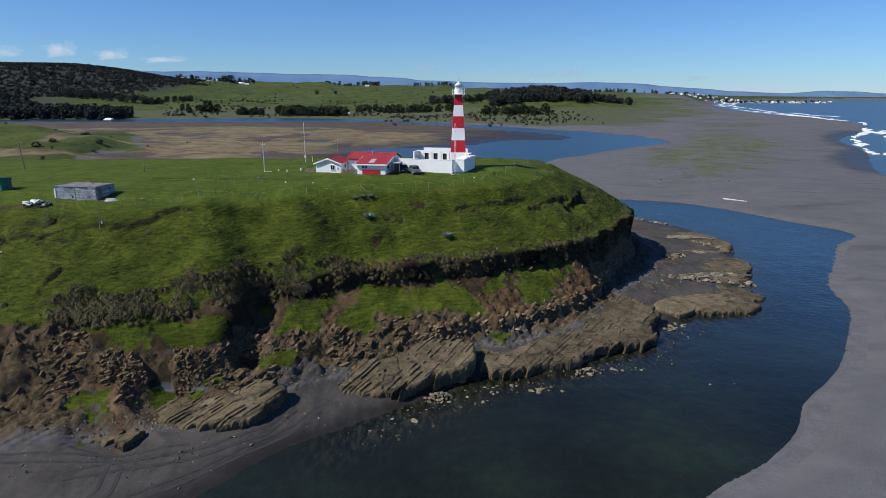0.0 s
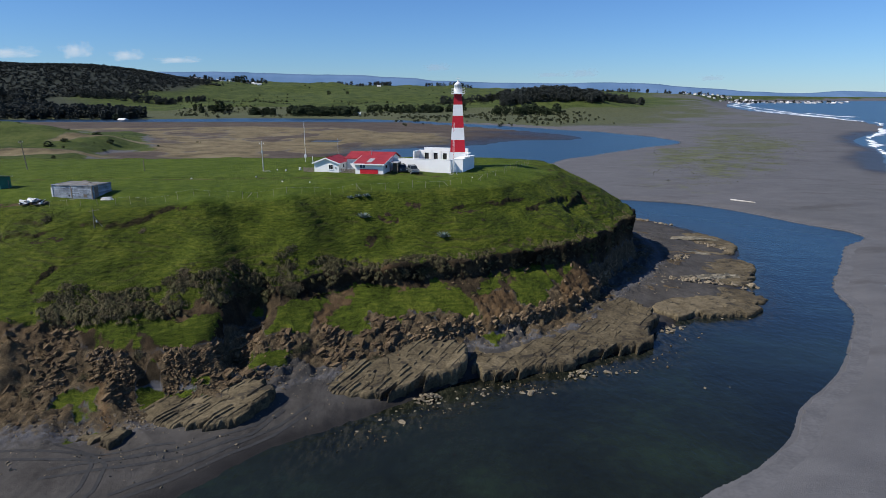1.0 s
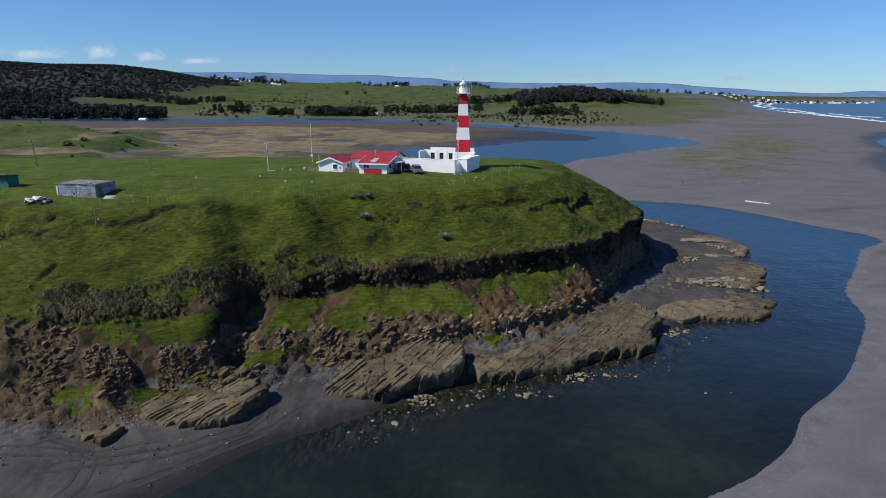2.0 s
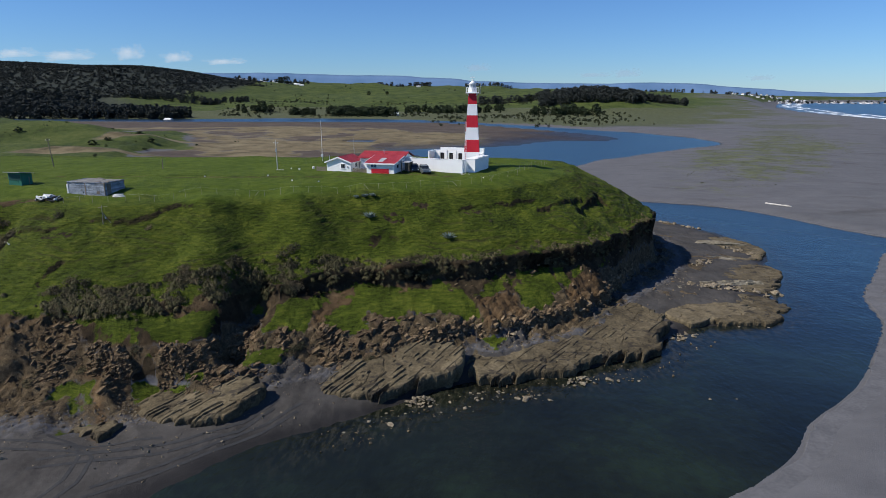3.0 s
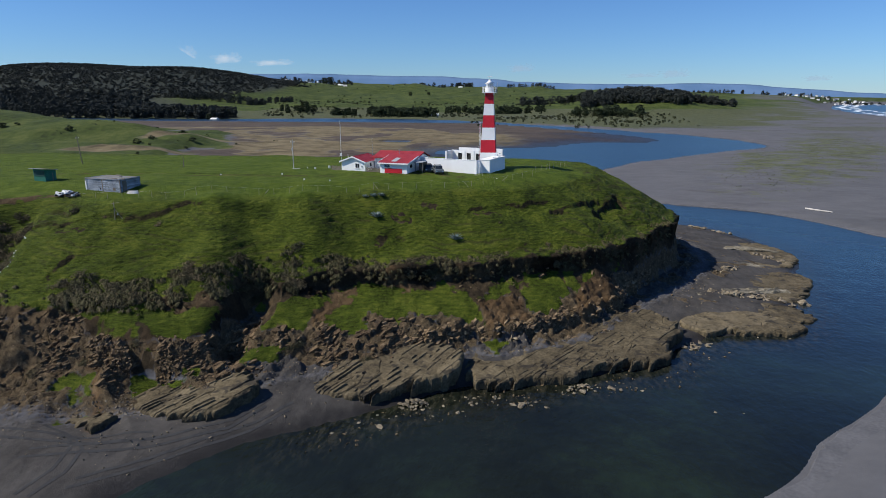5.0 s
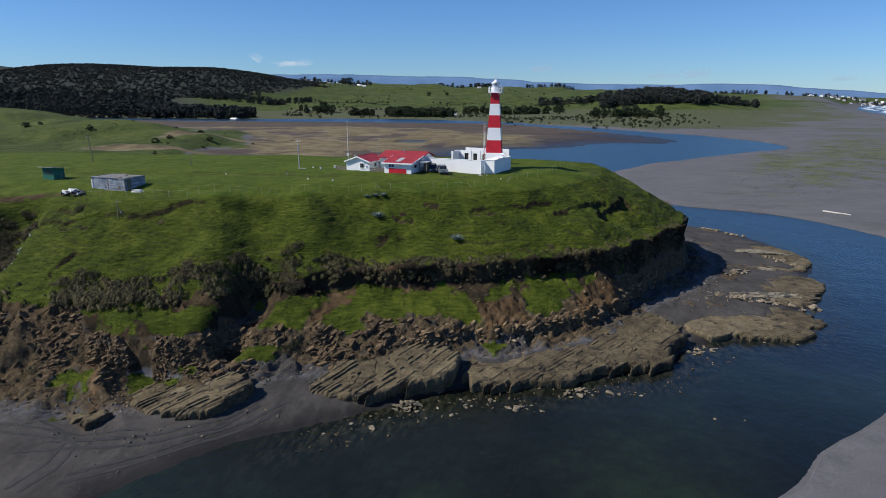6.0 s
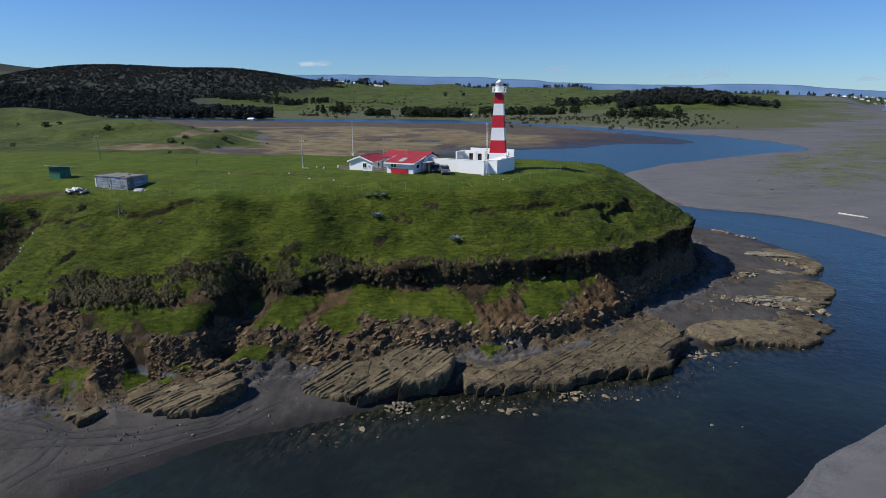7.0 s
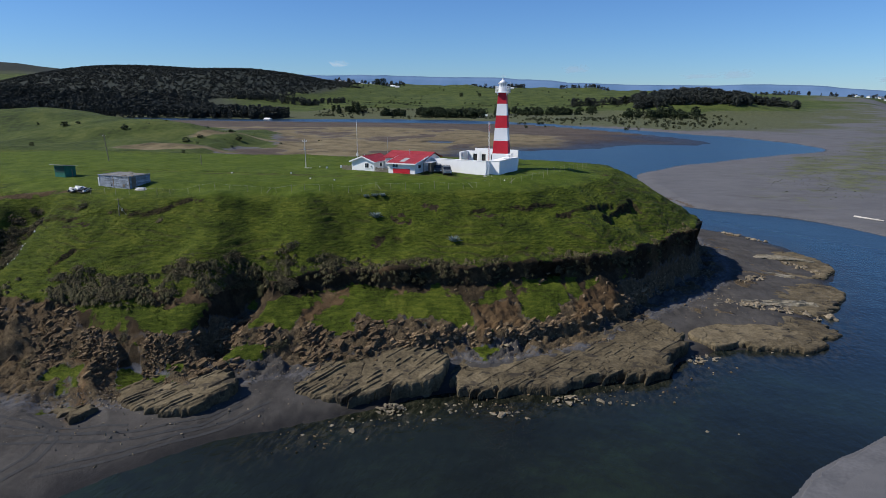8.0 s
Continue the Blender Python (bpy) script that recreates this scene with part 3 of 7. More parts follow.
def ground_material():
    m, n, l, p = mat("ground")
    nt = m.node_tree
    v = coords(nt)
    n1, n2, n3, n4 = tex_noise(nt, v, 0.035, 4), tex_noise(nt, v, 0.22, 5), tex_noise(nt, v, 1.6, 5), tex_noise(nt, v, 9.0, 4)

    def layer(attr, k):
        a = n.new("ShaderNodeAttribute")
        a.attribute_name = attr
        if k == 3:
            s = a.outputs["Alpha"]
        else:
            sep = n.new("ShaderNodeSeparateColor")
            l.new(a.outputs["Color"], sep.inputs["Color"])
            s = sep.outputs[k]
        w = calc(nt, "ADD", s, calc(nt, "MULTIPLY", calc(nt, "SUBTRACT", n3, 0.5), 0.9))
        return calc(nt, "ADD", calc(nt, "MULTIPLY", calc(nt, "SUBTRACT", w, 0.5), 3.0), 0.5, True)

    speck = calc(nt, "ADD", calc(nt, "MULTIPLY", n4, 0.5), calc(nt, "MULTIPLY", n3, 0.5))
    mid = calc(nt, "ADD", calc(nt, "MULTIPLY", n2, 0.55), calc(nt, "MULTIPLY", speck, 0.45))
    blown = tex_noise(nt, coords(nt, (0.45, 1.0, 1.0), turn=(0, 0, radians(-55))), 0.12, 7, 0.65)
    sand = ramp(nt, calc(nt, "ADD", calc(nt, "MULTIPLY", blown, 0.55), calc(nt, "MULTIPLY", mid, 0.45)), (0.30, (0.084, 0.084, 0.089)), (0.70, (0.138, 0.136, 0.141)))
    drift = ramp(nt, tex_noise(nt, coords(nt, (0.35, 1.0, 1.0), turn=(0, 0, radians(-25))), 0.055, 7, 0.68), (0.58, (0, 0, 0)), (0.66, (0.55, 0.55, 0.55)))
    sand = mixed(nt, drift, sand, (0.062, 0.058, 0.056))
    black_c = ramp(nt, mid, (0.35, (0.037, 0.034, 0.031)), (0.65, (0.083, 0.077, 0.071)))
    rock_c = ramp(nt, speck, (0.35, (0.035, 0.026, 0.016)), (0.52, (0.100, 0.074, 0.043)), (0.66, (0.190, 0.145, 0.088)))
    soil_c = ramp(nt, mid, (0.38, (0.014, 0.011, 0.007)), (0.52, (0.048, 0.035, 0.020)), (0.64, (0.120, 0.085, 0.046)))
    # trodden terraces: a grain that runs along the slope
    tread = tex_noise(nt, coords(nt, (0.7, 0.7, 4.2)), 1.0, 6, 0.7)
    # the grain's hollows are darkened in the turf colour, as shade between ridges
    turf_f = calc(nt, "ADD", calc(nt, "MULTIPLY", n2, 0.28), calc(nt, "ADD", calc(nt, "MULTIPLY", tread, 0.40), calc(nt, "MULTIPLY", n4, 0.32)))
    grass_c = ramp(nt, turf_f, (0.40, (0.017, 0.025, 0.003)), (0.5, (0.059, 0.083, 0.007)), (0.60, (0.126, 0.140, 0.018)))
    field_c = ramp(nt, calc(nt, "ADD", calc(nt, "MULTIPLY", n1, 0.4), calc(nt, "ADD", calc(nt, "MULTIPLY", n2, 0.3), calc(nt, "MULTIPLY", speck, 0.3))), (0.40, (0.024, 0.036, 0.010)), (0.5, (0.054, 0.074, 0.017)), (0.60, (0.088, 0.104, 0.028)))
    reed_c = ramp(nt, calc(nt, "ADD", calc(nt, "MULTIPLY", tex_noise(nt, v, 0.045, 7, 0.68), 0.65), calc(nt, "MULTIPLY", mid, 0.35)), (0.38, (0.070, 0.058, 0.032)), (0.5, (0.150, 0.118, 0.066)), (0.62, (0.215, 0.180, 0.105)))
    mud_c = ramp(nt, calc(nt, "ADD", calc(nt, "MULTIPLY", n1, 0.6), calc(nt, "MULTIPLY", n2, 0.4)), (0.38, (0.056, 0.043, 0.034)), (0.62, (0.100, 0.079, 0.061)))
    scrub_c = ramp(nt, mid, (0.36, (0.044, 0.052, 0.024)), (0.62, (0.105, 0.112, 0.056)))
    col = mixed(nt, layer("cover_low", 2), sand, scrub_c)
    sown = n.new("ShaderNodeAttribute")
    sown.attribute_name = "dune"
    clump = calc(nt, "ADD", calc(nt, "MULTIPLY", tex_noise(nt, v, 0.055, 5, 0.65), 0.55), calc(nt, "MULTIPLY", tex_noise(nt, coords(nt, (0.5, 1.0, 1.0)), 0.4, 6, 0.7), 0.45))
    thick = calc(nt, "MULTIPLY", calc(nt, "SUBTRACT", calc(nt, "ADD", clump, calc(nt, "MULTIPLY", sown.outputs["Fac"], 0.16)), 0.60), 9.0, True)
    col = mixed(nt, calc(nt, "MULTIPLY", calc(nt, "MULTIPLY", thick, 0.55), calc(nt, "MULTIPLY", sown.outputs["Fac"], 3.0), True), col, ramp(nt, n2, (0.38, (0.066, 0.072, 0.044)), (0.62, (0.110, 0.118, 0.060))))
    col = mixed(nt, layer("cover_low", 1), col, mud_c)
    col = mixed(nt, layer("cover_low", 0), col, reed_c)
    col = mixed(nt, layer("cover", 3), col, black_c)
    col = mixed(nt, layer("cover", 2), col, soil_c)
    col = mixed(nt, layer("cover", 1), col, rock_c)
    bared = n.new("ShaderNodeAttribute")
    bared.attribute_name = "clay"
    clay_c = ramp(nt, mid, (0.36, (0.055, 0.034, 0.017)), (0.52, (0.120, 0.076, 0.038)), (0.64, (0.215, 0.150, 0.082)))
    col = mixed(nt, bared.outputs["Fac"], col, clay_c)
    col = mixed(nt, layer("cover", 0), col, grass_c)
    col = mixed(nt, layer("cover_low", 3), col, field_c)
    p.inputs["Specular IOR Level"].default_value = 0.15
    wet = n.new("ShaderNodeAttribute")
    wet.attribute_name = "wet"
    hsv = n.new("ShaderNodeHueSaturation")
    top_at = n.new("ShaderNodeAttribute")
    top_at.attribute_name = "top_grass"
    top_grass_c = ramp(nt, turf_f, (0.38, (0.036, 0.060, 0.005)), (0.5, (0.072, 0.106, 0.009)), (0.62, (0.118, 0.146, 0.020)))
    col = mixed(nt, top_at.outputs["Fac"], col, top_grass_c)
    # shade under overhanging tufts and slip edges, painted as dark brown lines
    edge_shade = n.new("ShaderNodeAttribute")
    edge_shade.attribute_name = "riser"
    riser_shade_c = ramp(nt, n3, (0.36, (0.010, 0.012, 0.004)), (0.62, (0.052, 0.045, 0.016)))
    col = mixed(nt, calc(nt, "MULTIPLY", edge_shade.outputs["Fac"], calc(nt, "MULTIPLY", n3, 1.35), True), col, riser_shade_c)
    litter = n.new("ShaderNodeAttribute")
    litter.attribute_name = "forest_floor"
    col = mixed(nt, litter.outputs["Fac"], col, ramp(nt, n2, (0.36, (0.018, 0.023, 0.019)), (0.62, (0.032, 0.038, 0.030))))
    l.new(col, hsv.inputs["Color"])
    l.new(calc(nt, "SUBTRACT", 1.0, calc(nt, "MULTIPLY", wet.outputs["Fac"], 0.6)), hsv.inputs["Value"])
    l.new(hsv.outputs["Color"], p.inputs["Base Color"])
    l.new(calc(nt, "SUBTRACT", 0.95, calc(nt, "MULTIPLY", wet.outputs["Fac"], 0.55)), p.inputs["Roughness"])
    a = n.new("ShaderNodeAttribute")
    a.attribute_name = "turf"
    tuft = n.new("ShaderNodeTexVoronoi")
    tuft.inputs["Scale"].default_value = 1.5
    l.new(coords(nt, (0.75, 0.75, 1.9)), tuft.inputs["Vector"])
    tread = calc(nt, "SUBTRACT", tread, calc(nt, "MULTIPLY", tuft.outputs["Distance"], 0.5))
    smooth = n.new("ShaderNodeAttribute")
    smooth.attribute_name = "cover"
    sep = n.new("ShaderNodeSeparateColor")
    l.new(smooth.outputs["Color"], sep.inputs["Color"])
    covered = calc(nt, "ADD", calc(nt, "ADD", sep.outputs[0], sep.outputs[1]), sep.outputs[2], True)
    grainy = calc(nt, "ADD", calc(nt, "MULTIPLY", covered, 0.75), 0.25)
    bump(nt, p, calc(nt, "ADD", calc(nt, "MULTIPLY", speck, grainy), calc(nt, "MULTIPLY", tread, calc(nt, "MULTIPLY", a.outputs["Fac"], 1.0))), 1.0, 0.5)
    return m


ground = tagged(new("ground", ground_me), "grassy headland with broken rock face, black sand and far fields", "ground", kind="structure")
ground_me.materials.append(ground_material())


# ---- the water: river, lagoon and sea, level to the horizon ----
def water_material():
    m, n, l, p = mat("water")
    nt = m.node_tree
    v = coords(nt)
    deep = calc(nt, "ADD", calc(nt, "MULTIPLY", tex_noise(nt, v, 0.05, 4), 0.7), calc(nt, "MULTIPLY", tex_noise(nt, v, 0.55, 5, 0.7), 0.3))
    sep = n.new("ShaderNodeSeparateXYZ")
    l.new(n.new("ShaderNodeTexCoord").outputs["Object"], sep.inputs["Vector"])
    # green-black near the headland, bluer ahead and to the right
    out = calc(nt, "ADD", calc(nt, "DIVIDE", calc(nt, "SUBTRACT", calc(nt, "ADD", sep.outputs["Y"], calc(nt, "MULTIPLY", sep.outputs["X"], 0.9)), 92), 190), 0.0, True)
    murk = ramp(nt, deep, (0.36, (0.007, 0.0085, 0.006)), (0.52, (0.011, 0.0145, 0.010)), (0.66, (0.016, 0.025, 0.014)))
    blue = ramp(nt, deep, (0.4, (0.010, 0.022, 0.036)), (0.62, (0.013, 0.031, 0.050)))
    # the stony bed shows dark through the shallows
    shallow = n.new("ShaderNodeAttribute")
    shallow.attribute_name = "shallow"
    stony = ramp(nt, tex_noise(nt, coords(nt, (1.6, 0.6, 1.0), turn=(0, 0, radians(35))), 0.75, 6, 0.65), (0.40, (0.040, 0.036, 0.024)), (0.50, (0.014, 0.0145, 0.009)), (0.58, (0.002, 0.002, 0.002)))
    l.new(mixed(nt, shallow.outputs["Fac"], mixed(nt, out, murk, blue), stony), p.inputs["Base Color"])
    l.new(calc(nt, "ADD", calc(nt, "MULTIPLY", out, 0.20), 0.08), p.inputs["Roughness"])
    p.inputs["IOR"].default_value = 1.33
    l.new(calc(nt, "ADD", calc(nt, "MULTIPLY", out, 0.26), 0.34), p.inputs["Specular IOR Level"])
    rip = calc(nt, "ADD", tex_noise(nt, coords(nt, (1.2, 0.6, 1)), 1.3, 4), calc(nt, "MULTIPLY", tex_noise(nt, v, 0.16, 2), 1.5))
    bump(nt, p, rip, 0.5, 0.16)
    return m


WX, WY = spread(-60, 110, 3, 0.06, (-4900, 4900)), spread(30, 210, 3, 0.06, (-400, 4900))
wxx, wyy = np.meshgrid(WX, WY)
wi = np.arange(wxx.size).reshape(wxx.shape)
wq = np.stack([wi[:-1, :-1], wi[:-1, 1:], wi[1:, 1:], wi[1:, :-1]], -1).reshape(-1, 4)
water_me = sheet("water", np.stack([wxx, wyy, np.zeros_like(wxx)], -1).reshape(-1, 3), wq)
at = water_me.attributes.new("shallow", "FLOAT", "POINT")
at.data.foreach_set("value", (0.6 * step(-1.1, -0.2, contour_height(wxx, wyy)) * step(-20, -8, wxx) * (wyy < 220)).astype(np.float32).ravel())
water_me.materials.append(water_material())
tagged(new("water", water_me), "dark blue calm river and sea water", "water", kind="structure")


# ---- builders ----
def river_bank():
    """The low cut edge of the sand along the river's far shore."""
    line = np.array([p for p in BANK_EAST if 40 < p[1] < 262 and p[0] < 130])
    s = np.concatenate([[0], np.cumsum(np.hypot(*np.diff(line, axis=0).T))])
    at = np.arange(0, s[-1], 1.2)
    x, y = np.interp(at, s, line[:, 0]), np.interp(at, s, line[:, 1])
    tx, ty = np.gradient(x), np.gradient(y)
    r = np.hypot(tx, ty)
    ox, oy = ty / r, -tx / r
    # the shore itself: where the sheet leaves the water
    lo, hi = np.full(len(x), -14.0), np.full(len(x), 14.0)
    for _ in range(18):
        mid = (lo + hi) / 2
        dry = ground_z(x + ox * mid, y + oy * mid) > 0.005
        lo, hi = np.where(dry, lo, mid), np.where(dry, mid, hi)
    high = 0.24 + 0.10 * fbm(at / 9, at * 0, 3, 601)
    jag = 0.25 * fbm(at / 2.5, at * 0, 3, 603)
    rows = []
    for off, f in ((0.0, -0.6), (0.05, 0.8), (0.2, 1.0), (0.5, 0.95)):
        o = hi + 0.35 + off + jag * (off < 1)
        px, py = x + ox * o, y + oy * o
        rows.append(np.stack([px, py, np.where(f < 0, -0.2, np.maximum(high * f, 0) + 0 * px)], -1))
    o = hi + 3.2
    rows.append(np.stack([x + ox * o, y + oy * o, ground_z(x + ox * o, y + oy * o) - 0.05], -1))
    k = len(x)
    q = np.array([(a * k + i, a * k + i + 1, (a + 1) * k + i + 1, (a + 1) * k + i) for a in range(4) for i in range(k - 1)])
    me = sheet("river_bank", np.concatenate(rows), q, False)
    me.materials.append(surface("bank_sand", (0.076, 0.076, 0.080), (0.118, 0.116, 0.120), 0.3, 0.95, 8, 0.02, 0.3))
    tagged(new("river_bank", me), "low cut edge of grey sand along the river", "bank", kind="structure")


river_bank()



def part(name, bm, material, parent, label="", smooth=False):
    me = bpy.data.meshes.new(name)
    bmesh.ops.recalc_face_normals(bm, faces=bm.faces)
    if smooth:
        for f in bm.faces:
            f.smooth = True
    bm.to_mesh(me)
    bm.free()
    me.materials.append(material)
    ob = new(name, me)
    ob.parent = parent
    if label:
        tagged(ob, label)
    return ob


def thing(name, m, label, category, group="", kind=""):
    ob = tagged(new(name), label, category, group, kind)
    ob.matrix_basis = m
    ob.empty_display_size = 0.2
    return ob


def block(x0, x1, y0, y1, z0, z1, bevel=0.0, bm=None):
    bm = bm or bmesh.new()
    made = bmesh.ops.create_cube(bm, size=1, matrix=Matrix.LocRotScale(((x0 + x1) / 2, (y0 + y1) / 2, (z0 + z1) / 2), None, (x1 - x0, y1 - y0, z1 - z0)))
    if bevel:
        edges = {e for v in made["verts"] for e in v.link_edges}
        bmesh.ops.bevel(bm, geom=list(edges), offset=bevel, segments=1, affect="EDGES")
    return bm


def prism(outline, lo, hi, axis="y", bm=None):
    """A closed outline drawn out along an axis: (x, z) along y, (y, z) along x, (x, y) along z."""
    bm = bm or bmesh.new()
    put = {"y": lambda a, b, c: (a, c, b), "x": lambda a, b, c: (c, a, b), "z": lambda a, b, c: (a, b, c)}[axis]
    lower = [bm.verts.new(put(a, b, lo)) for a, b in outline]
    upper = [bm.verts.new(put(a, b, hi)) for a, b in outline]
    n = len(outline)
    bm.faces.new(lower)
    bm.faces.new(upper[::-1])
    for k in range(n):
        bm.faces.new((lower[k], lower[(k + 1) % n], upper[(k + 1) % n], upper[k]))
    return bm


def frustum(w0, w1, z0, z1, bm=None):
    bm = bm or bmesh.new()
    lo = [bm.verts.new((sx * w0, sy * w0, z0)) for sx, sy in ((-1, -1), (1, -1), (1, 1), (-1, 1))]
    hi = [bm.verts.new((sx * w1, sy * w1, z1)) for sx, sy in ((-1, -1), (1, -1), (1, 1), (-1, 1))]
    bm.faces.new(lo[::-1])
    bm.faces.new(hi)
    for k in range(4):
        bm.faces.new((lo[k], lo[(k + 1) % 4], hi[(k + 1) % 4], hi[k]))
    return bm


def rod(a, b, r, r2=None, sides=8, bm=None):
    bm = bm or bmesh.new()
    a, b = Vector(a), Vector(b)
    turn = (b - a).to_track_quat("Z", "Y").to_matrix().to_4x4()
    bmesh.ops.create_cone(bm, cap_ends=True, segments=sides, radius1=r, radius2=r if r2 is None else r2, depth=(b - a).length, matrix=Matrix.Translation((a + b) / 2) @ turn)
    return bm


def wall_with_holes(length, height, thick, holes, bm=None):
    """A wall along x from 0, with openings (x0, x1, z0, z1) right through it, built of the pieces round them."""
    bm = bm or bmesh.new()
    xs = sorted({0, length, *[h[0] for h in holes], *[h[1] for h in holes]})
    for x0, x1 in zip(xs, xs[1:]):
        gaps = sorted((h[2], h[3]) for h in holes if h[0] <= x0 and h[1] >= x1)
        z = 0
        for lo, hi in gaps + [(height, height)]:
            if lo > z:
                block(x0, x1, 0, thick, z, lo, bm=bm)
            z = hi
    bmesh.ops.remove_doubles(bm, verts=bm.verts, dist=1e-4)
    return bm


white_wall = surface("white_wall", (0.82, 0.82, 0.81), (0.90, 0.90, 0.89), 0.5, 0.8, 14, 0.01, 0.4)
white_trim = surface("white_trim", (0.82, 0.82, 0.81), (0.89, 0.89, 0.88), 1.5, 0.6, 10, 0.003, 0.3)
red_paint = surface("red_paint", (0.46, 0.004, 0.016), (0.58, 0.008, 0.026), 0.6, 0.65, 12, 0.006, 0.35)
dark_glass = surface("dark_glass", (0.012, 0.016, 0.022), (0.03, 0.036, 0.045), 1.0, 0.12, 3, 0.0)
steel = surface("steel", (0.32, 0.33, 0.34), (0.48, 0.49, 0.50), 2.0, 0.5, 8, 0.004, 0.3, metal=0.4)
old_wood = surface("old_wood", (0.13, 0.105, 0.08), (0.24, 0.20, 0.16), 1.2, 0.9, 9, 0.01, 0.6)
grey_boards = surface("grey_boards", (0.12, 0.145, 0.18), (0.40, 0.44, 0.50), 0.9, 0.85, 8, 0.012, 0.6, vary=0.6)
roof_boards = surface("roof_boards", (0.12, 0.115, 0.105), (0.25, 0.24, 0.22), 0.6, 0.9, 8, 0.012, 0.6, vary=0.3)
green_paint = surface("green_paint", (0.010, 0.105, 0.070), (0.020, 0.165, 0.110), 0.8, 0.7, 9, 0.008, 0.4)
tin = surface("tin", (0.30, 0.31, 0.32), (0.46, 0.46, 0.45), 0.7, 0.55, 10, 0.006, 0.4)
concrete = surface("concrete", (0.42, 0.41, 0.39), (0.56, 0.55, 0.52), 0.8, 0.9, 10, 0.008, 0.5)
rubber = surface("rubber", (0.012, 0.012, 0.013), (0.03, 0.03, 0.03), 3, 0.8, 6, 0.0)
plastic_white = surface("plastic_white", (0.62, 0.62, 0.60), (0.80, 0.80, 0.78), 1.4, 0.6, 6, 0.01, 0.3)
lantern_glass = surface("lantern_glass", (0.36, 0.40, 0.43), (0.55, 0.58, 0.60), 1.0, 0.15, 4, 0.0)
opening_shade = surface("opening_shade", (0.012, 0.012, 0.013), (0.035, 0.033, 0.032), 1.5, 0.9, 6, 0.01, 0.5)
blue_pane = surface("blue_pane", (0.03, 0.07, 0.13), (0.06, 0.12, 0.20), 0.8, 0.2, 5, 0.0)


def corrugated(name, a, b):
    """Painted sheet metal with ribs down the slope and some rust."""
    m, n, l, p = mat(name)
    nt = m.node_tree
    v = coords(nt)
    stain = calc(nt, "ADD", calc(nt, "MULTIPLY", tex_noise(nt, v, 0.6, 5), 0.6), calc(nt, "MULTIPLY", tex_noise(nt, v, 6, 4), 0.4))
    l.new(ramp(nt, stain, (0.36, a), (0.66, b)), p.inputs["Base Color"])
    p.inputs["Roughness"].default_value = 0.6
    w = n.new("ShaderNodeTexWave")
    w.bands_direction, w.inputs["Scale"].default_value = "X", 2.2
    l.new(v, w.inputs["Vector"])
    bump(nt, p, w.outputs["Fac"], 0.6, 0.03)
    return m


red_roof = corrugated("red_roof", (0.24, 0.012, 0.016), (0.38, 0.030, 0.032))

# ---- the lighthouse: a square tapering tower, banded red and white ----
PAD = 23.75


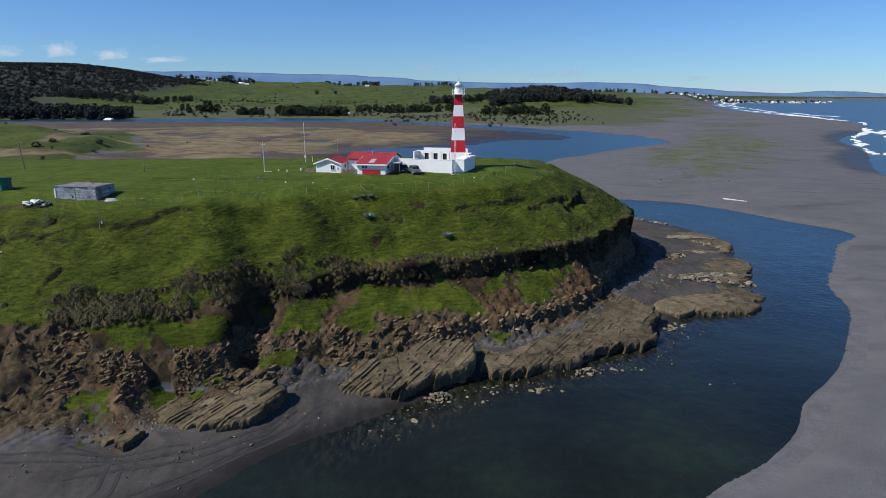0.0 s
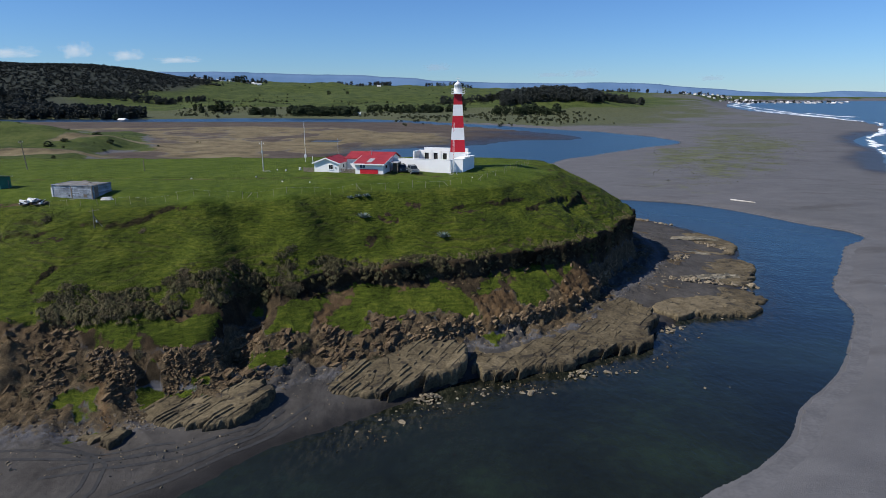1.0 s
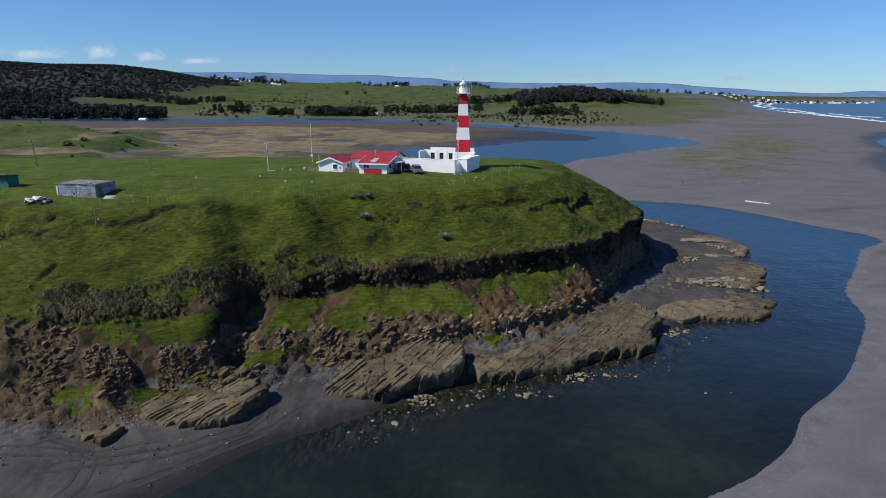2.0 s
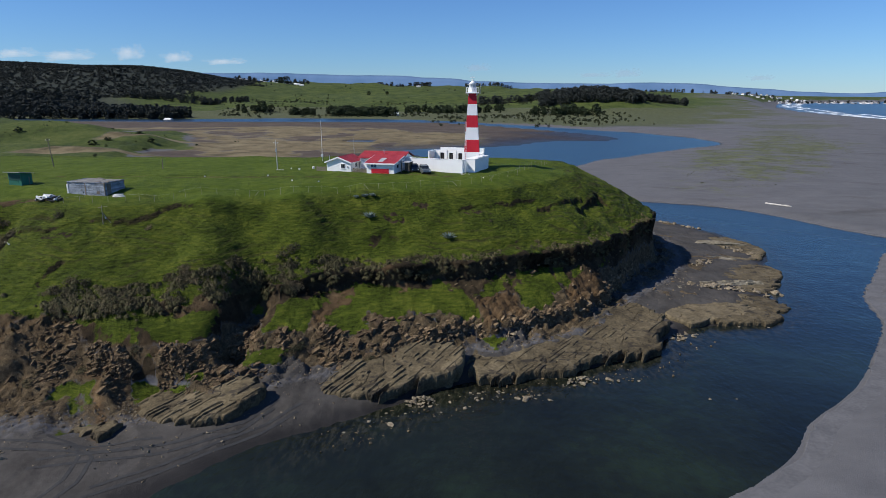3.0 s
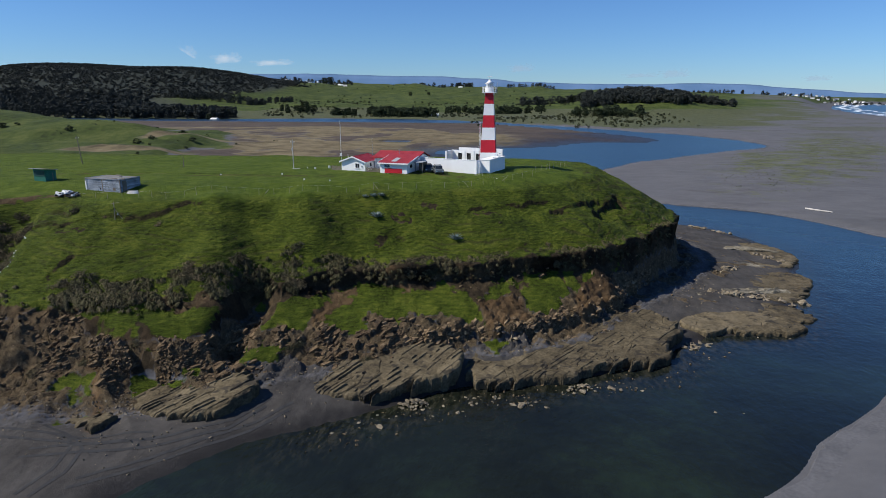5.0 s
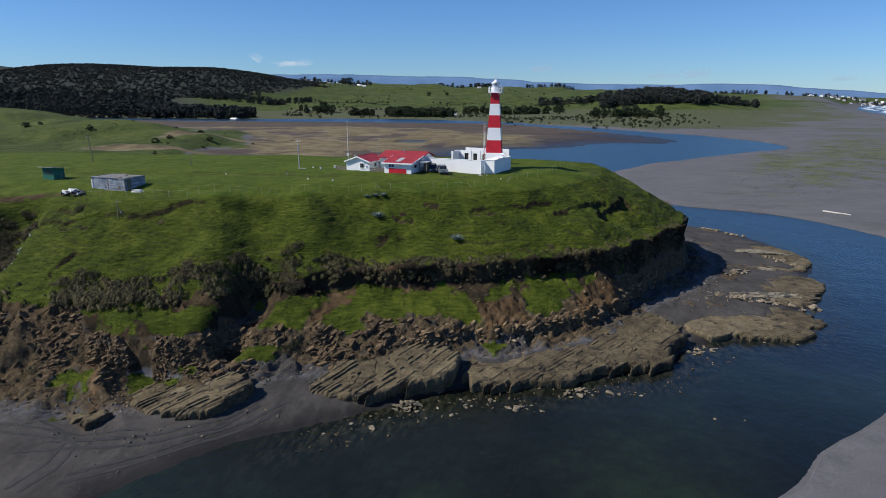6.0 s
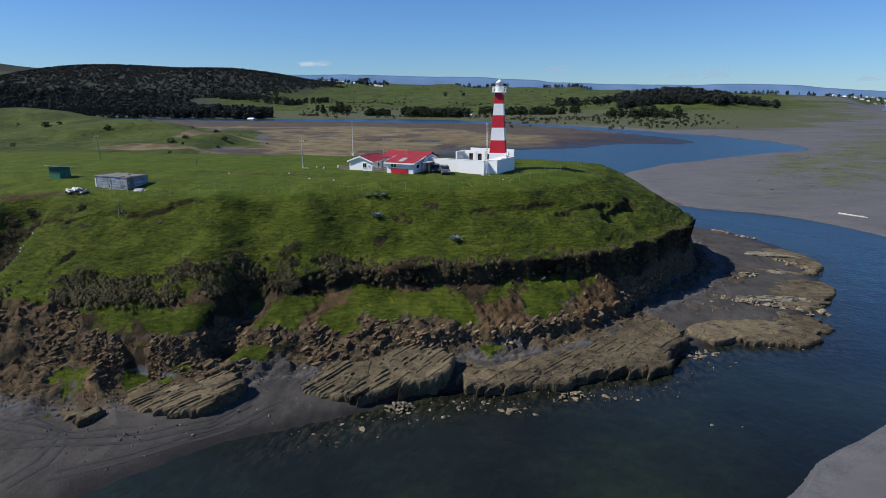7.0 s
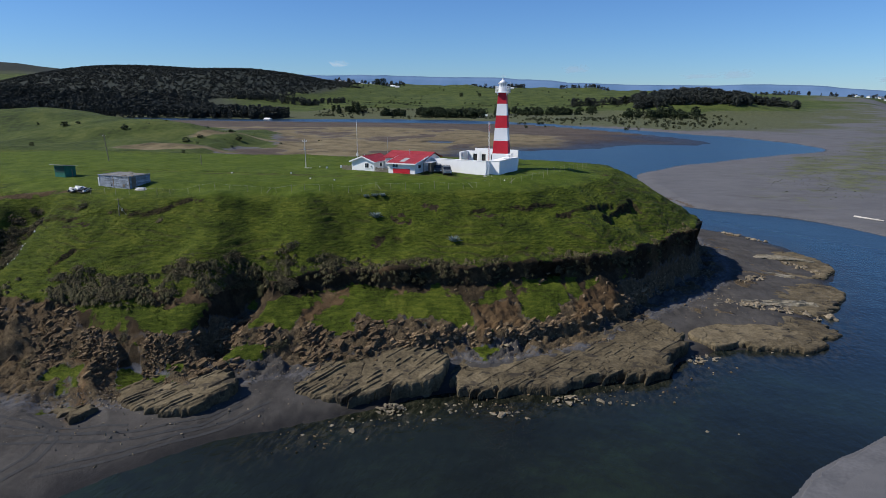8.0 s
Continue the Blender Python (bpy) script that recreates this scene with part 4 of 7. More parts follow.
def lighthouse():
    t = thing("lighthouse", pose(3.44, 140.0, PAD), "tall square tapering lighthouse painted in red and white bands", "lighthouse")
    w = lambda z: 1.92 - 0.0665 * z
    cuts = [(0.0, 3.62, white_wall, "white"), (3.62, 6.3, red_paint, "red"), (6.3, 8.95, white_wall, "white"), (8.95, 11.55, red_paint, "red"), (11.55, 13.95, white_wall, "white"), (13.95, 16.2, red_paint, "red")]
    for z0, z1, m, word in cuts:
        part("band", frustum(w(z0), w(z1), z0, z1), m, t, f"{word} painted masonry band")
    part("gallery", block(-1.45, 1.45, -1.45, 1.45, 16.2, 16.42, 0.04), white_trim, t)
    for sx, sy in ((-1, -1), (1, -1), (1, 1), (-1, 1)):
        part("bracket", prism([(0, 0), (0.42, 0.55), (0, 0.55)], -0.07, 0.07), white_trim, t).matrix_basis = pose(sx * 0.86, sy * 0.86, 15.65, 0, 0, math.degrees(math.atan2(sy, sx)))
    rail = part("railing", bmesh.new(), white_trim, t)
    for z in (0.35, 0.68, 1.02):
        bm = bmesh.new()
        for a, b in (((-1, -1), (1, -1)), ((1, -1), (1, 1)), ((1, 1), (-1, 1)), ((-1, 1), (-1, -1))):
            rod((1.38 * a[0], 1.38 * a[1], 16.42 + z), (1.38 * b[0], 1.38 * b[1], 16.42 + z), 0.028, sides=6, bm=bm)
        part("rail", bm, white_trim, rail)
    for k in range(-2, 3):
        for x, y in ((k * 0.69, -1.38), (k * 0.69, 1.38), (-1.38, k * 0.69), (1.38, k * 0.69)):
            part("baluster", rod((x, y, 16.42), (x, y, 17.46), 0.03, sides=6), white_trim, rail)
    part("mast", rod((1.75, -1.2, 16.0), (1.75, -1.2, 18.4), 0.035, sides=6), steel, t)
    part("mast_arm", rod((1.38, -1.2, 16.9), (1.75, -1.2, 16.9), 0.03, sides=6), steel, t)
    part("watch_room", rod((0, 0, 16.42), (0, 0, 17.35), 0.98, 0.95, 16), white_trim, t)
    lantern = part("lantern", rod((0, 0, 17.35), (0, 0, 18.1), 0.74, 0.74, 12), lantern_glass, t, "pale lantern glazing")
    for k in range(12):
        a = math.tau * k / 12
        part("glazing_bar", rod((0.75 * math.cos(a), 0.75 * math.sin(a), 17.35), (0.75 * math.cos(a), 0.75 * math.sin(a), 18.1), 0.05, sides=4), white_trim, lantern)
    cap = part("dome", rod((0, 0, 18.1), (0, 0, 18.85), 1.05, 0.16, 16), white_trim, t, "white conical lantern roof", True)
    part("ventilator", rod((0, 0, 18.85), (0, 0, 19.12), 0.2, 0.2, 12), white_trim, cap)
    part("spindle", rod((0, 0, 19.1), (0, 0, 19.95), 0.035, 0.02, 6), steel, cap)
    part("vane", block(-0.5, 0.5, -0.02, 0.02, 19.55, 19.66), white_trim, cap)
    part("cross_arm", block(-0.02, 0.02, -0.4, 0.4, 19.45, 19.5), white_trim, cap)
    # the low block at its foot
    base = part("plinth", bmesh.new(), white_wall, t, "low white room at the foot of the tower")
    base.matrix_basis = pose(-1.54, -10.6, 0, 0, 0, -17.5)
    part("room", block(0.0, 2.2, 1.7, 10.6, -0.4, 2.75), white_wall, base)
    part("coping", block(-0.05, 2.28, 1.62, 10.7, 2.75, 2.9, 0.03), white_trim, base)
    part("ledge", block(1.2, 2.9, 4.6, 5.8, 3.1, 3.28, 0.02), white_trim, base)
    part("pillar", block(1.6, 1.9, 4.9, 5.2, 2.9, 3.1), white_trim, base)
    part("ledge", block(1.0, 2.2, 7.0, 7.8, 3.55, 3.75, 0.02), white_trim, base)
    part("pillar", block(1.4, 1.7, 7.2, 7.5, 2.9, 3.55), white_trim, base)
    return t


lighthouse()


# ---- the walled court beside it ----
def courtyard():
    t = thing("courtyard", pose(1.9, 129.4, PAD - 0.05, 0, 0, -17.5), "roofless white walled yard beside the tower", "building")
    part("front_wall", block(-13.6, 0, 0, 0.3, -0.5, 2.8), white_wall, t)
    part("coping", block(-13.65, 0.05, -0.05, 0.35, 2.8, 2.9, 0.02), white_trim, t)
    part("return_wall", block(-0.3, 0, 0.3, 3.4, -0.5, 2.8), white_wall, t)
    part("side_wall", block(-13.6, -13.3, 0.3, 12.9, -0.5, 0.9), white_wall, t)
    back = part("rear_wall", wall_with_holes(11.6, 4.1, 0.35, [(1.7, 2.75, 1.5, 3.45), (3.95, 5.0, 1.5, 3.45), (6.3, 7.3, 1.5, 3.45), (8.4, 9.2, 1.2, 3.45)]), white_wall, t, "rear wall with empty window openings")
    back.matrix_basis = pose(-13.6, 16.6, -0.85)
    for x in (3.4, 5.75, 7.9):
        part("pilaster", block(x - 0.12, x + 0.12, -0.1, 0.0, 0, 4.1), white_trim, back)
    # dark panels stand for the shade seen inside the empty openings
    for x0, x1 in ((1.7, 2.75), (3.95, 5.0), (6.3, 7.3)):
        part("board", block(x0, x1, 0.2, 0.26, 1.5, 3.45), opening_shade, back, "dark panel for the shade inside the opening")
        part("sill", block(x0 - 0.08, x1 + 0.08, -0.08, 0.3, 1.42, 1.5), white_trim, back)
    part("cross_wall", block(-13.6, -13.25, 13.2, 16.6, -0.5, 3.2), white_wall, t)
    part("rear_room", block(-13.25, -2.0, 20.0, 20.3, -0.5, 3.6), white_wall, t)
    part("doorpost", block(-2.1, -1.85, 16.3, 16.55, -0.3, 3.2), white_trim, t)
    return t


courtyard()


# ---- the lattice mast by the wall's end ----
def lattice_mast():
    t = thing("lattice_mast", pose(2.55, 128.9, PAD - 0.1), "slender white and red steel lattice mast on splayed feet", "mast")
    legs = [(0.17 * math.cos(a), 0.17 * math.sin(a)) for a in (math.radians(90), math.radians(210), math.radians(330))]
    for x, y in legs:
        part("leg", rod((x, y, 0), (x, y, 10.6), 0.02, sides=5), white_trim, t)
        part("strut", rod((x * 4.5, y * 4.5, 0), (x, y, 2.7), 0.03, sides=5), white_trim, t)
    for k in range(26):
        z = 0.3 + k * 0.4
        for i in range(3):
            a, b = legs[i], legs[(i + 1) % 3]
            if (k + i) % 2:
                a, b = b, a
            part("brace", rod((*a, z), (*b, z + 0.4), 0.014, sides=4), white_trim if (k // 7) % 2 == 0 else red_paint, t)
    part("footing", block(-0.9, 0.9, -0.9, 0.9, -0.3, 0.06), concrete, t)


lattice_mast()


# ---- houses ----
def window_in(parent, x0, x1, z0, z1, y, pane=dark_glass, bars=2):
    w = part("window", block(x0 - 0.07, x1 + 0.07, y - 0.05, y + 0.02, z0 - 0.07, z1 + 0.07), white_trim, parent)
    step_x = (x1 - x0) / bars
    for k in range(bars):
        part("pane", block(x0 + k * step_x + 0.03, x0 + (k + 1) * step_x - 0.03, y - 0.065, y - 0.045, z0, z1), pane, w)
    part("sill", block(x0 - 0.12, x1 + 0.12, y - 0.13, y - 0.03, z0 - 0.13, z0 - 0.07), white_trim, w)
    return w


def gable_house(m, width, depth, eave, ridge, label, over=0.35, windows=()):
    h = thing("house", m, label, "house")
    part("wall", prism([(0, -0.6), (width, -0.6), (width, eave), (width / 2, ridge - 0.12), (0, eave)], 0, depth), white_wall, h)
    half, rise = width / 2, ridge - eave
    slope = rise / half
    for s in (-1, 1):
        x_out, z_out = (-over, eave - slope * over) if s < 0 else (width + over, eave - slope * over)
        roof = part("roof", prism([(width / 2, ridge), (x_out, z_out), (x_out, z_out + 0.1), (width / 2, ridge + 0.1)], -over, depth + over), red_roof, h, "red corrugated roof slope")
        part("fascia", prism([(width / 2, ridge - 0.16), (x_out, z_out - 0.16), (x_out, z_out + 0.12), (width / 2, ridge + 0.12)], -over - 0.06, -over), white_trim, roof)
        part("gutter", rod((x_out, -over, z_out + 0.02), (x_out, depth + over, z_out + 0.02), 0.07, sides=6), white_trim, roof)
    part("ridge_cap", prism([(width / 2 - 0.2, ridge + 0.04), (width / 2, ridge + 0.17), (width / 2 + 0.2, ridge + 0.04)], -over, depth + over), red_roof, h)
    for x0, x1, z0, z1 in windows:
        window_in(h, x0, x1, z0, z1, 0)
    return h


keeper = gable_house(pose(-26.9, 129.6, PAD + 0.05, 0, 0, -11), 5.5, 7.0, 2.15, 3.15, "small white gabled house with a red metal roof", windows=((3.3, 4.2, 0.85, 1.75),))
part("lamp_box", block(4.72, 4.92, -0.14, 0, 1.0, 1.35), steel, keeper)
side = part("window", block(5.48, 5.56, 2.2, 3.1, 0.9, 1.8), white_trim, keeper)
part("pane", block(5.55, 5.58, 2.28, 3.02, 0.97, 1.73), dark_glass, side)
gable_house(pose(-20.6, 136.6, PAD + 0.05, 0, 0, -11), 3.4, 5.0, 2.2, 3.1, "small white annexe with a gabled red roof", over=0.25)


def long_house():
    h = thing("house", pose(-17.75, 126.7, PAD, 0, 0, -10), "white house with red metal roof and red garage door", "house")
    # front wing
    part("wall", block(0, 6.0, 0, 5.4, -0.6, 2.35), white_wall, h)
    main_roof = part("roof", prism([(-0.5, 2.25), (6.3, 3.45), (6.3, 3.56), (-0.5, 2.36)], -0.35, 6.4, "x"), red_roof, h, "red corrugated lean roof with a grey patch")
    part("fascia", block(-0.38, 6.42, -0.56, -0.5, 2.12, 2.38), white_trim, main_roof)
    part("barge_board", prism([(-0.5, 2.1), (5.6, 3.2), (5.6, 3.46), (-0.5, 2.37)], 6.4, 6.46, "x"), white_trim, main_roof)
    part("barge_board", prism([(-0.5, 2.1), (5.6, 3.2), (5.6, 3.46), (-0.5, 2.37)], -0.41, -0.35, "x"), white_trim, main_roof)
    part("roof_patch", prism([(0.6, 2.57), (3.4, 3.06), (3.4, 3.085), (0.6, 2.595)], 2.2, 3.35, "x"), tin, main_roof, "grey bare metal roof sheet")
    door = part("garage_door", block(1.05, 4.85, -0.07, 0.0, 0.25, 1.2), red_paint, h, "wide red painted door panel")
    for k in range(5):
        part("rib", block(1.05, 4.85, -0.085, -0.068, 0.32 + 0.18 * k, 0.36 + 0.18 * k), red_paint, door)
    window_in(h, 1.0, 2.2, 1.45, 2.1, 0, blue_pane, 2)
    side_w = part("window", block(5.98, 6.06, 1.4, 2.7, 1.2, 2.0), white_trim, h)
    part("pane", block(6.05, 6.08, 1.48, 2.62, 1.27, 1.93), dark_glass, side_w)
    # main range behind, with its ridge across
    part("rear_wall", block(-3.7, 5.95, 5.4, 12.6, -0.6, 2.6), white_wall, h)
    part("rear_roof", prism([(4.9, 2.75), (9.2, 3.8), (13.2, 2.6), (13.2, 2.72), (9.2, 3.93), (4.9, 2.87)], -4.1, 6.3, "x"), red_roof, h, "red corrugated ridged roof")
    part("ridge_cap", prism([(8.9, 3.86), (9.2, 4.0), (9.5, 3.86)], -4.1, 6.3, "x"), red_roof, h)
    part("gable_end", prism([(5.4, 2.6), (12.6, 2.6), (9.2, 3.72)], 5.93, 5.97, "x"), white_wall, h)
    part("vent_pipe", rod((1.2, 7.4, 3.3), (1.2, 7.4, 4.5), 0.07, sides=8), steel, h)
    part("vent_cap", rod((0.9, 7.4, 4.3), (1.5, 7.4, 4.3), 0.05, sides=6), steel, h)
    # open porch at its side
    part("porch_roof", block(6.5, 8.4, 2.6, 5.4, 2.3, 2.4), tin, h)
    for x, y in ((8.3, 2.7), (8.3, 5.2), (6.7, 2.7)):
        part("post", block(x - 0.06, x + 0.06, y - 0.06, y + 0.06, -0.4, 2.35), old_wood, h)
    part("porch_wall", block(6.6, 8.35, 5.1, 5.25, -0.4, 2.3), old_wood, h, "dark wooden porch wall")


long_house()


def picket_fence(a, b, height=1.15):
    a, b = Vector(a), Vector(b)
    t = thing("picket_fence", pose(a.x, a.y, PAD - 0.05, 0, 0, math.degrees(math.atan2(b.y - a.y, b.x - a.x))), "weathered brown wooden board fence between the houses", "fence")
    n = (b - a).length
    for z in (0.3, 0.9):
        part("rail", block(0, n, -0.03, 0.03, z, z + 0.08), old_wood, t)
    k = 0.0
    while k < n:
        part("board", block(k, k + 0.12, -0.055, -0.03, -0.1, height + 0.08 * math.sin(k * 7)), old_wood, t)
        k += 0.17


picket_fence((-21.0, 128.0, 0), (-17.9, 127.4, 0))
picket_fence((-29.4, 130.4, 0), (-27.1, 129.9, 0))


# ---- cars at the yard wall ----
def car(m, body_mat, label):
    c = thing("car", m, label, "car", "cars parked by the wall")
    lower = [(-2.1, 0.32), (2.05, 0.32), (2.15, 0.5), (2.12, 0.85), (1.95, 0.98), (0.95, 1.08), (-2.05, 1.1), (-2.15, 0.8)]
    bm = prism(lower, -0.86, 0.86)
    bmesh.ops.bevel(bm, geom=list(bm.edges), offset=0.05, segments=1, affect="EDGES")
    body = part("body", bm, body_mat, c)
    bm = prism([(-1.95, 1.08), (0.92, 1.07), (0.35, 1.66), (-1.75, 1.7)], -0.76, 0.76)
    for v in bm.verts:
        if v.co.z > 1.4:
            v.co.y *= 0.86
    cabin = part("cabin", bm, body_mat, c)
    part("windscreen", prism([(0.9, 1.1), (0.42, 1.58), (0.45, 1.6), (0.95, 1.1)], -0.66, 0.66), dark_glass, cabin)
    part("rear_window", prism([(-1.97, 1.14), (-1.83, 1.6), (-1.86, 1.62), (-2.0, 1.14)], -0.62, 0.62), dark_glass, cabin)
    for s in (-1, 1):
        part("side_window", prism([(-1.7, 1.16), (0.62, 1.16), (0.3, 1.56), (-1.62, 1.58)], s * 0.735 - 0.02, s * 0.735 + 0.02), dark_glass, cabin)
        part("headlight", block(2.08, 2.16, s * 0.62 - 0.16, s * 0.62 + 0.16, 0.66, 0.82), plastic_white, body)
        part("tail_light", block(-2.17, -2.1, s * 0.72 - 0.07, s * 0.72 + 0.07, 0.7, 0.98), red_paint, body)
        for x in (-1.3, 1.3):
            wheel = part("wheel", rod((x, s * 0.62, 0.35), (x, s * 0.88, 0.35), 0.35, sides=18), rubber, c)
            part("rim", rod((x, s * 0.86, 0.35), (x, s * 0.895, 0.35), 0.2, sides=12), steel, wheel)
    part("bumper", block(2.08, 2.22, -0.82, 0.82, 0.36, 0.54, 0.03), rubber, body)
    part("bumper", block(-2.22, -2.1, -0.82, 0.82, 0.36, 0.54, 0.03), rubber, body)
    for s in (-1, 1):
        part("roof_bar", block(-1.4, 0.1, s * 0.55 - 0.03, s * 0.55 + 0.03, 1.7, 1.76), rubber, cabin)


car_grey = surface("car_grey", (0.13, 0.15, 0.15), (0.20, 0.22, 0.22), 0.8, 0.35, 8, 0.0, metal=0.5)
car_dark = surface("car_dark", (0.025, 0.03, 0.034), (0.05, 0.055, 0.06), 0.8, 0.35, 8, 0.0, metal=0.4)
car(pose(-5.9, 128.5, PAD + 0.06, 0, 0, -72), car_grey, "grey four-wheel-drive car parked at the white wall")
car(pose(-8.4, 130.8, PAD + 0.06, 0, 0, -75), car_dark, "dark car parked in the shade of the porch")


# ---- plank shed, green hut ----
def plank_shed():
    g = ground_z(-59.5, 101.5)
    t = thing("shed", pose(-64.6, 101.0, g - 0.25, 0, 0, -9), "low weathered shed of grey-blue boards with flat roof", "shed")
    W, D, H = 7.5, 4.6, 2.1
    part("post", block(-0.06, 0.06, -0.06, 0.06, -0.3, H), old_wood, t)
    part("post", block(W - 0.06, W + 0.06, -0.06, 0.06, -0.3, H), old_wood, t)
    part("post", block(3.55, 3.75, -0.08, 0.08, -0.3, H), old_wood, t)
    rnd = random.Random(5)
    for k in range(12):
        z = 0.0 + k * 0.19
        x = 0.0
        while x < W:
            n = min(rnd.uniform(1.6, 3.2), W - x)
            part("board", block(x, x + n - 0.015 - 0.08 * rnd.random(), -0.03 - rnd.uniform(0, 0.04), 0.0, z, z + 0.165 + 0.02 * rnd.random()), grey_boards, t)
            x += n
    for k in range(12):
        part("board", block(W, W + 0.03, 0, D, 0.19 * k, 0.19 * k + 0.18), grey_boards, t)
        part("board", block(-0.03, 0, 0, D, 0.19 * k, 0.19 * k + 0.18), grey_boards, t)
    part("rear_wall", block(0, W, D - 0.05, D, 0, H), grey_boards, t)
    part("plank", block(-0.14, 0.14, -0.12, -0.06, -0.1, 1.75), plastic_white, t, "pale plank nailed over the corner")
    part("plank", block(5.9, 6.5, -0.1, -0.055, 0.25, 0.75), old_wood, t, "brown patch board")
    part("door", block(W + 0.03, W + 0.07, 0.5, 1.4, 0.0, 1.95), old_wood, t, "dark plank door")
    # a dark block over the boards gives a gap its inner shade
    part("hole", block(3.0, 3.3, -0.06, -0.02, 0.3, 0.6), dark_glass, t, "dark block for the shade inside a gap")
    roof = part("roof", block(-0.08, W + 0.1, -0.1, D + 0.12, H, H + 0.05), roof_boards, t, "flat grey roof of weathered sheets")
    for k in range(9):
        x = -0.18 + k * 0.88
        part("roof_sheet", block(x, x + 0.86, -0.12 - rnd.uniform(-0.1, 0.15), D + 0.1 + rnd.uniform(-0.15, 0.2), H + 0.05, H + 0.075 + rnd.uniform(0, 0.05)), roof_boards, roof)
    for x, y, w in ((2.0, 4.6, 0.8), (5.5, 0.3, 0.9), (7.2, 0.7, 0.6), (4.4, 3.0, 0.5)):
        part("weight", block(x, x + w, y, y + 0.3, H + 0.11, H + 0.24), old_wood, roof, "loose plank holding down the roof")


plank_shed()


def green_hut():
    g = ground_z(-78.0, 106.5)
    t = thing("hut", pose(-80.0, 106.6, g - 0.1, 0, 0, -6), "small green painted hut with a grey lean-to roof", "hut")
    W, D = 2.7, 2.4
    part("front_wall", block(0, W, 0, 0.1, 0, 2.35), green_paint, t)
    part("side_wall", prism([(0.1, 0), (D, 0), (D, 2.05), (0.1, 2.3)], 0, 0.1, "x"), green_paint, t)
    part("side_wall", prism([(0.1, 0), (D, 0), (D, 2.05), (0.1, 2.3)], W - 0.1, W, "x"), green_paint, t)
    part("rear_wall", block(0.1, W - 0.1, D - 0.1, D, 0, 2.05), green_paint, t)
    part("batten", block(W * 0.72, W * 0.76, -0.03, 0, 0, 1.0), green_paint, t)
    part("shutter", block(0.15, W - 0.15, -0.05, 0.0, 1.05, 2.1), surface("hut_dark", (0.01, 0.055, 0.045), (0.016, 0.08, 0.062), 0.9, 0.7), t, "dark green open counter")
    part("roof", prism([(-0.55, 2.5), (D + 0.25, 2.05), (D + 0.25, 2.15), (-0.55, 2.6)], -0.4, W + 0.4, "x"), tin, t, "grey sheet metal lean-to roof")
    part("post", block(W + 0.75, W + 0.83, 0.9, 0.98, 0, 1.6), old_wood, t)


green_hut()


# ---- poles, fence, litter on the grass ----
def pole(x, y, height, label, material=concrete, lean=0.0, r=0.11, arm=True):
    t = thing("utility_pole", pose(x, y, ground_z(x, y) - 0.3, 0, lean, 0), label, "pole")
    part("shaft", rod((0, 0, 0), (0, 0, height + 0.3), r, r * 0.6, 10), material, t)
    if arm:
        part("cross_arm", block(-0.5, 0.5, -0.05, 0.05, height - 0.3, height - 0.2), material, t)
        for s in (-0.42, 0.42):
            part("insulator", rod((s, 0, height - 0.2), (s, 0, height - 0.02), 0.05, sides=8), plastic_white, t)
    return t


meter = pole(-38.2, 131.0, 6.3, "pale concrete power pole on the grass", concrete)
part("meter_box", block(-0.16, 0.16, -0.28, -0.1, 4.2, 4.8), steel, meter)
part("kerb", block(-0.1, 1.6, -0.5, -0.3, 0.2, 0.42), concrete, meter)
pole(-90.5, 132.5, 6.4, "leaning grey wooden power pole", old_wood, lean=-5)
pole(-63.5, 130.0, 2.3, "short wooden post with a pale foot", old_wood, lean=1, r=0.1, arm=False)
tall = pole(-33.6, 150.0, 9.8, "tall thin white radio mast", white_trim, r=0.055, arm=False)
part("box", block(-0.25, 0.25, -0.3, -0.05, 1.4, 2.1), plastic_white, tall)
pole(-25.4, 149.0, 5.6, "thin pole behind the red roofs", steel, r=0.05, arm=False)
pole(-32.0, 150.5, 1.4, "low white post near the mast", white_trim, r=0.09, arm=False)


def fence():
    """Old wire fence that follows the brow."""
    t = thing("wire_fence", pose(0, 0, 0), "old sagging wire fence of thin weathered posts along the brow", "fence")
    line = [(-62, 96), (-47, 97.5), (-36, 103), (-22.2, 108.9), (-10, 113.5), (0, 117.5), (8, 123.5), (13, 131), (16, 139), (19.5, 149), (22.5, 157)]
    pts = []
    for (ax, ay), (bx, by) in zip(line, line[1:]):
        n = max(1, round(math.hypot(bx - ax, by - ay) / 2.6))
        pts += [(ax + (bx - ax) * k / n, ay + (by - ay) * k / n) for k in range(n)]
    rnd, tops = random.Random(9), []
    for x, y in pts:
        x, y, h = x + rnd.uniform(-0.3, 0.3), y + rnd.uniform(-0.25, 0.25), rnd.uniform(1.0, 1.45)
        z = ground_z(x, y)
        top = (x + rnd.uniform(-0.16, 0.16), y + rnd.uniform(-0.1, 0.1), z + h)
        part("post", rod((x, y, z - 0.3), top, 0.034, 0.028, 6), fence_wood, t)
        tops.append((Vector((x, y, z)), Vector(top)))
    for f in (0.9,):
        for (a0, a1), (b0, b1) in zip(tops, tops[1:]):
            part("wire", rod(a0.lerp(a1, f), b0.lerp(b1, f), 0.006, sides=3), steel, t)
    for x, y, dx in ((-33, 104.6, 0.8), (-14.5, 112.4, -0.8), (1.5, 118.4, -0.9), (7.5, 124.0, 1.0)):
        z = ground_z(x, y)
        part("stay", rod((x, y, z), (x + dx, y + 0.2, z + 0.9), 0.05, 0.045, 6), fence_wood, t, "leaning broken stay post")


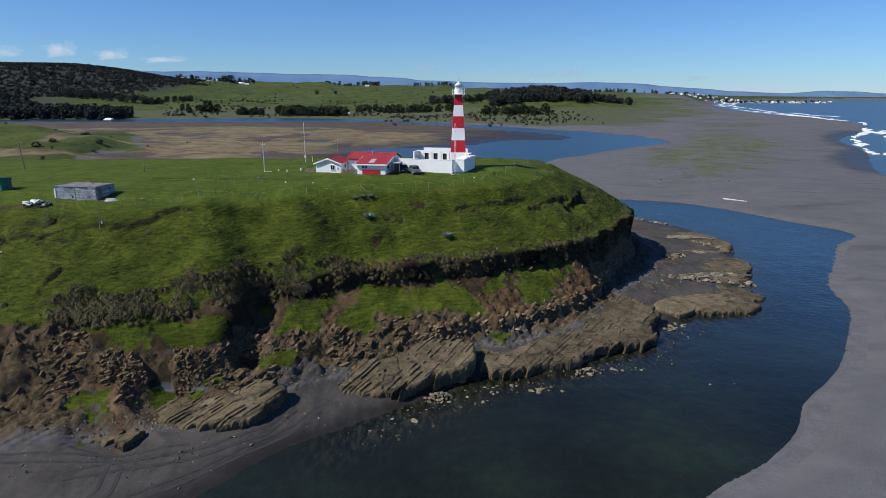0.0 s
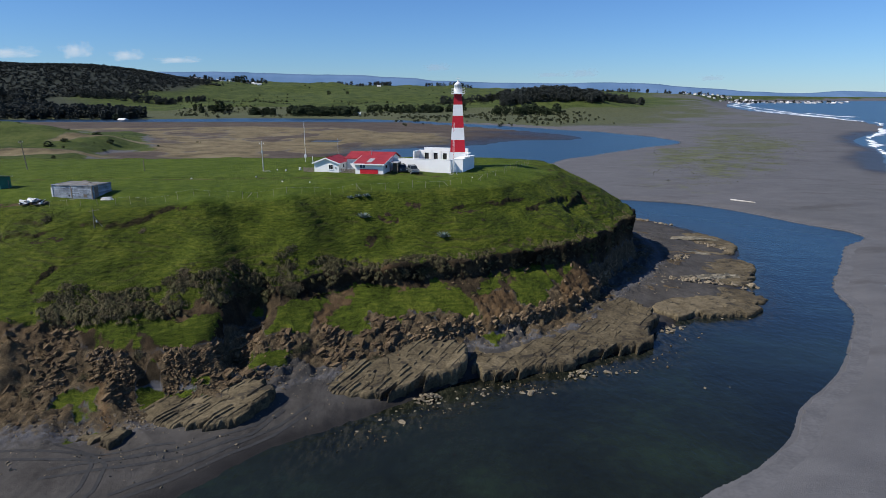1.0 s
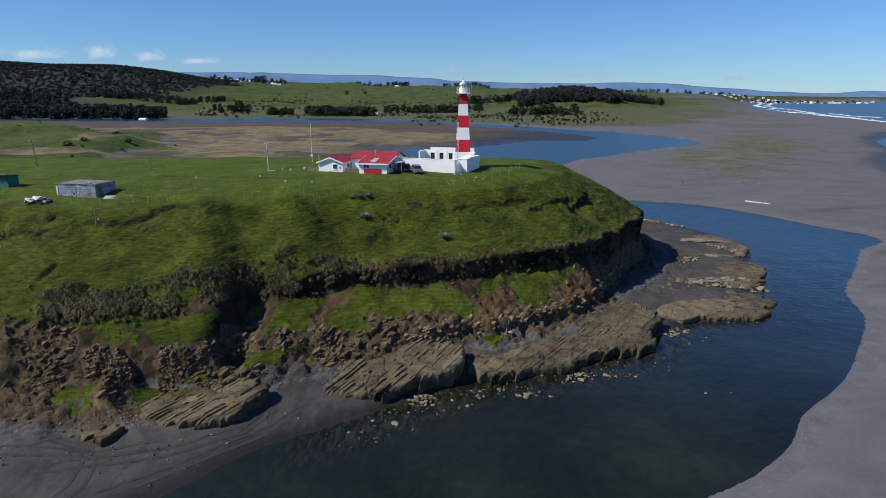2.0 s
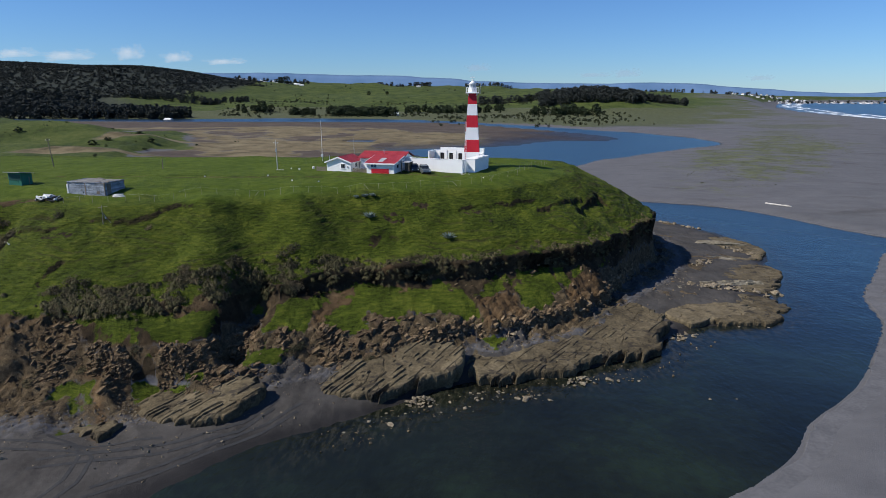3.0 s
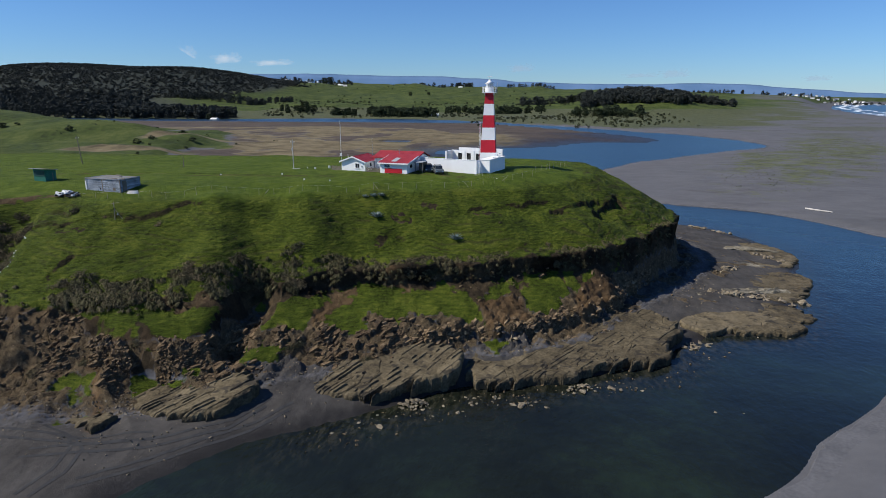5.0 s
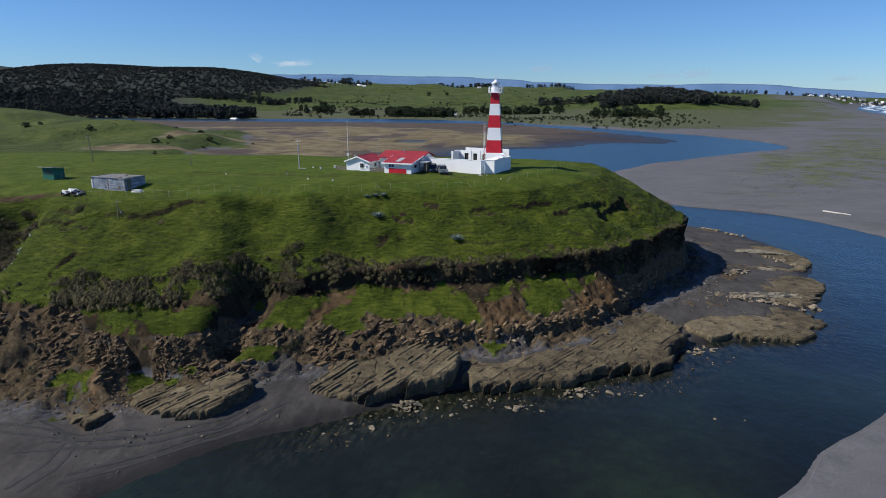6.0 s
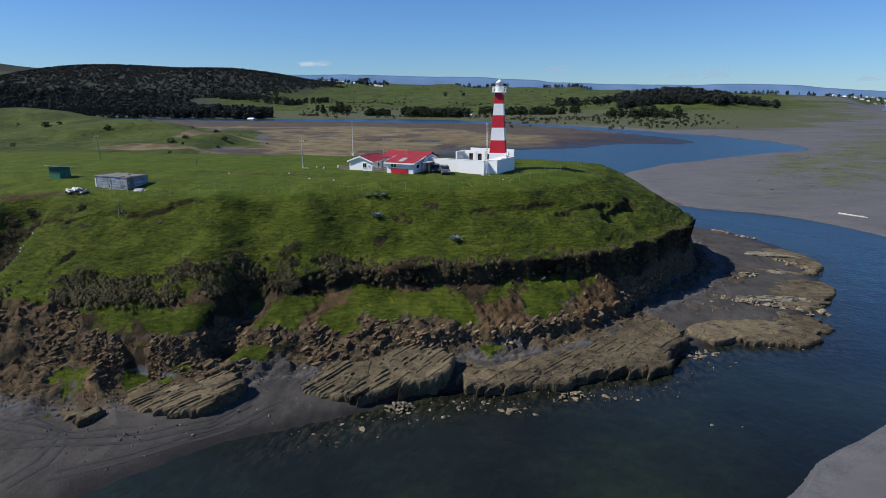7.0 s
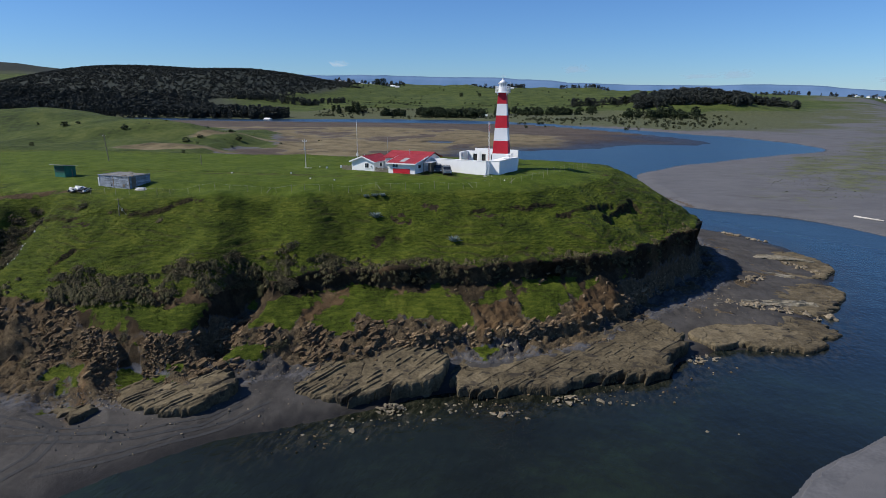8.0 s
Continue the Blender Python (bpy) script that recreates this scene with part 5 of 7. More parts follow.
fence_wood = surface("fence_wood", (0.15, 0.14, 0.10), (0.28, 0.26, 0.20), 1.5, 0.9, 8, 0.01, 0.5)
fence()


def broken_frame():
    x, y = -52.4, 91.2
    t = thing("wooden_tripod", pose(x, y, ground_z(x, y) - 0.1), "broken leaning wooden post frame on the slope", "post")
    part("pole", rod((0, 0, 0), (0.15, 0, 3.1), 0.07, 0.05, 7), fence_wood, t)
    part("strut", rod((1.3, 0.3, 0), (0.1, 0, 2.0), 0.05, 0.05, 7), fence_wood, t)
    part("arm", rod((-0.5, 0, 2.7), (1.0, 0.1, 2.95), 0.04, 0.04, 6), fence_wood, t)


broken_frame()


def rubbish_heap():
    g = ground_z(-65.6, 97.8)
    t = thing("rubbish_heap", pose(-65.6, 97.6, g), "heap of white and dark broken scrap on the grass", "rubbish")
    rnd = random.Random(3)
    for k in range(40):
        a, r = rnd.uniform(0, math.tau), rnd.uniform(0, 1.5)
        s = (rnd.uniform(0.4, 1.4), rnd.uniform(0.25, 0.8), rnd.uniform(0.08, 0.4))
        bm = block(-s[0] / 2, s[0] / 2, -s[1] / 2, s[1] / 2, 0, s[2], 0.02)
        p = part("scrap", bm, plastic_white if rnd.random() < 0.62 else rubber, t)
        p.matrix_basis = pose(1.7 * r * math.cos(a), 1.1 * r * math.sin(a), 0.55 * (1.5 - r) * 0.6, rnd.uniform(-30, 30), rnd.uniform(-30, 30), rnd.uniform(0, 180))


rubbish_heap()


def upturned_boat():
    x, y = -54.6, 99.4
    t = thing("upturned_boat", pose(x, y, ground_z(x, y) + 0.02, 0, 0, 15), "small white upturned dinghy lying on the grass", "boat")
    bm = bmesh.new()
    rings = []
    for k in range(9):
        u = k / 8 * 2 - 1
        wdt, hgt = 0.5 * (1 - abs(u) ** 2.4) + 0.03, 0.42 * (1 - abs(u) ** 3) + 0.05
        rings.append([bm.verts.new((u * 1.05, wdt * math.cos(a), hgt * math.sin(a))) for a in np.linspace(0, math.pi, 9)])
    for r0, r1 in zip(rings, rings[1:]):
        for i in range(8):
            bm.faces.new((r0[i], r0[i + 1], r1[i + 1], r1[i]))
    bmesh.ops.solidify(bm, geom=bm.faces[:], thickness=0.03)
    part("hull", bm, plastic_white, t, "", True)
    part("keel", block(-0.9, 0.9, -0.02, 0.02, 0.40, 0.48), plastic_white, t)


upturned_boat()


def driftwood():
    t = thing("driftwood_log", pose(107.5, 232.0, ground_z(108, 231) + 0.1, 0, 0, -48), "bleached driftwood trunk on the grey sand", "driftwood")
    part("trunk", rod((0, 0, 0.1), (9, 0, 0.15), 0.34, 0.2, 10), surface("bleached_wood", (0.36, 0.34, 0.30), (0.55, 0.52, 0.47), 0.8, 0.9), t)
    part("branch", rod((5.5, 0, 0.15), (7.2, 1.0, 0.4), 0.12, 0.05, 7), bpy.data.materials["bleached_wood"], t)


driftwood()


# small things that lie about on the grass by the pole and on the tracks
def scatter_litter():
    rnd = random.Random(12)
    for x, y, s in ((-33.5, 131.5, 0.5), (-30.8, 133.0, 0.75), (-35.6, 132.4, 0.35), (-36.6, 121.0, 0.3), (-30.0, 116.0, 0.3), (-24.5, 114.8, 0.3), (-48.5, 118.5, 0.3), (6.4, 124.8, 0.22), (-52.4, 92.0, 0.4), (-63.9, 83.1, 0.27), (-62.6, 80.9, 0.18), (-63.2, 79.5, 0.23), (-64.1, 85.8, 0.23), (-66.6, 88.2, 0.41), (-63.0, 82.0, 0.18), (-64.6, 84.2, 0.2), (-62.2, 79.9, 0.15), (-65.3, 86.9, 0.2), (-63.4, 80.4, 0.16)):
        t = thing("litter", pose(x, y, ground_z(x, y), 0, 0, rnd.uniform(0, 180)), "pale scrap of litter lying on the grass", "litter", "litter on the grass")
        part("scrap", block(-s / 2, s / 2, -s / 4, s / 4, -0.03, s * 0.7, 0.02), plastic_white, t)


scatter_litter()


# ---- rocks ----
def rock_material(name, dark, mid, light, scale=1.0, patches=0.0):
    m, n, l, p = mat(name)
    nt = m.node_tree
    v = coords(nt)
    n2, n3, n4 = tex_noise(nt, v, 0.45 * scale, 5), tex_noise(nt, v, 2.4 * scale, 5), tex_noise(nt, v, 11 * scale, 4)
    mix = calc(nt, "ADD", calc(nt, "MULTIPLY", n2, 0.4), calc(nt, "ADD", calc(nt, "MULTIPLY", n3, 0.35), calc(nt, "MULTIPLY", n4, 0.25)))
    info = n.new("ShaderNodeObjectInfo")
    geo = n.new("ShaderNodeNewGeometry")
    shift = calc(nt, "MULTIPLY", calc(nt, "SUBTRACT", calc(nt, "ADD", calc(nt, "MULTIPLY", info.outputs["Random"], 0.5), calc(nt, "MULTIPLY", geo.outputs["Random Per Island"], 0.5)), 0.5), 0.16)
    col = ramp(nt, calc(nt, "ADD", mix, shift), (0.36, dark), (0.5, mid), (0.64, light))
    if patches:
        # hollows that hold black sand and weed
        hollow = ramp(nt, tex_noise(nt, coords(nt, (0.8, 1.25, 1.0), turn=(0, 0, radians(-20))), 0.42, 6, 0.62), (0.57, (0, 0, 0)), (0.62, (1, 1, 1)))
        col = mixed(nt, calc(nt, "MULTIPLY", hollow, patches), col, (0.030, 0.026, 0.021))
    l.new(col, p.inputs["Base Color"])
    p.inputs["Roughness"].default_value = 0.92
    p.inputs["Specular IOR Level"].default_value = 0.2
    bump(nt, p, calc(nt, "ADD", calc(nt, "MULTIPLY", n3, 0.6), calc(nt, "MULTIPLY", n4, 0.4)), 0.8, 0.12)
    return m


ledge_rock = rock_material("ledge_rock", (0.034, 0.027, 0.017), (0.098, 0.078, 0.046), (0.172, 0.138, 0.085), 1.0, 0.8)
pale_rock = rock_material("pale_rock", (0.085, 0.068, 0.045), (0.20, 0.163, 0.112), (0.36, 0.305, 0.22), 2.0)
rubble_rock = rock_material("rubble_rock", (0.045, 0.031, 0.019), (0.135, 0.092, 0.051), (0.31, 0.225, 0.135), 2.0)


pale_ledge = rock_material("pale_ledge", (0.07, 0.06, 0.04), (0.20, 0.175, 0.125), (0.36, 0.325, 0.25), 1.5)


def ledge(label, outline, low, high, tilt_dir, bed=0.8, strike=60, rise=0.2, res=0.12, seed=0, sink=2.2, stone=None):
    """A slab of bedded rock: it tilts from low at its front to high at its back, its thin beds stand out as slanting ribs, and its notched edge is undercut."""
    line = rounded(outline, 4)
    c, s = math.cos(radians(strike)), math.sin(radians(strike))
    pu, pv = line @ (c, s), line @ (s, -c)
    uu, vv = np.meshgrid(np.arange(pu.min() - 1.2, pu.max() + 1.2, res * 1.3), np.arange(pv.min() - 1.2, pv.max() + 1.2, res * 0.75))
    x, y = uu * c + vv * s, uu * s - vv * c
    across = (x * s - y * c) / bed
    across = across + 0.14 * fbm(x / 6, y / 6, 2, seed + 1) + 0.9 * vnoise(across * 0.41, across * 0, seed + 14)
    row = np.floor(across)
    saw = across - row
    along = x * c + y * s
    bold = lattice(row, row * 0 + 3, seed) * 0.5 + 0.5
    inner = depth_in(line, x, y)
    piece = vnoise(along / 2.2 + row * 7.3, row * 1.7, seed + 2) + 0.35 * vnoise(along / 0.8 + row * 5.1, row * 2.3, seed + 6) - 0.18 + 0.40 * step(2.6, 0.6, inner) + 0.5 * fbm(x / 5, y / 5, 2, seed + 10)
    rib = np.clip(saw / 0.9, 0, 1) * step(1.0, 0.9, saw) * step(0.05, 0.2, piece) * (0.35 + 0.65 * bold)
    # alcoves between the blunt noses of the edge
    nose = (x * s - y * c) / 1.7
    nose = nose + 0.3 * fbm(x / 3, y / 3, 2, seed + 13) + 0.8 * vnoise(nose * 0.6, nose * 0, seed + 15)
    turn = nose - np.floor(nose)
    alcove = step(0.1, 0.3, turn) * step(1.0, 0.72, turn) * step(-0.5, 0.9, lattice(np.floor(nose), np.floor(nose) * 0 + 5, seed))
    wide = across / 4.0 + 0.4 * fbm(x / 6, y / 6, 2, seed + 8)
    d = inner - 1.0 * alcove + 0.2 + 0.55 * fbm(x / 3.4, y / 3.4, 3, seed + 3) + 0.12 * fbm(x / 0.7, y / 0.7, 2, seed + 4)
    ax, ay = math.cos(radians(tilt_dir)), math.sin(radians(tilt_dir))
    u = x * ax + y * ay
    lo_u, hi_u = (line @ (ax, ay)).min(), (line @ (ax, ay)).max()
    top = low + (high - low) * (u - lo_u) / (hi_u - lo_u) + rise * rib + 0.14 * fbm(x / 5, y / 5, 3, seed + 5) + 0.025 * fbm(x / 0.6, y / 0.6, 2, seed + 7)
    crack = np.abs(fbm(x / 4.0, y / 4.0, 3, seed + 9))
    top = top - 0.15 * step(0.035, 0.0, crack) - 0.3 * step(0.6, 0.0, d) ** 2
    z = top - sink * step(0.05, -0.30, d) - 0.8 * step(-0.3, -1.2, d)
    # the foot of the edge lies back under its rim
    dv, du = np.gradient(inner, res * 0.75, res * 1.3)
    under = step(-0.02, -0.35, d) * (0.45 - np.minimum(d, 0))
    x, y = x + under * (du * c + dv * s), y + under * (du * s - dv * c)
    ids = np.arange(x.size).reshape(x.shape)
    q = np.stack([ids[:-1, :-1], ids[:-1, 1:], ids[1:, 1:], ids[1:, :-1]], -1).reshape(-1, 4)
    keep = (d > -1.0).ravel()
    q = q[keep[q].all(1)]
    bed_of = np.floor(wide).ravel()[q[:, 0]]
    verts = np.stack([x, y, z], -1).reshape(-1, 3)
    t = thing("rock_ledge", pose(0, 0, 0), label, "rock", "rock ledges along the shore")
    for number in np.unique(bed_of):
        some = q[bed_of == number]
        used = np.unique(some)
        back = np.full(x.size, -1)
        back[used] = np.arange(len(used))
        me = sheet("bed", verts[used], back[some], False)
        me.materials.append(stone or ledge_rock)
        new("bed", me).parent = t
    return t


ledge("tilted bedded slab of brown rock rising from black sand", SLAB_WEST, 1.3, 3.9, 56, 0.8, 50, 0.26, seed=11)
ledge("broad bedded brown rock slab with notched seaward edge", [(-19.8, 78.0), (-17.5, 76.2), (-12.8, 74.0), (-8.0, 74.0), (-3.5, 75.6), (-1, 77.3), (3.6, 79.8), (4.8, 81.8), (4.3, 85.8), (1, 87.2), (-6, 86.2), (-13.5, 85), (-19, 81.5)], 1.5, 4.2, 84, 0.8, 58, 0.30, seed=23)
ledge("wide flat brown rock platform over dark water", [(5.6, 85.5), (5.9, 82.2), (8.2, 80.9), (11.4, 81.6), (14.5, 83.2), (18.5, 84.6), (22, 86.8), (26.5, 89.4), (30.5, 90.8), (33.6, 91.8), (35.2, 94.5), (36.2, 98), (38.6, 101.6), (38.2, 106), (33.2, 108.8), (26.8, 105.8), (19.8, 101.6), (12.4, 96.8), (7, 91.2)], 1.35, 3.2, 112, 0.9, 55, 0.20, seed=37)
ledge("low smooth rock tongue reaching into the river", [(39.8, 108.0), (42.5, 105.8), (46, 106.6), (51, 107.2), (57, 108.4), (60.8, 111.0), (59, 114.5), (53, 116.2), (46.5, 115), (41.5, 112)], 0.7, 1.7, 125, 1.6, 40, 0.08, seed=41)
ledge("low greenish rock shelf at the water", [(47, 117.5), (53, 117.2), (60, 114.8), (65, 117), (64.5, 121), (58, 124), (50, 123)], 0.45, 1.2, 140, 2.4, 35, 0.12, seed=47)
ledge("long low rock shelf on the point", [(56, 128), (64, 126.5), (70, 133), (74, 142), (72, 147), (66, 146), (60, 138)], 0.4, 1.1, 150, 2.0, 20, 0.18, seed=53)
ledge("low broken rock shelf on the point", [(60, 152), (68, 149), (76, 156), (79, 167), (74, 176), (66, 172), (61, 162)], 0.4, 1.3, 170, 1.8, 15, 0.22, seed=59, res=0.3)
ledge("band of pale bedded rock on the flat point", [(46.5, 122.6), (51, 125.2), (56, 127.6), (61, 129.6), (66, 131.2), (66.2, 133), (60, 132.2), (54, 130), (49, 126.6), (46, 124.2)], 1.0, 1.9, 150, 0.7, 24, 0.30, seed=67, sink=1.2, stone=pale_ledge)
ledge("thin band of pale rock across the dark point", [(62, 164.6), (66, 165), (71, 165.2), (75.5, 165), (76, 167.4), (70, 168.6), (64, 168)], 0.9, 1.7, 160, 0.8, 10, 0.25, seed=71, sink=1.2, stone=pale_ledge, res=0.2)
ledge("thin band of pale rock across the dark point", [(58, 150), (63, 148.4), (68, 149.6), (67, 151.4), (62, 151.6)], 1.0, 1.6, 160, 0.8, 30, 0.22, seed=73, sink=1.2, stone=pale_ledge, res=0.2)
ledge("small slab of rock half buried in sand", SLAB_SMALL, 1.25, 2.15, -25, 1.8, 70, 0.06, seed=61, res=0.15)


def stone_mesh(seed, flat=0.7):
    rnd = random.Random(seed)
    bm = bmesh.new()
    for k in range(13):
        v = Vector((rnd.gauss(0, 1), rnd.gauss(0, 1), rnd.gauss(0, 1))).normalized() * rnd.uniform(0.42, 0.58)
        bm.verts.new((v.x * 1.15, v.y * 0.9, v.z * flat))
    hull = bmesh.ops.convex_hull(bm, input=bm.verts)
    bmesh.ops.delete(bm, geom=list({g for g in hull["geom_interior"] + hull["geom_unused"] if isinstance(g, bmesh.types.BMVert)}), context="VERTS")
    bmesh.ops.triangulate(bm, faces=bm.faces)
    bmesh.ops.recalc_face_normals(bm, faces=bm.faces)
    me = bpy.data.meshes.new("boulder")
    bm.to_mesh(me)
    bm.free()
    me.materials.append(pale_rock)
    return me


STONES = [stone_mesh(k, 0.55 + 0.06 * (k % 4)) for k in range(10)]


def surface_z(x, y):
    return max(ground_z(x, y), -0.12)


def boulder(x, y, size, rnd, z=None):
    ob = new("boulder", STONES[rnd.randrange(len(STONES))])
    zz = surface_z(x, y) if z is None else z
    ob.matrix_basis = pose(x, y, zz + size * 0.16, rnd.uniform(-20, 20), rnd.uniform(-20, 20), rnd.uniform(0, 360)) @ Matrix.Diagonal((size * rnd.uniform(0.9, 1.4), size, size, 1))
    return tagged(ob, "pale angular boulder lying at the foot of the rocks", "rock", "boulders along the shore")


# middle, half-widths, turn, number, smallest and largest size
HEAPS = [(-0.6, 75.4, 2.0, 1.3, 25, 75, 0.2, 0.55, 0.4), (4.5, 75.5, 7.5, 2.6, 25, 46, 0.22, 0.75, None), (-4.8, 70.8, 2.2, 1.2, 30, 10, 0.25, 0.7, None), (12.5, 78.2, 3.8, 1.4, 15, 14, 0.25, 0.8, None), (20.8, 82.9, 2.6, 1.2, 38, 28, 0.3, 0.9, 0.1),
    (41.0, 101.6, 3.0, 1.5, 35, 36, 0.3, 0.9, None), (55, 126.3, 7.5, 1.4, 8, 75, 0.4, 1.2, None), (63, 126, 2.0, 2.2, 0, 9, 0.7, 1.6, None), (71.5, 159, 5, 1.8, -50, 38, 0.5, 1.5, None), (57, 143.5, 4.5, 1.2, 50, 34, 0.4, 1.2, None),
    (66, 193, 7, 1.5, -35, 34, 0.5, 1.3, None), (30, 97.5, 5, 1.6, 40, 14, 0.3, 0.9, None), (13, 93.5, 4.5, 1.2, 30, 14, 0.4, 1.1, None), (-48, 62.5, 6, 1.0, 12, 16, 0.15, 0.4, None), (26, 84.2, 4, 1.5, 28, 8, 0.25, 0.6, 0.0), (8.2, 88, 1.0, 3.0, 0, 7, 0.3, 0.7, None)]
rnd = random.Random(21)
small_stones = []
for cx, cy, a, b, turn, count, small, large, fixed in HEAPS:
    for k in range(count):
        r, th = math.sqrt(rnd.random()), rnd.uniform(0, math.tau)
        u, v = a * r * math.cos(th), b * r * math.sin(th)
        c, s = math.cos(radians(turn)), math.sin(radians(turn))
        size = small + (large - small) * rnd.random() ** 2.2
        x, y = cx + u * c - v * s, cy + u * s + v * c
        z = None if fixed is None else max(fixed * (1 - r) * 2, surface_z(x, y))
        if size < small + 0.16 * (large - small):
            small_stones.append((x, y, (surface_z(x, y) if z is None else z) + size * 0.1, size))
        else:
            boulder(x, y, size, rnd, z)
for x, y, size in ((66.3, 126.7, 2.0), (67.2, 125.6, 1.1), (13.4, 77.3, 1.1), (16.6, 77.5, 0.7), (25.6, 84.3, 0.9), (29.6, 84.2, 0.6), (38.0, 79.5, 0.6), (41.5, 79.8, 0.4), (-3.6, 69.4, 0.9), (-9.0, 67.2, 0.5), (52.0, 107.0, 0.5), (57.0, 107.2, 0.5), (31, 102, 1.1), (7.0, 76.6, 0.6)):
    boulder(x, y, size, rnd)


def joined(name, pieces, material, label, category, smooth=False):
    """Many small pieces as one object: (verts, tris) each."""
    vs, fs, n = [], [], 0
    for v, f in pieces:
        vs.append(v)
        fs.append(f + n)
        n += len(v)
    me = sheet(name, np.concatenate(vs), np.concatenate(fs), smooth)
    me.materials.append(material)
    return tagged(new(name, me), label, category, kind="stuff")


def mesh_arrays(me):
    v = np.empty(len(me.vertices) * 3, np.float32)
    me.vertices.foreach_get("co", v)
    f = np.empty(len(me.polygons) * 3, np.int32)
    me.polygons.foreach_get("vertices", f)
    return v.reshape(-1, 3), f.reshape(-1, 3)


STONE_ARRAYS = [mesh_arrays(me) for me in STONES]


def spun(rng, size, place, strike=None):
    """A stone, turned at random, or lying long along the beds where a strike is given."""
    if strike is None:
        a, b, c = rng.uniform(0, 6.28, 3)
        shape = (1.2, 0.9, 0.9)
    else:
        a, b, c = rng.normal(0.15, 0.18), rng.normal(-0.12, 0.15), radians(strike) + rng.normal(0, 0.5)
        shape = (rng.uniform(0.9, 1.9), rng.uniform(0.7, 1.05), rng.uniform(0.6, 1.0))
    r = np.array(Euler((a, b, c)).to_matrix())
    v, f = STONE_ARRAYS[rng.integers(len(STONE_ARRAYS))]
    return (v * shape) @ r.T * size + place, f


def block_arrays(seed):
    """A broken block with six uneven sides."""
    r = np.random.default_rng(seed)
    v = np.array([(x, y, z) for x in (-0.5, 0.5) for y in (-0.5, 0.5) for z in (-0.5, 0.5)]) * r.uniform(0.65, 1.15, (8, 3)) + r.normal(0, 0.06, (8, 3))
    f = np.array([(0, 1, 3), (0, 3, 2), (4, 6, 7), (4, 7, 5), (0, 4, 5), (0, 5, 1), (2, 3, 7), (2, 7, 6), (0, 2, 6), (0, 6, 4), (1, 5, 7), (1, 7, 3)])
    return v, f


BLOCKS = [block_arrays(700 + k) for k in range(14)]


def laid(rng, size, place, strike=58):
    """A block that lies along the beds and leans with them."""
    r = np.array(Euler((rng.normal(0.2, 0.25), rng.normal(-0.35, 0.2), radians(strike) + rng.normal(0, 0.35))).to_matrix())
    v, f = BLOCKS[rng.integers(len(BLOCKS))]
    return (v * (rng.uniform(0.9, 2.4), rng.uniform(0.5, 0.95), rng.uniform(0.45, 0.9))) @ r.T * size + place, f


def heaped(rng, size, place, strike=58):
    """A rounded stone or a block, half sunk."""
    return (laid if rng.random() < 0.45 else spun)(rng, size, place, strike)


# rubble that covers the bare face between the green shelves
rng = np.random.default_rng(4)
joined("heaped_stones", [spun(rng, size, (x, y, z)) for x, y, z, size in small_stones], pale_rock, "small pale stones heaped between the boulders", "rock")
fine_i, fine_j = np.where((GX > -75) & (GX < 52))[0], np.where((GY > 55) & (GY < 150))[0]


def take(weight, count, seed):
    """Places on the ground where weight is high."""
    g = np.random.default_rng(seed)
    w = weight[np.ix_(fine_j, fine_i)]
    pick = g.choice(w.size, count, p=(w / w.sum()).ravel())
    j, i = np.unravel_index(pick, w.shape)
    x, y = GX[fine_i[i]] + g.uniform(-0.3, 0.3, count), GY[fine_j[j]] + g.uniform(-0.3, 0.3, count)
    return x, y, ground_z(x, y)


lumps = 0.12 + step(-0.3, 0.35, fbm(XX / 3.0, YY / 3.0, 3, 201))
on_face = np.hypot(1, np.minimum(steep, 3)) * (1 - 0.8 * clay) * (1 - shelf) * (YY < 130)
px, py, pz = take(bare * on_face * step(0.0, -1.0, Z0 - rock_top) * step(2.6, 3.4, Z0) * step(-3.5, -5.5, XX) * lumps, 3900, 5)
joined("rubble", [heaped(rng, 0.16 + (0.75 if x > -27 else 0.5) * rng.random() ** 3.0, (x, y, z)) for x, y, z in zip(px, py, pz)], rubble_rock, "loose brown broken rock covering the lower face", "rock")
px, py, pz = take(lip_on * bare * on_face * (step(4.1, 4.5, Z0) * step(5.9, 5.1, Z0) + 0.04), 900, 51)
joined("lip_rubble", [heaped(rng, 0.16 + 0.7 * rng.random() ** 2.6, (x, y, z), 40) for x, y, z in zip(px, py, pz)], rubble_rock, "broken tan blocks along the foot of the green shelves", "rock")
px, py, pz = take(bare * on_face * step(5.0, 5.6, Z0) * step(8.6, 7.6, Z0) * step(-47, -45, XX) * step(-30, -33, XX) * lumps, 260, 52)
joined("spilled_rubble", [heaped(rng, 0.14 + 0.4 * rng.random() ** 2, (x, y, z + 0.1), 100) for x, y, z in zip(px, py, pz)], rubble_rock, "grey-brown broken stones spilling down the face", "rock")
px, py, pz = take(near * (rock > 0.3) * step(2.6, 1.8, ZZ) * (XX < 40) + 0.05 * tip_flat * (ZW > 0.05) + 0.45 * scree + 0.10 * black * (ZZ > 0.3) * (XX < -10), 1500, 6)
joined("pebbles", [spun(rng, 0.12 + 0.35 * rng.random() ** 3, (x, y, z)) for x, y, z in zip(px, py, pz)], pale_rock, "scattered pale stones on the dark sand", "rock")

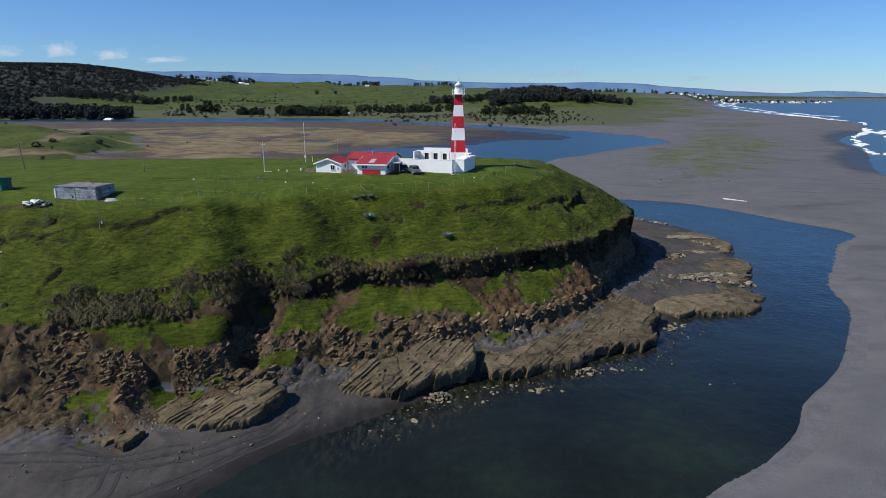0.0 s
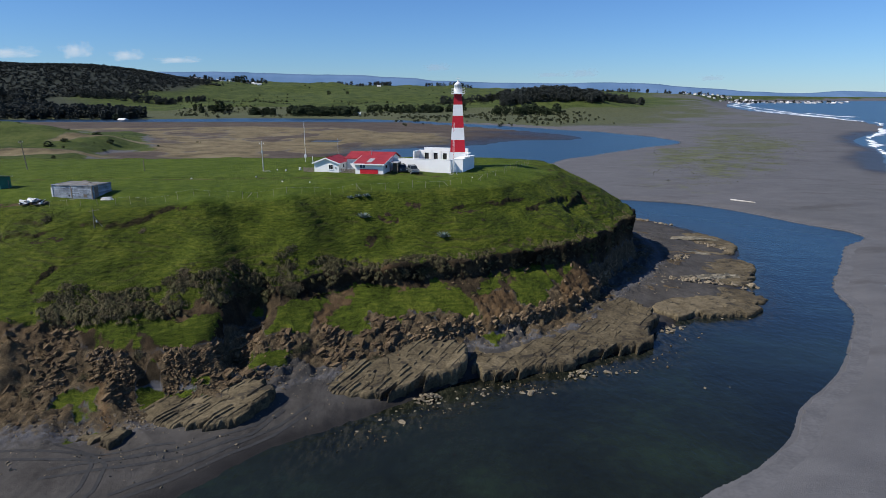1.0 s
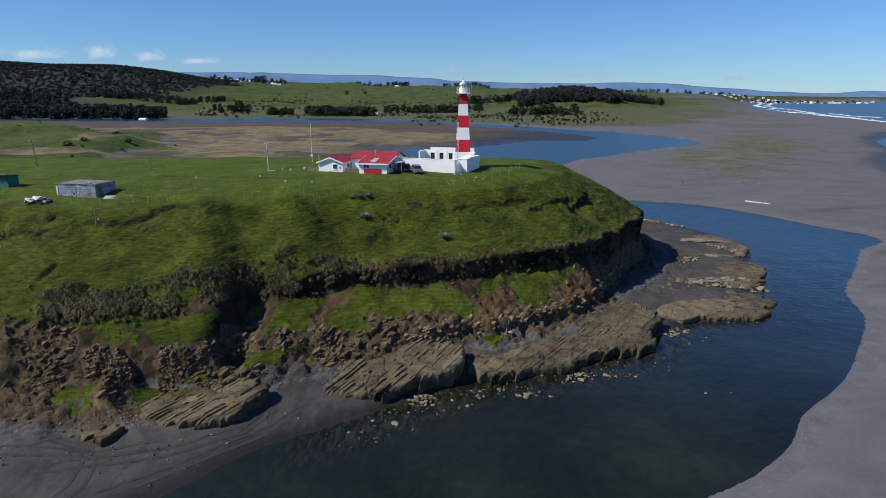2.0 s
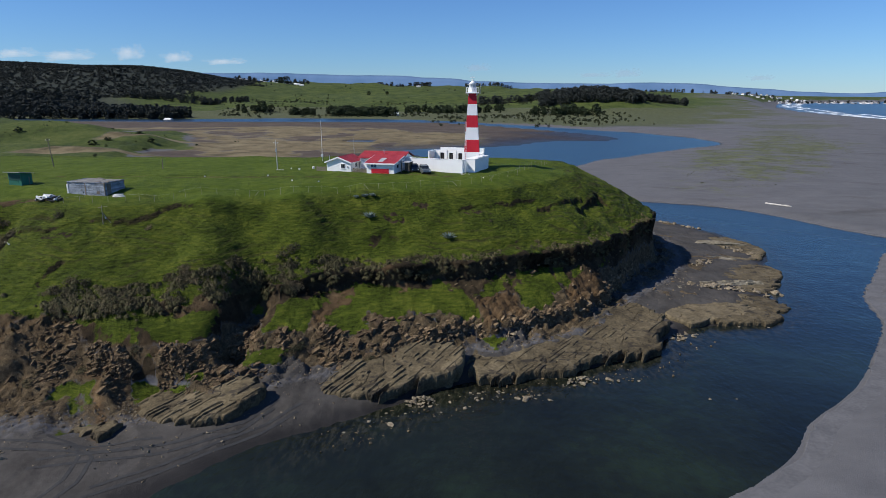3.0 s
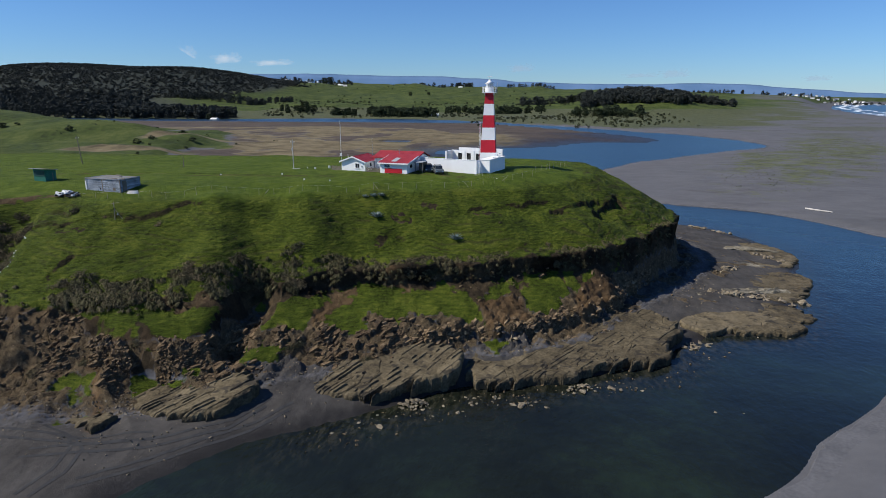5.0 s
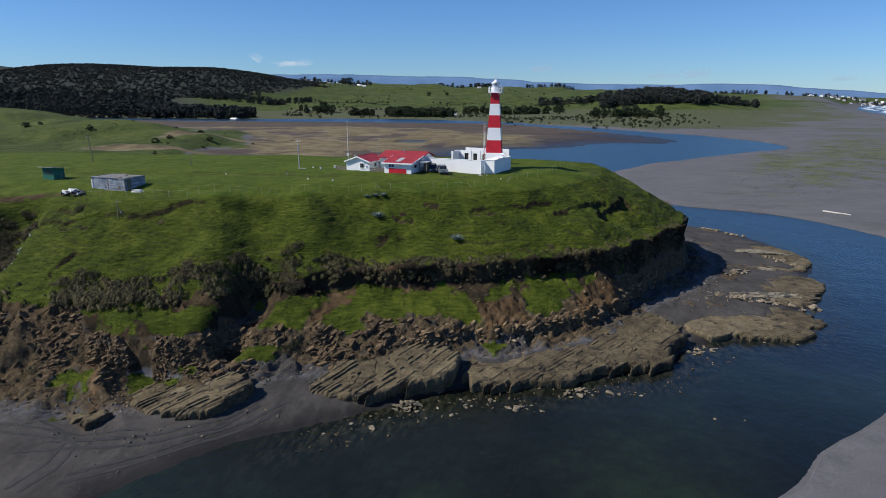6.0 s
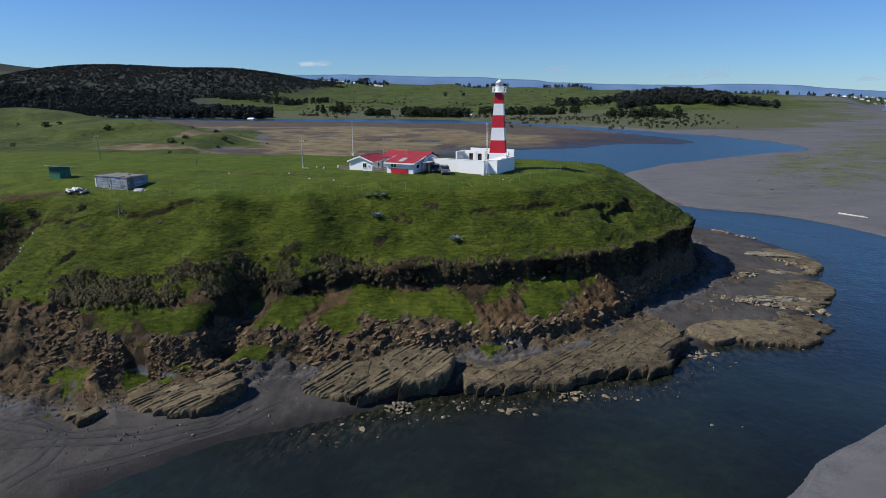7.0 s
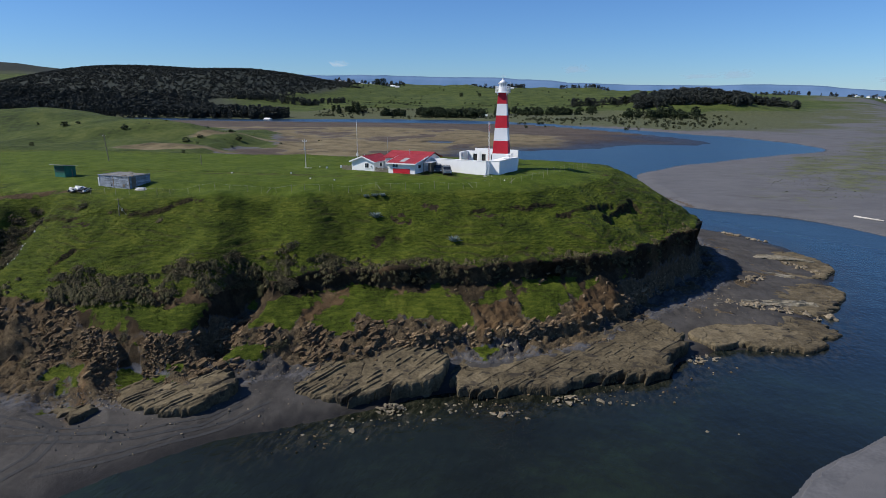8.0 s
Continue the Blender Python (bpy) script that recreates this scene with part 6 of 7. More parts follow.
# stones awash off the ledges
awash = (ZW < 0.05) * (ZW > -0.75) * (XX > -14) * (XX < 46) * (YY > 62) * (YY < 108) * (EAST < -3) * (0.25 + step(-0.1, 0.4, fbm(XX / 4, YY / 4, 3, 231)))
px, py, pz = take(awash, 420, 8)
joined("stones_awash", [spun(rng, 0.14 + 0.4 * rng.random() ** 3, (x, y, -0.06)) for x, y, z in zip(px, py, pz)], rubble_rock, "small brown stones awash in the shallows", "rock")


# ---- plants on the headland ----
def leaf_material(name, *stops, rough=0.8, clear=0.0):
    m, n, l, p = mat(name)
    nt = m.node_tree
    info, geo = n.new("ShaderNodeObjectInfo"), n.new("ShaderNodeNewGeometry")
    f = calc(nt, "ADD", calc(nt, "MULTIPLY", info.outputs["Random"], 0.55), calc(nt, "MULTIPLY", geo.outputs["Random Per Island"], 0.45))
    l.new(ramp(nt, f, *stops), p.inputs["Base Color"])
    p.inputs["Roughness"].default_value = rough
    p.inputs["Specular IOR Level"].default_value = 0.2
    if clear:
        glow, mix = n.new("ShaderNodeBsdfTranslucent"), n.new("ShaderNodeMixShader")
        l.new(p.inputs["Base Color"].links[0].from_socket, glow.inputs["Color"])
        mix.inputs[0].default_value = clear
        l.new(p.outputs[0], mix.inputs[1])
        l.new(glow.outputs[0], mix.inputs[2])
        l.new(mix.outputs[0], n["Material Output"].inputs["Surface"])
    return m


shrub_leaf = leaf_material("shrub_leaf", (0.0, (0.024, 0.027, 0.013)), (0.3, (0.042, 0.042, 0.020)), (0.55, (0.084, 0.070, 0.038)), (0.8, (0.135, 0.105, 0.055)), (1.0, (0.21, 0.17, 0.10)))
straw_leaf = leaf_material("straw_leaf", (0.0, (0.030, 0.036, 0.010)), (0.45, (0.060, 0.058, 0.021)), (0.8, (0.145, 0.120, 0.062)), (1.0, (0.26, 0.215, 0.13)))
turf_leaf = leaf_material("grass_leaf", (0.0, (0.034, 0.044, 0.007)), (0.5, (0.066, 0.084, 0.012)), (1.0, (0.120, 0.122, 0.026)))
agave_leaf = leaf_material("agave_leaf", (0.0, (0.10, 0.14, 0.13)), (1.0, (0.24, 0.29, 0.27)), rough=0.5)


def shrub_mesh(seed, leaves=1000, squash=0.8):
    """A rounded bush, leafy down to the ground, of many drooping sprays on several uneven boughs."""
    g = np.random.default_rng(seed)
    boughs = [(g.normal(0, 0.26), g.normal(0, 0.26), g.uniform(0.05, 0.34), g.uniform(0.24, 0.40)) for _ in range(9)]
    verts, faces = [], []
    for k in range(leaves):
        bx, by, bz, br = boughs[g.integers(9)]
        d = g.normal(size=3)
        d /= np.linalg.norm(d)
        c = np.array((bx, by, bz)) + d * br * g.uniform(0.8, 1.1)
        if c[2] < -0.12:
            continue
        c[2] *= squash
        a = np.cross(d, g.normal(size=3))
        a /= np.linalg.norm(a) + 1e-9
        b = d * 0.7 - np.array((0, 0, 0.6)) + g.normal(size=3) * 0.4
        s = g.uniform(0.028, 0.06)
        n = len(verts)
        verts += [c - a * s, c + a * s, c + b * s * 2.4]
        faces.append((n, n + 1, n + 2))
    return sheet("shrub", np.array(verts), np.array(faces))


SHRUBS = [shrub_mesh(k) for k in range(7)]
for me in SHRUBS:
    me.materials.append(shrub_leaf)


def tuft_mesh(seed, blades=46, droop=0.9):
    g = np.random.default_rng(seed)
    verts, faces = [], []
    for k in range(blades):
        th, out = g.uniform(0, math.tau), g.uniform(0.25, 1.0)
        d = np.array((math.cos(th), math.sin(th), 0.0))
        side = np.array((-d[1], d[0], 0)) * g.uniform(0.025, 0.05)
        a, b, c = d * 0.05, d * 0.28 * out + (0, 0, 0.5 * g.uniform(0.6, 1)), d * 0.62 * out + (0, 0, 0.5 - droop * 0.5 * out)
        n = len(verts)
        verts += [a - side, a + side, b + side, b - side, c]
        faces += [(n, n + 1, n + 2), (n, n + 2, n + 3), (n + 3, n + 2, n + 4)]
    return np.array(verts), np.array(faces)


def agave(x, y, size):
    t = thing("agave", pose(x, y, ground_z(x, y) + 0.02), "blue-grey agave rosette growing on the green slope", "plant", "agaves on the slope")
    for k in range(26):
        th, up = k * 2.39996, 0.25 + 0.95 * (k / 26)
        L, w = size * (1.0 - 0.25 * k / 26), size * 0.085
        d = Vector((math.cos(th), math.sin(th), 0))
        s = Vector((-d.y, d.x, 0))
        bm = bmesh.new()
        rows = []
        for f, ww in ((0.05, 0.8), (0.4, 1.1), (0.75, 0.7), (1.0, 0.06)):
            c = d * (L * f * math.cos(up * (1 - 0.25 * f))) + Vector((0, 0, L * f * math.sin(up) + 0.05))
            rows.append((bm.verts.new(c - s * w * ww), bm.verts.new(c - Vector((0, 0, 0.05 * size))), bm.verts.new(c + s * w * ww)))
        for r0, r1 in zip(rows, rows[1:]):
            bm.faces.new((r0[0], r0[1], r1[1], r1[0]))
            bm.faces.new((r0[1], r0[2], r1[2], r1[1]))
        part("leaf", bm, agave_leaf, t)


agave(0.8, 105.6, 1.5)
agave(-13.1, 105.7, 1.45)
agave(-14.6, 109.4, 0.9)
agave(-16.0, 109.0, 0.8)
agave(-13.2, 109.6, 0.85)


def shrub(x, y, size, g, label="dry olive and brown shrub on the broken brow", group="shrubs along the brow", flat=1.0):
    ob = new("shrub", SHRUBS[g.integers(len(SHRUBS))])
    h = 0.45 * size
    lean = Vector((ground_z(x - h, y) - ground_z(x + h, y), ground_z(x, y - h) - ground_z(x, y + h), 3.2 * h)).normalized()
    foot = (ground_z(x, y) + ground_z(x - h, y) + ground_z(x + h, y) + ground_z(x, y - h) + ground_z(x, y + h)) / 5
    turn = Vector((0, 0, 1)).rotation_difference(lean).to_matrix().to_4x4()
    ob.matrix_basis = pose(x, y, foot - 0.10 * size) @ turn @ pose(0, 0, 0, 0, 0, g.uniform(0, 360)) @ Matrix.Diagonal((size, size, size * flat, 1))
    return tagged(ob, label, "shrub", group)


g = np.random.default_rng(8)
band_z = Z0 + 0.9 * fbm(XX / 3.5, YY / 3.5, 3, 209)
west_band = near * step(11.0, 12.0, band_z) * step(14.6, 13.6, band_z) * step(-54, -48, XX) * step(-8, -14, XX) * (0.03 + 0.97 * step(-0.35, 0.3, fbm(XX / 3, YY / 3, 3, 211)))
mid_band = near * step(10.9, 11.9, ZZ) * step(13.6, 12.8, ZZ) * step(-13, -9, XX) * step(32, 26, XX) * step(-0.15, 0.3, fbm(XX / 4, YY / 4, 3, 213) + 0.1)
east_band = near * step(9.6, 10.6, ZZ) * step(12.8, 11.9, ZZ) * step(18, 26, XX) * step(140, 132, YY)
for w, count, lo, hi in ((west_band, 170, 0.5, 1.8), (mid_band, 70, 0.5, 1.4), (east_band, 24, 0.5, 1.2)):
    for x, y, z in zip(*take(w, count, count)):
        shrub(x, y, g.uniform(lo, hi), g, flat=g.uniform(0.7, 1.1))
dark_gully = near * np.exp(-(((XX + 69.5) / 3.4) ** 2 + ((YY - 86.5) / 5.0) ** 2))
for x, y, z in zip(*take(dark_gully, 46, 77)):
    shrub(x, y, g.uniform(0.9, 2.1), g, "dark shrub crowding the shaded gully", "shrubs in the gully")
for x, y, size, word in ((-23.5, 94.3, 1.9, "low dark round shrub alone on the grass slope"), (-45.3, 92.0, 1.0, "small dark shrub under the grassy scarp"), (-60.5, 92.5, 1.6, "dark shrub by the gully"), (16.5, 110.5, 0.9, "small dark shrub on the green slope"), (-8.5, 81.8, 1.2, "dark shrub growing among the rocks"), (-19.0, 80.5, 1.5, "green shrub in the cleft"), (-44, 71, 1.2, "dark shrub growing among the rocks"), (-50, 68.6, 1.4, "dark shrub growing among the rocks"), (-38, 73.2, 1.3, "dark shrub growing among the rocks"), (8, 111, 0.7, "small dark shrub on the green slope")):
    shrub(x, y, size, g, word, "lone shrubs", 0.75)

TUFTS = [tuft_mesh(k) for k in range(8)]


def tuft_field(name, weight, count, lo, hi, material, label, seed, kinds=TUFTS, hang=0.0):
    r = np.random.default_rng(seed)
    pieces = []
    for x, y, z in zip(*take(weight, count, seed)):
        v, f = kinds[r.integers(8)]
        a, s = r.uniform(0, math.tau), r.uniform(lo, hi)
        c, sn = math.cos(a), math.sin(a)
        w = v @ np.array([[c, sn, 0], [-sn, c, 0], [0, 0, 1]]) * s
        if hang:
            fall = np.array((ground_z(x - 0.5, y) - ground_z(x + 0.5, y), ground_z(x, y - 0.5) - ground_z(x, y + 0.5)))
            out = np.hypot(w[:, 0], w[:, 1])[:, None]
            w[:, :2] += out * fall / (np.hypot(*fall) + 0.2) * hang
            w[:, 2:] -= out * hang * min(np.hypot(*fall), 1.2) * 0.8
        pieces.append((w + (x, y, z - 0.05), f))
    return joined(name, pieces, material, label, "grass")


brow = near * step(10.4, 11.2, ZZ) * step(13.6, 12.2, ZZ) * step(-62, -50, XX) * step(150, 140, YY) * (XX < 46)
tuft_field("band_tussocks", west_band * step(-58, -52, XX), 420, 0.5, 1.3, straw_leaf, "straw-coloured tussocks among the shrubs of the brow", 37, TUFTS, 0.6)
tuft_field("brow_tussocks", brow * (0.015 + step(-0.05, 0.45, fbm(XX / 3.5, YY / 3.5, 3, 241))), 1300, 0.35, 1.1, straw_leaf, "dry straw tussocks hanging over the brow", 31, TUFTS, 0.45)
LOW_TUFTS = [tuft_mesh(k + 40, 13, 0.8) for k in range(8)]
tuft_field("slope_tussocks", slope_zone * (grass > 0.6) * step(16, 2, XX) * (YY < 150) * (0.1 + step(-0.4, 0.4, fbm(XX / 4, YY / 4, 3, 243))), 3500, 0.12, 0.3, turf_leaf, "low green tussocks all over the grass slope", 33, LOW_TUFTS, 0.5)

tuft_field("shelf_grass", shelf * (YY < 125) * (0.2 + step(-0.3, 0.4, fbm(XX / 2.5, YY / 2.5, 3, 245))), 1500, 0.15, 0.4, turf_leaf, "rough green grass on the shelves of the face", 35, LOW_TUFTS, 0.5)


# ---- wheel tracks on the black sand ----
def track_strip(points, width=0.42):
    line = np.array(points, float)
    t = np.linspace(0, len(line) - 1, len(line) * 8)
    xs, ys = np.interp(t, range(len(line)), line[:, 0]), np.interp(t, range(len(line)), line[:, 1])
    tx, ty = np.gradient(xs), np.gradient(ys)
    n = np.hypot(tx, ty)
    vs = []
    for s in (-1, 1):
        x, y = xs - s * ty / n * width / 2, ys + s * tx / n * width / 2
        vs.append(np.stack([x, y, ground_z(x, y) + 0.035], -1))
    k = len(xs)
    f = np.array([(i, i + 1, k + i + 1, k + i) for i in range(k - 1)])
    me = sheet("wheel_track", np.concatenate(vs), f)
    me.materials.append(track_sand)
    tagged(new("wheel_track", me), "pressed wheel track in the black sand", "track", kind="structure")


track_sand = surface("track_sand", (0.018, 0.018, 0.019), (0.040, 0.040, 0.040), 1.2, 0.95, 9, 0.03, 0.6)
for off in (0.0, 1.5):
    track_strip([(-36 + off, 50), (-35.2 + off, 54), (-35.8 + off, 57.5), (-38 + off, 60 - off * 0.4), (-42 + off * 0.4, 61 - off)])
    track_strip([(-32, 52 + off), (-27, 56.5 + off), (-22.5, 61.5 + off), (-18.5, 65.4 + off), (-15.5, 70 + off)])
    track_strip([(-40, 55 + off), (-33, 57.5 + off), (-27, 60.4 + off), (-21, 65.2 + off), (-18.5, 70 + off)])
    track_strip([(-52, 57 + off), (-44, 57.8 + off), (-36, 58.4 + off), (-29, 60.8 + off)])


# ---- the far shore: trees, woods, village, mountains ----
def crown_arrays(seed, clumps=42, tall=1.0, pointed=False):
    """A crown of many leafy clumps with gaps between, about one metre high, standing on z = 0."""
    g = np.random.default_rng(seed)
    tetra_v = np.array([(1, 1, 1), (-1, -1, 1), (-1, 1, -1), (1, -1, -1)], float)
    tetra_f = np.array([(0, 2, 1), (0, 1, 3), (0, 3, 2), (1, 2, 3)])
    vs, fs = [], []
    for k in range(clumps):
        h = g.uniform(0.12, 0.95)
        spread_r = 0.34 * (1 - h) ** 0.7 + 0.03 if pointed else 0.40 * math.sqrt(max(0.05, 1 - ((h - 0.52) / 0.5) ** 2))
        a, r = g.uniform(0, math.tau), spread_r * math.sqrt(g.uniform(0.1, 1))
        s = g.uniform(0.09, 0.15) * (26 / clumps) ** 0.4 * (0.8 if pointed else 1)
        turned = tetra_v @ np.array(Euler(g.uniform(0, 6.28, 3)).to_matrix()).T
        vs.append(turned * (s * 0.85, s * 0.85, s * 0.7) + (r * math.cos(a), r * math.sin(a), h * tall))
        fs.append(tetra_f + 4 * k)
    return np.concatenate(vs), np.concatenate(fs)


tree_leaf = leaf_material("tree_leaf", (0.0, (0.018, 0.028, 0.015)), (0.5, (0.028, 0.042, 0.020)), (1.0, (0.050, 0.064, 0.028)), clear=0.35)
# distance haze put into the far woods' leaf: paler, greyer, more translucent
hazed_leaf = leaf_material("hazed_leaf", (0.0, (0.052, 0.060, 0.056)), (0.6, (0.058, 0.067, 0.061)), (1.0, (0.066, 0.076, 0.066)), clear=0.55)
bush_leaf = leaf_material("bush_leaf", (0.0, (0.022, 0.028, 0.013)), (0.6, (0.042, 0.048, 0.020)), (1.0, (0.070, 0.072, 0.034)))
dune_leaf = leaf_material("dune_leaf", (0.0, (0.070, 0.078, 0.046)), (1.0, (0.125, 0.130, 0.075)), clear=0.3)
bark = surface("bark", (0.05, 0.04, 0.03), (0.11, 0.09, 0.07), 1.0, 0.95, 6, 0.05, 0.6)
ROUND = [crown_arrays(k) for k in range(6)]
POINT = [crown_arrays(20 + k, 36, 1.0, True) for k in range(6)]
FAR = [crown_arrays(40 + k, 13, 1.0, k % 3 == 0) for k in range(8)]


def wood(name, places, sizes, kinds, material, label, seed, flat=1.0, sink=0.12):
    g = np.random.default_rng(seed)
    pieces = []
    for (x, y), s in zip(places, sizes):
        v, f = kinds[g.integers(len(kinds))]
        a = g.uniform(0, math.tau)
        c, sn = math.cos(a), math.sin(a)
        w = s * g.uniform(0.75, 1.15)
        z = ground_z(x, y)
        pieces.append((v @ np.array([[c, sn, 0], [-sn, c, 0], [0, 0, 1]]) * (w, w, s * flat) + (x, y, z - sink * s), f))
    return joined(name, pieces, material, label, "trees")


g = np.random.default_rng(15)


def by_bearing(b0, b1, y0, y1, count):
    """Places between two bearings (metres across for each metre ahead) and two distances."""
    y = g.uniform(y0, y1, count)
    return np.stack([y * g.uniform(b0, b1, count), y], -1)


# the wooded hill in the north-west
pts = np.stack([g.uniform(-3200, -650, 22000), g.uniform(1200, 2300, 22000)], -1)
hill = wooded_hill(pts[:, 0], pts[:, 1])
pts = pts[hill + 8 * fbm(pts[:, 0] / 150, pts[:, 1] / 150, 3, 301) > 14][:14000]
wood("hill_forest", pts, g.uniform(10, 15, len(pts)), FAR, hazed_leaf, "dark forest covering the far hill", 1, 0.6, 0.22)
# woods on the low ground before it
pts = np.concatenate([by_bearing(-1.35, -0.66, 1120, 1420, 900), by_bearing(-0.95, -0.53, 1020, 1240, 420), by_bearing(-0.72, -0.50, 1040, 1130, 160), by_bearing(-1.25, -0.9, 900, 1100, 160)])
wood("river_wood", pts, g.uniform(11, 24, len(pts)), ROUND + POINT, hazed_leaf, "dark wood beyond the marsh", 2)
pts = np.concatenate([by_bearing(-0.62, -0.44, 1420, 1500, 150), by_bearing(-0.44, -0.40, 1500, 1540, 20)])
wood("slope_wood", pts, g.uniform(9, 17, len(pts)), ROUND + POINT, hazed_leaf, "belt of trees at the forest foot", 3)
# pine wood right of the tower
pts = np.concatenate([by_bearing(0.075, 0.235, 1320, 1480, 420), by_bearing(0.22, 0.30, 1400, 1460, 46), by_bearing(-0.02, 0.08, 1480, 1520, 30)])
wood("pine_wood", pts, g.uniform(13, 23, len(pts)), POINT + ROUND, hazed_leaf, "dark pine plantation beyond the river", 4)
# thickets on the river slopes
pts = np.concatenate([by_bearing(-0.26, -0.155, 1120, 1230, 190), by_bearing(-0.33, -0.27, 1150, 1180, 16), by_bearing(-0.14, 0.02, 1230, 1330, 70), by_bearing(0.06, 0.17, 1150, 1230, 60), by_bearing(-0.42, -0.37, 1240, 1290, 12)])
wood("thicket", pts, g.uniform(8, 18, len(pts)), ROUND, tree_leaf, "thicket of dark trees on the river slope", 5)
pts = np.concatenate([by_bearing(-0.45, 0.28, 1085, 1700, 1500), by_bearing(-0.1, 0.26, 800, 1100, 260), by_bearing(-0.5, 0.0, 1500, 2300, 160)])
pts = pts[fbm(pts[:, 0] / 90, pts[:, 1] / 90, 3, 311) > 0.0]
wood("far_bushes", pts, g.uniform(2.0, 7.5, len(pts)), ROUND, bush_leaf, "scattered bushes on fields and dunes", 6, 0.7)
# lines of trees along the skyline
pts = np.concatenate([by_bearing(-0.42, -0.30, 2350, 2500, 60), by_bearing(-0.22, -0.10, 2350, 2450, 46), by_bearing(-0.05, 0.03, 2400, 2450, 24), by_bearing(0.18, 0.36, 2500, 2700, 50), by_bearing(0.36, 0.60, 3000, 3300, 70)])
wood("skyline_trees", pts, g.uniform(9, 20, len(pts)), ROUND + POINT, hazed_leaf, "row of trees along the skyline", 7)
# plants on the dune and on the flats
pts = np.stack([g.uniform(-640, -200, 520), g.uniform(320, 500, 520)], -1)
pts = pts[fbm(pts[:, 0] / 40, pts[:, 1] / 40, 2, 321) > 0.2]
wood("dune_bushes", pts, 1.2 + 6.5 * g.random(len(pts)) ** 2.5, ROUND, tree_leaf, "dark bushes on the green dune", 8, 0.6)
pts = np.stack([g.uniform(90, 330, 5000), g.uniform(240, 680, 5000)], -1)
pts = pts[(ellipse(pts[:, 0], pts[:, 1], 205, 455, 215, 48, 62) < 1) & (fbm(pts[:, 0] / 18, pts[:, 1] / 18, 3, 147) > -0.1)]
pts = np.concatenate([pts[:900], by_bearing(0.1, 0.34, 640, 1150, 700)])
wood("dune_plants", pts, g.uniform(0.3, 0.9, len(pts)), FAR, dune_leaf, "low dune plants on the grey sand", 9, 0.5)


def lone_tree(b, y, height, crowns, label):
    x = b * y
    t = thing("tree", pose(x, y, ground_z(x, y) - 0.4), label, "tree", "lone trees on the fields")
    part("trunk", rod((0, 0, 0), (0, 0, height * 0.4), height * 0.035, height * 0.02, 7), bark, t)
    v, f = crowns
    me = sheet("crown", v * (height * 1.15, height * 1.15, height * 0.95), f)
    me.materials.append(tree_leaf)
    new("crown", me).parent = t


for b, y, h, k in ((-0.375, 1260, 24, 0), (-0.36, 1265, 17, 1), (-0.235, 1180, 19, 2), (-0.262, 1175, 17, 3), (-0.29, 1172, 14, 4), (-0.335, 2300, 30, 5), (-0.345, 2310, 24, 0), (0.058, 1500, 18, 1), (0.075, 1490, 20, 2), (-0.243, 1190, 17, 5), (-0.545, 1010, 13, 3), (0.10, 1180, 10, 4), (-0.2, 1900, 14, 1), (-0.17, 1905, 12, 2)):
    lone_tree(b, y, h, crown_arrays(60 + k, 130), "dark broad-crowned tree on the far green slope")


# ---- far village houses ----
def far_house(x, y, w, d, h, turn, roof_mat, group):
    t = thing("house", pose(x, y, ground_z(x, y) - 0.3, 0, 0, turn), "small pale house in the far village", "house", group)
    part("wall", block(-w / 2, w / 2, -d / 2, d / 2, 0, h), far_white, t)
    part("roof", prism([(-w / 2 - 0.4, h), (w / 2 + 0.4, h), (0, h + w * 0.28)], -d / 2 - 0.4, d / 2 + 0.4), roof_mat, t)


far_white = surface("far_white", (0.55, 0.54, 0.52), (0.78, 0.77, 0.75), 0.1, 0.8, 4, 0.0, vary=0.5)
far_roof = surface("far_roof", (0.16, 0.15, 0.15), (0.36, 0.35, 0.34), 0.1, 0.7, 4, 0.0, vary=0.6)
rnd = random.Random(44)
for k in range(110):
    y = rnd.uniform(2900, 3500)
    x = y * rnd.uniform(0.36, 0.62)
    far_house(x, y, rnd.uniform(8, 14), rnd.uniform(8, 16), rnd.uniform(3.5, 6.5), rnd.uniform(0, 180), far_roof if rnd.random() < 0.6 else far_white, "houses of the far village")
for k in range(20):
    y = rnd.uniform(2300, 2420)
    x = y * rnd.uniform(-0.42, -0.31)
    far_house(x, y, rnd.uniform(7, 11), rnd.uniform(7, 12), rnd.uniform(3, 4.5), rnd.uniform(0, 180), far_roof if rnd.random() < 0.6 else far_white, "houses on the ridge")
for b, y in ((-0.535, 1005), (-0.17, 1160), (-0.155, 1165), (-0.31, 2260), (-0.12, 2300)):
    far_house(b * y, y, 9, 14, 3.2, rnd.uniform(60, 120), far_white, "lone farm buildings")


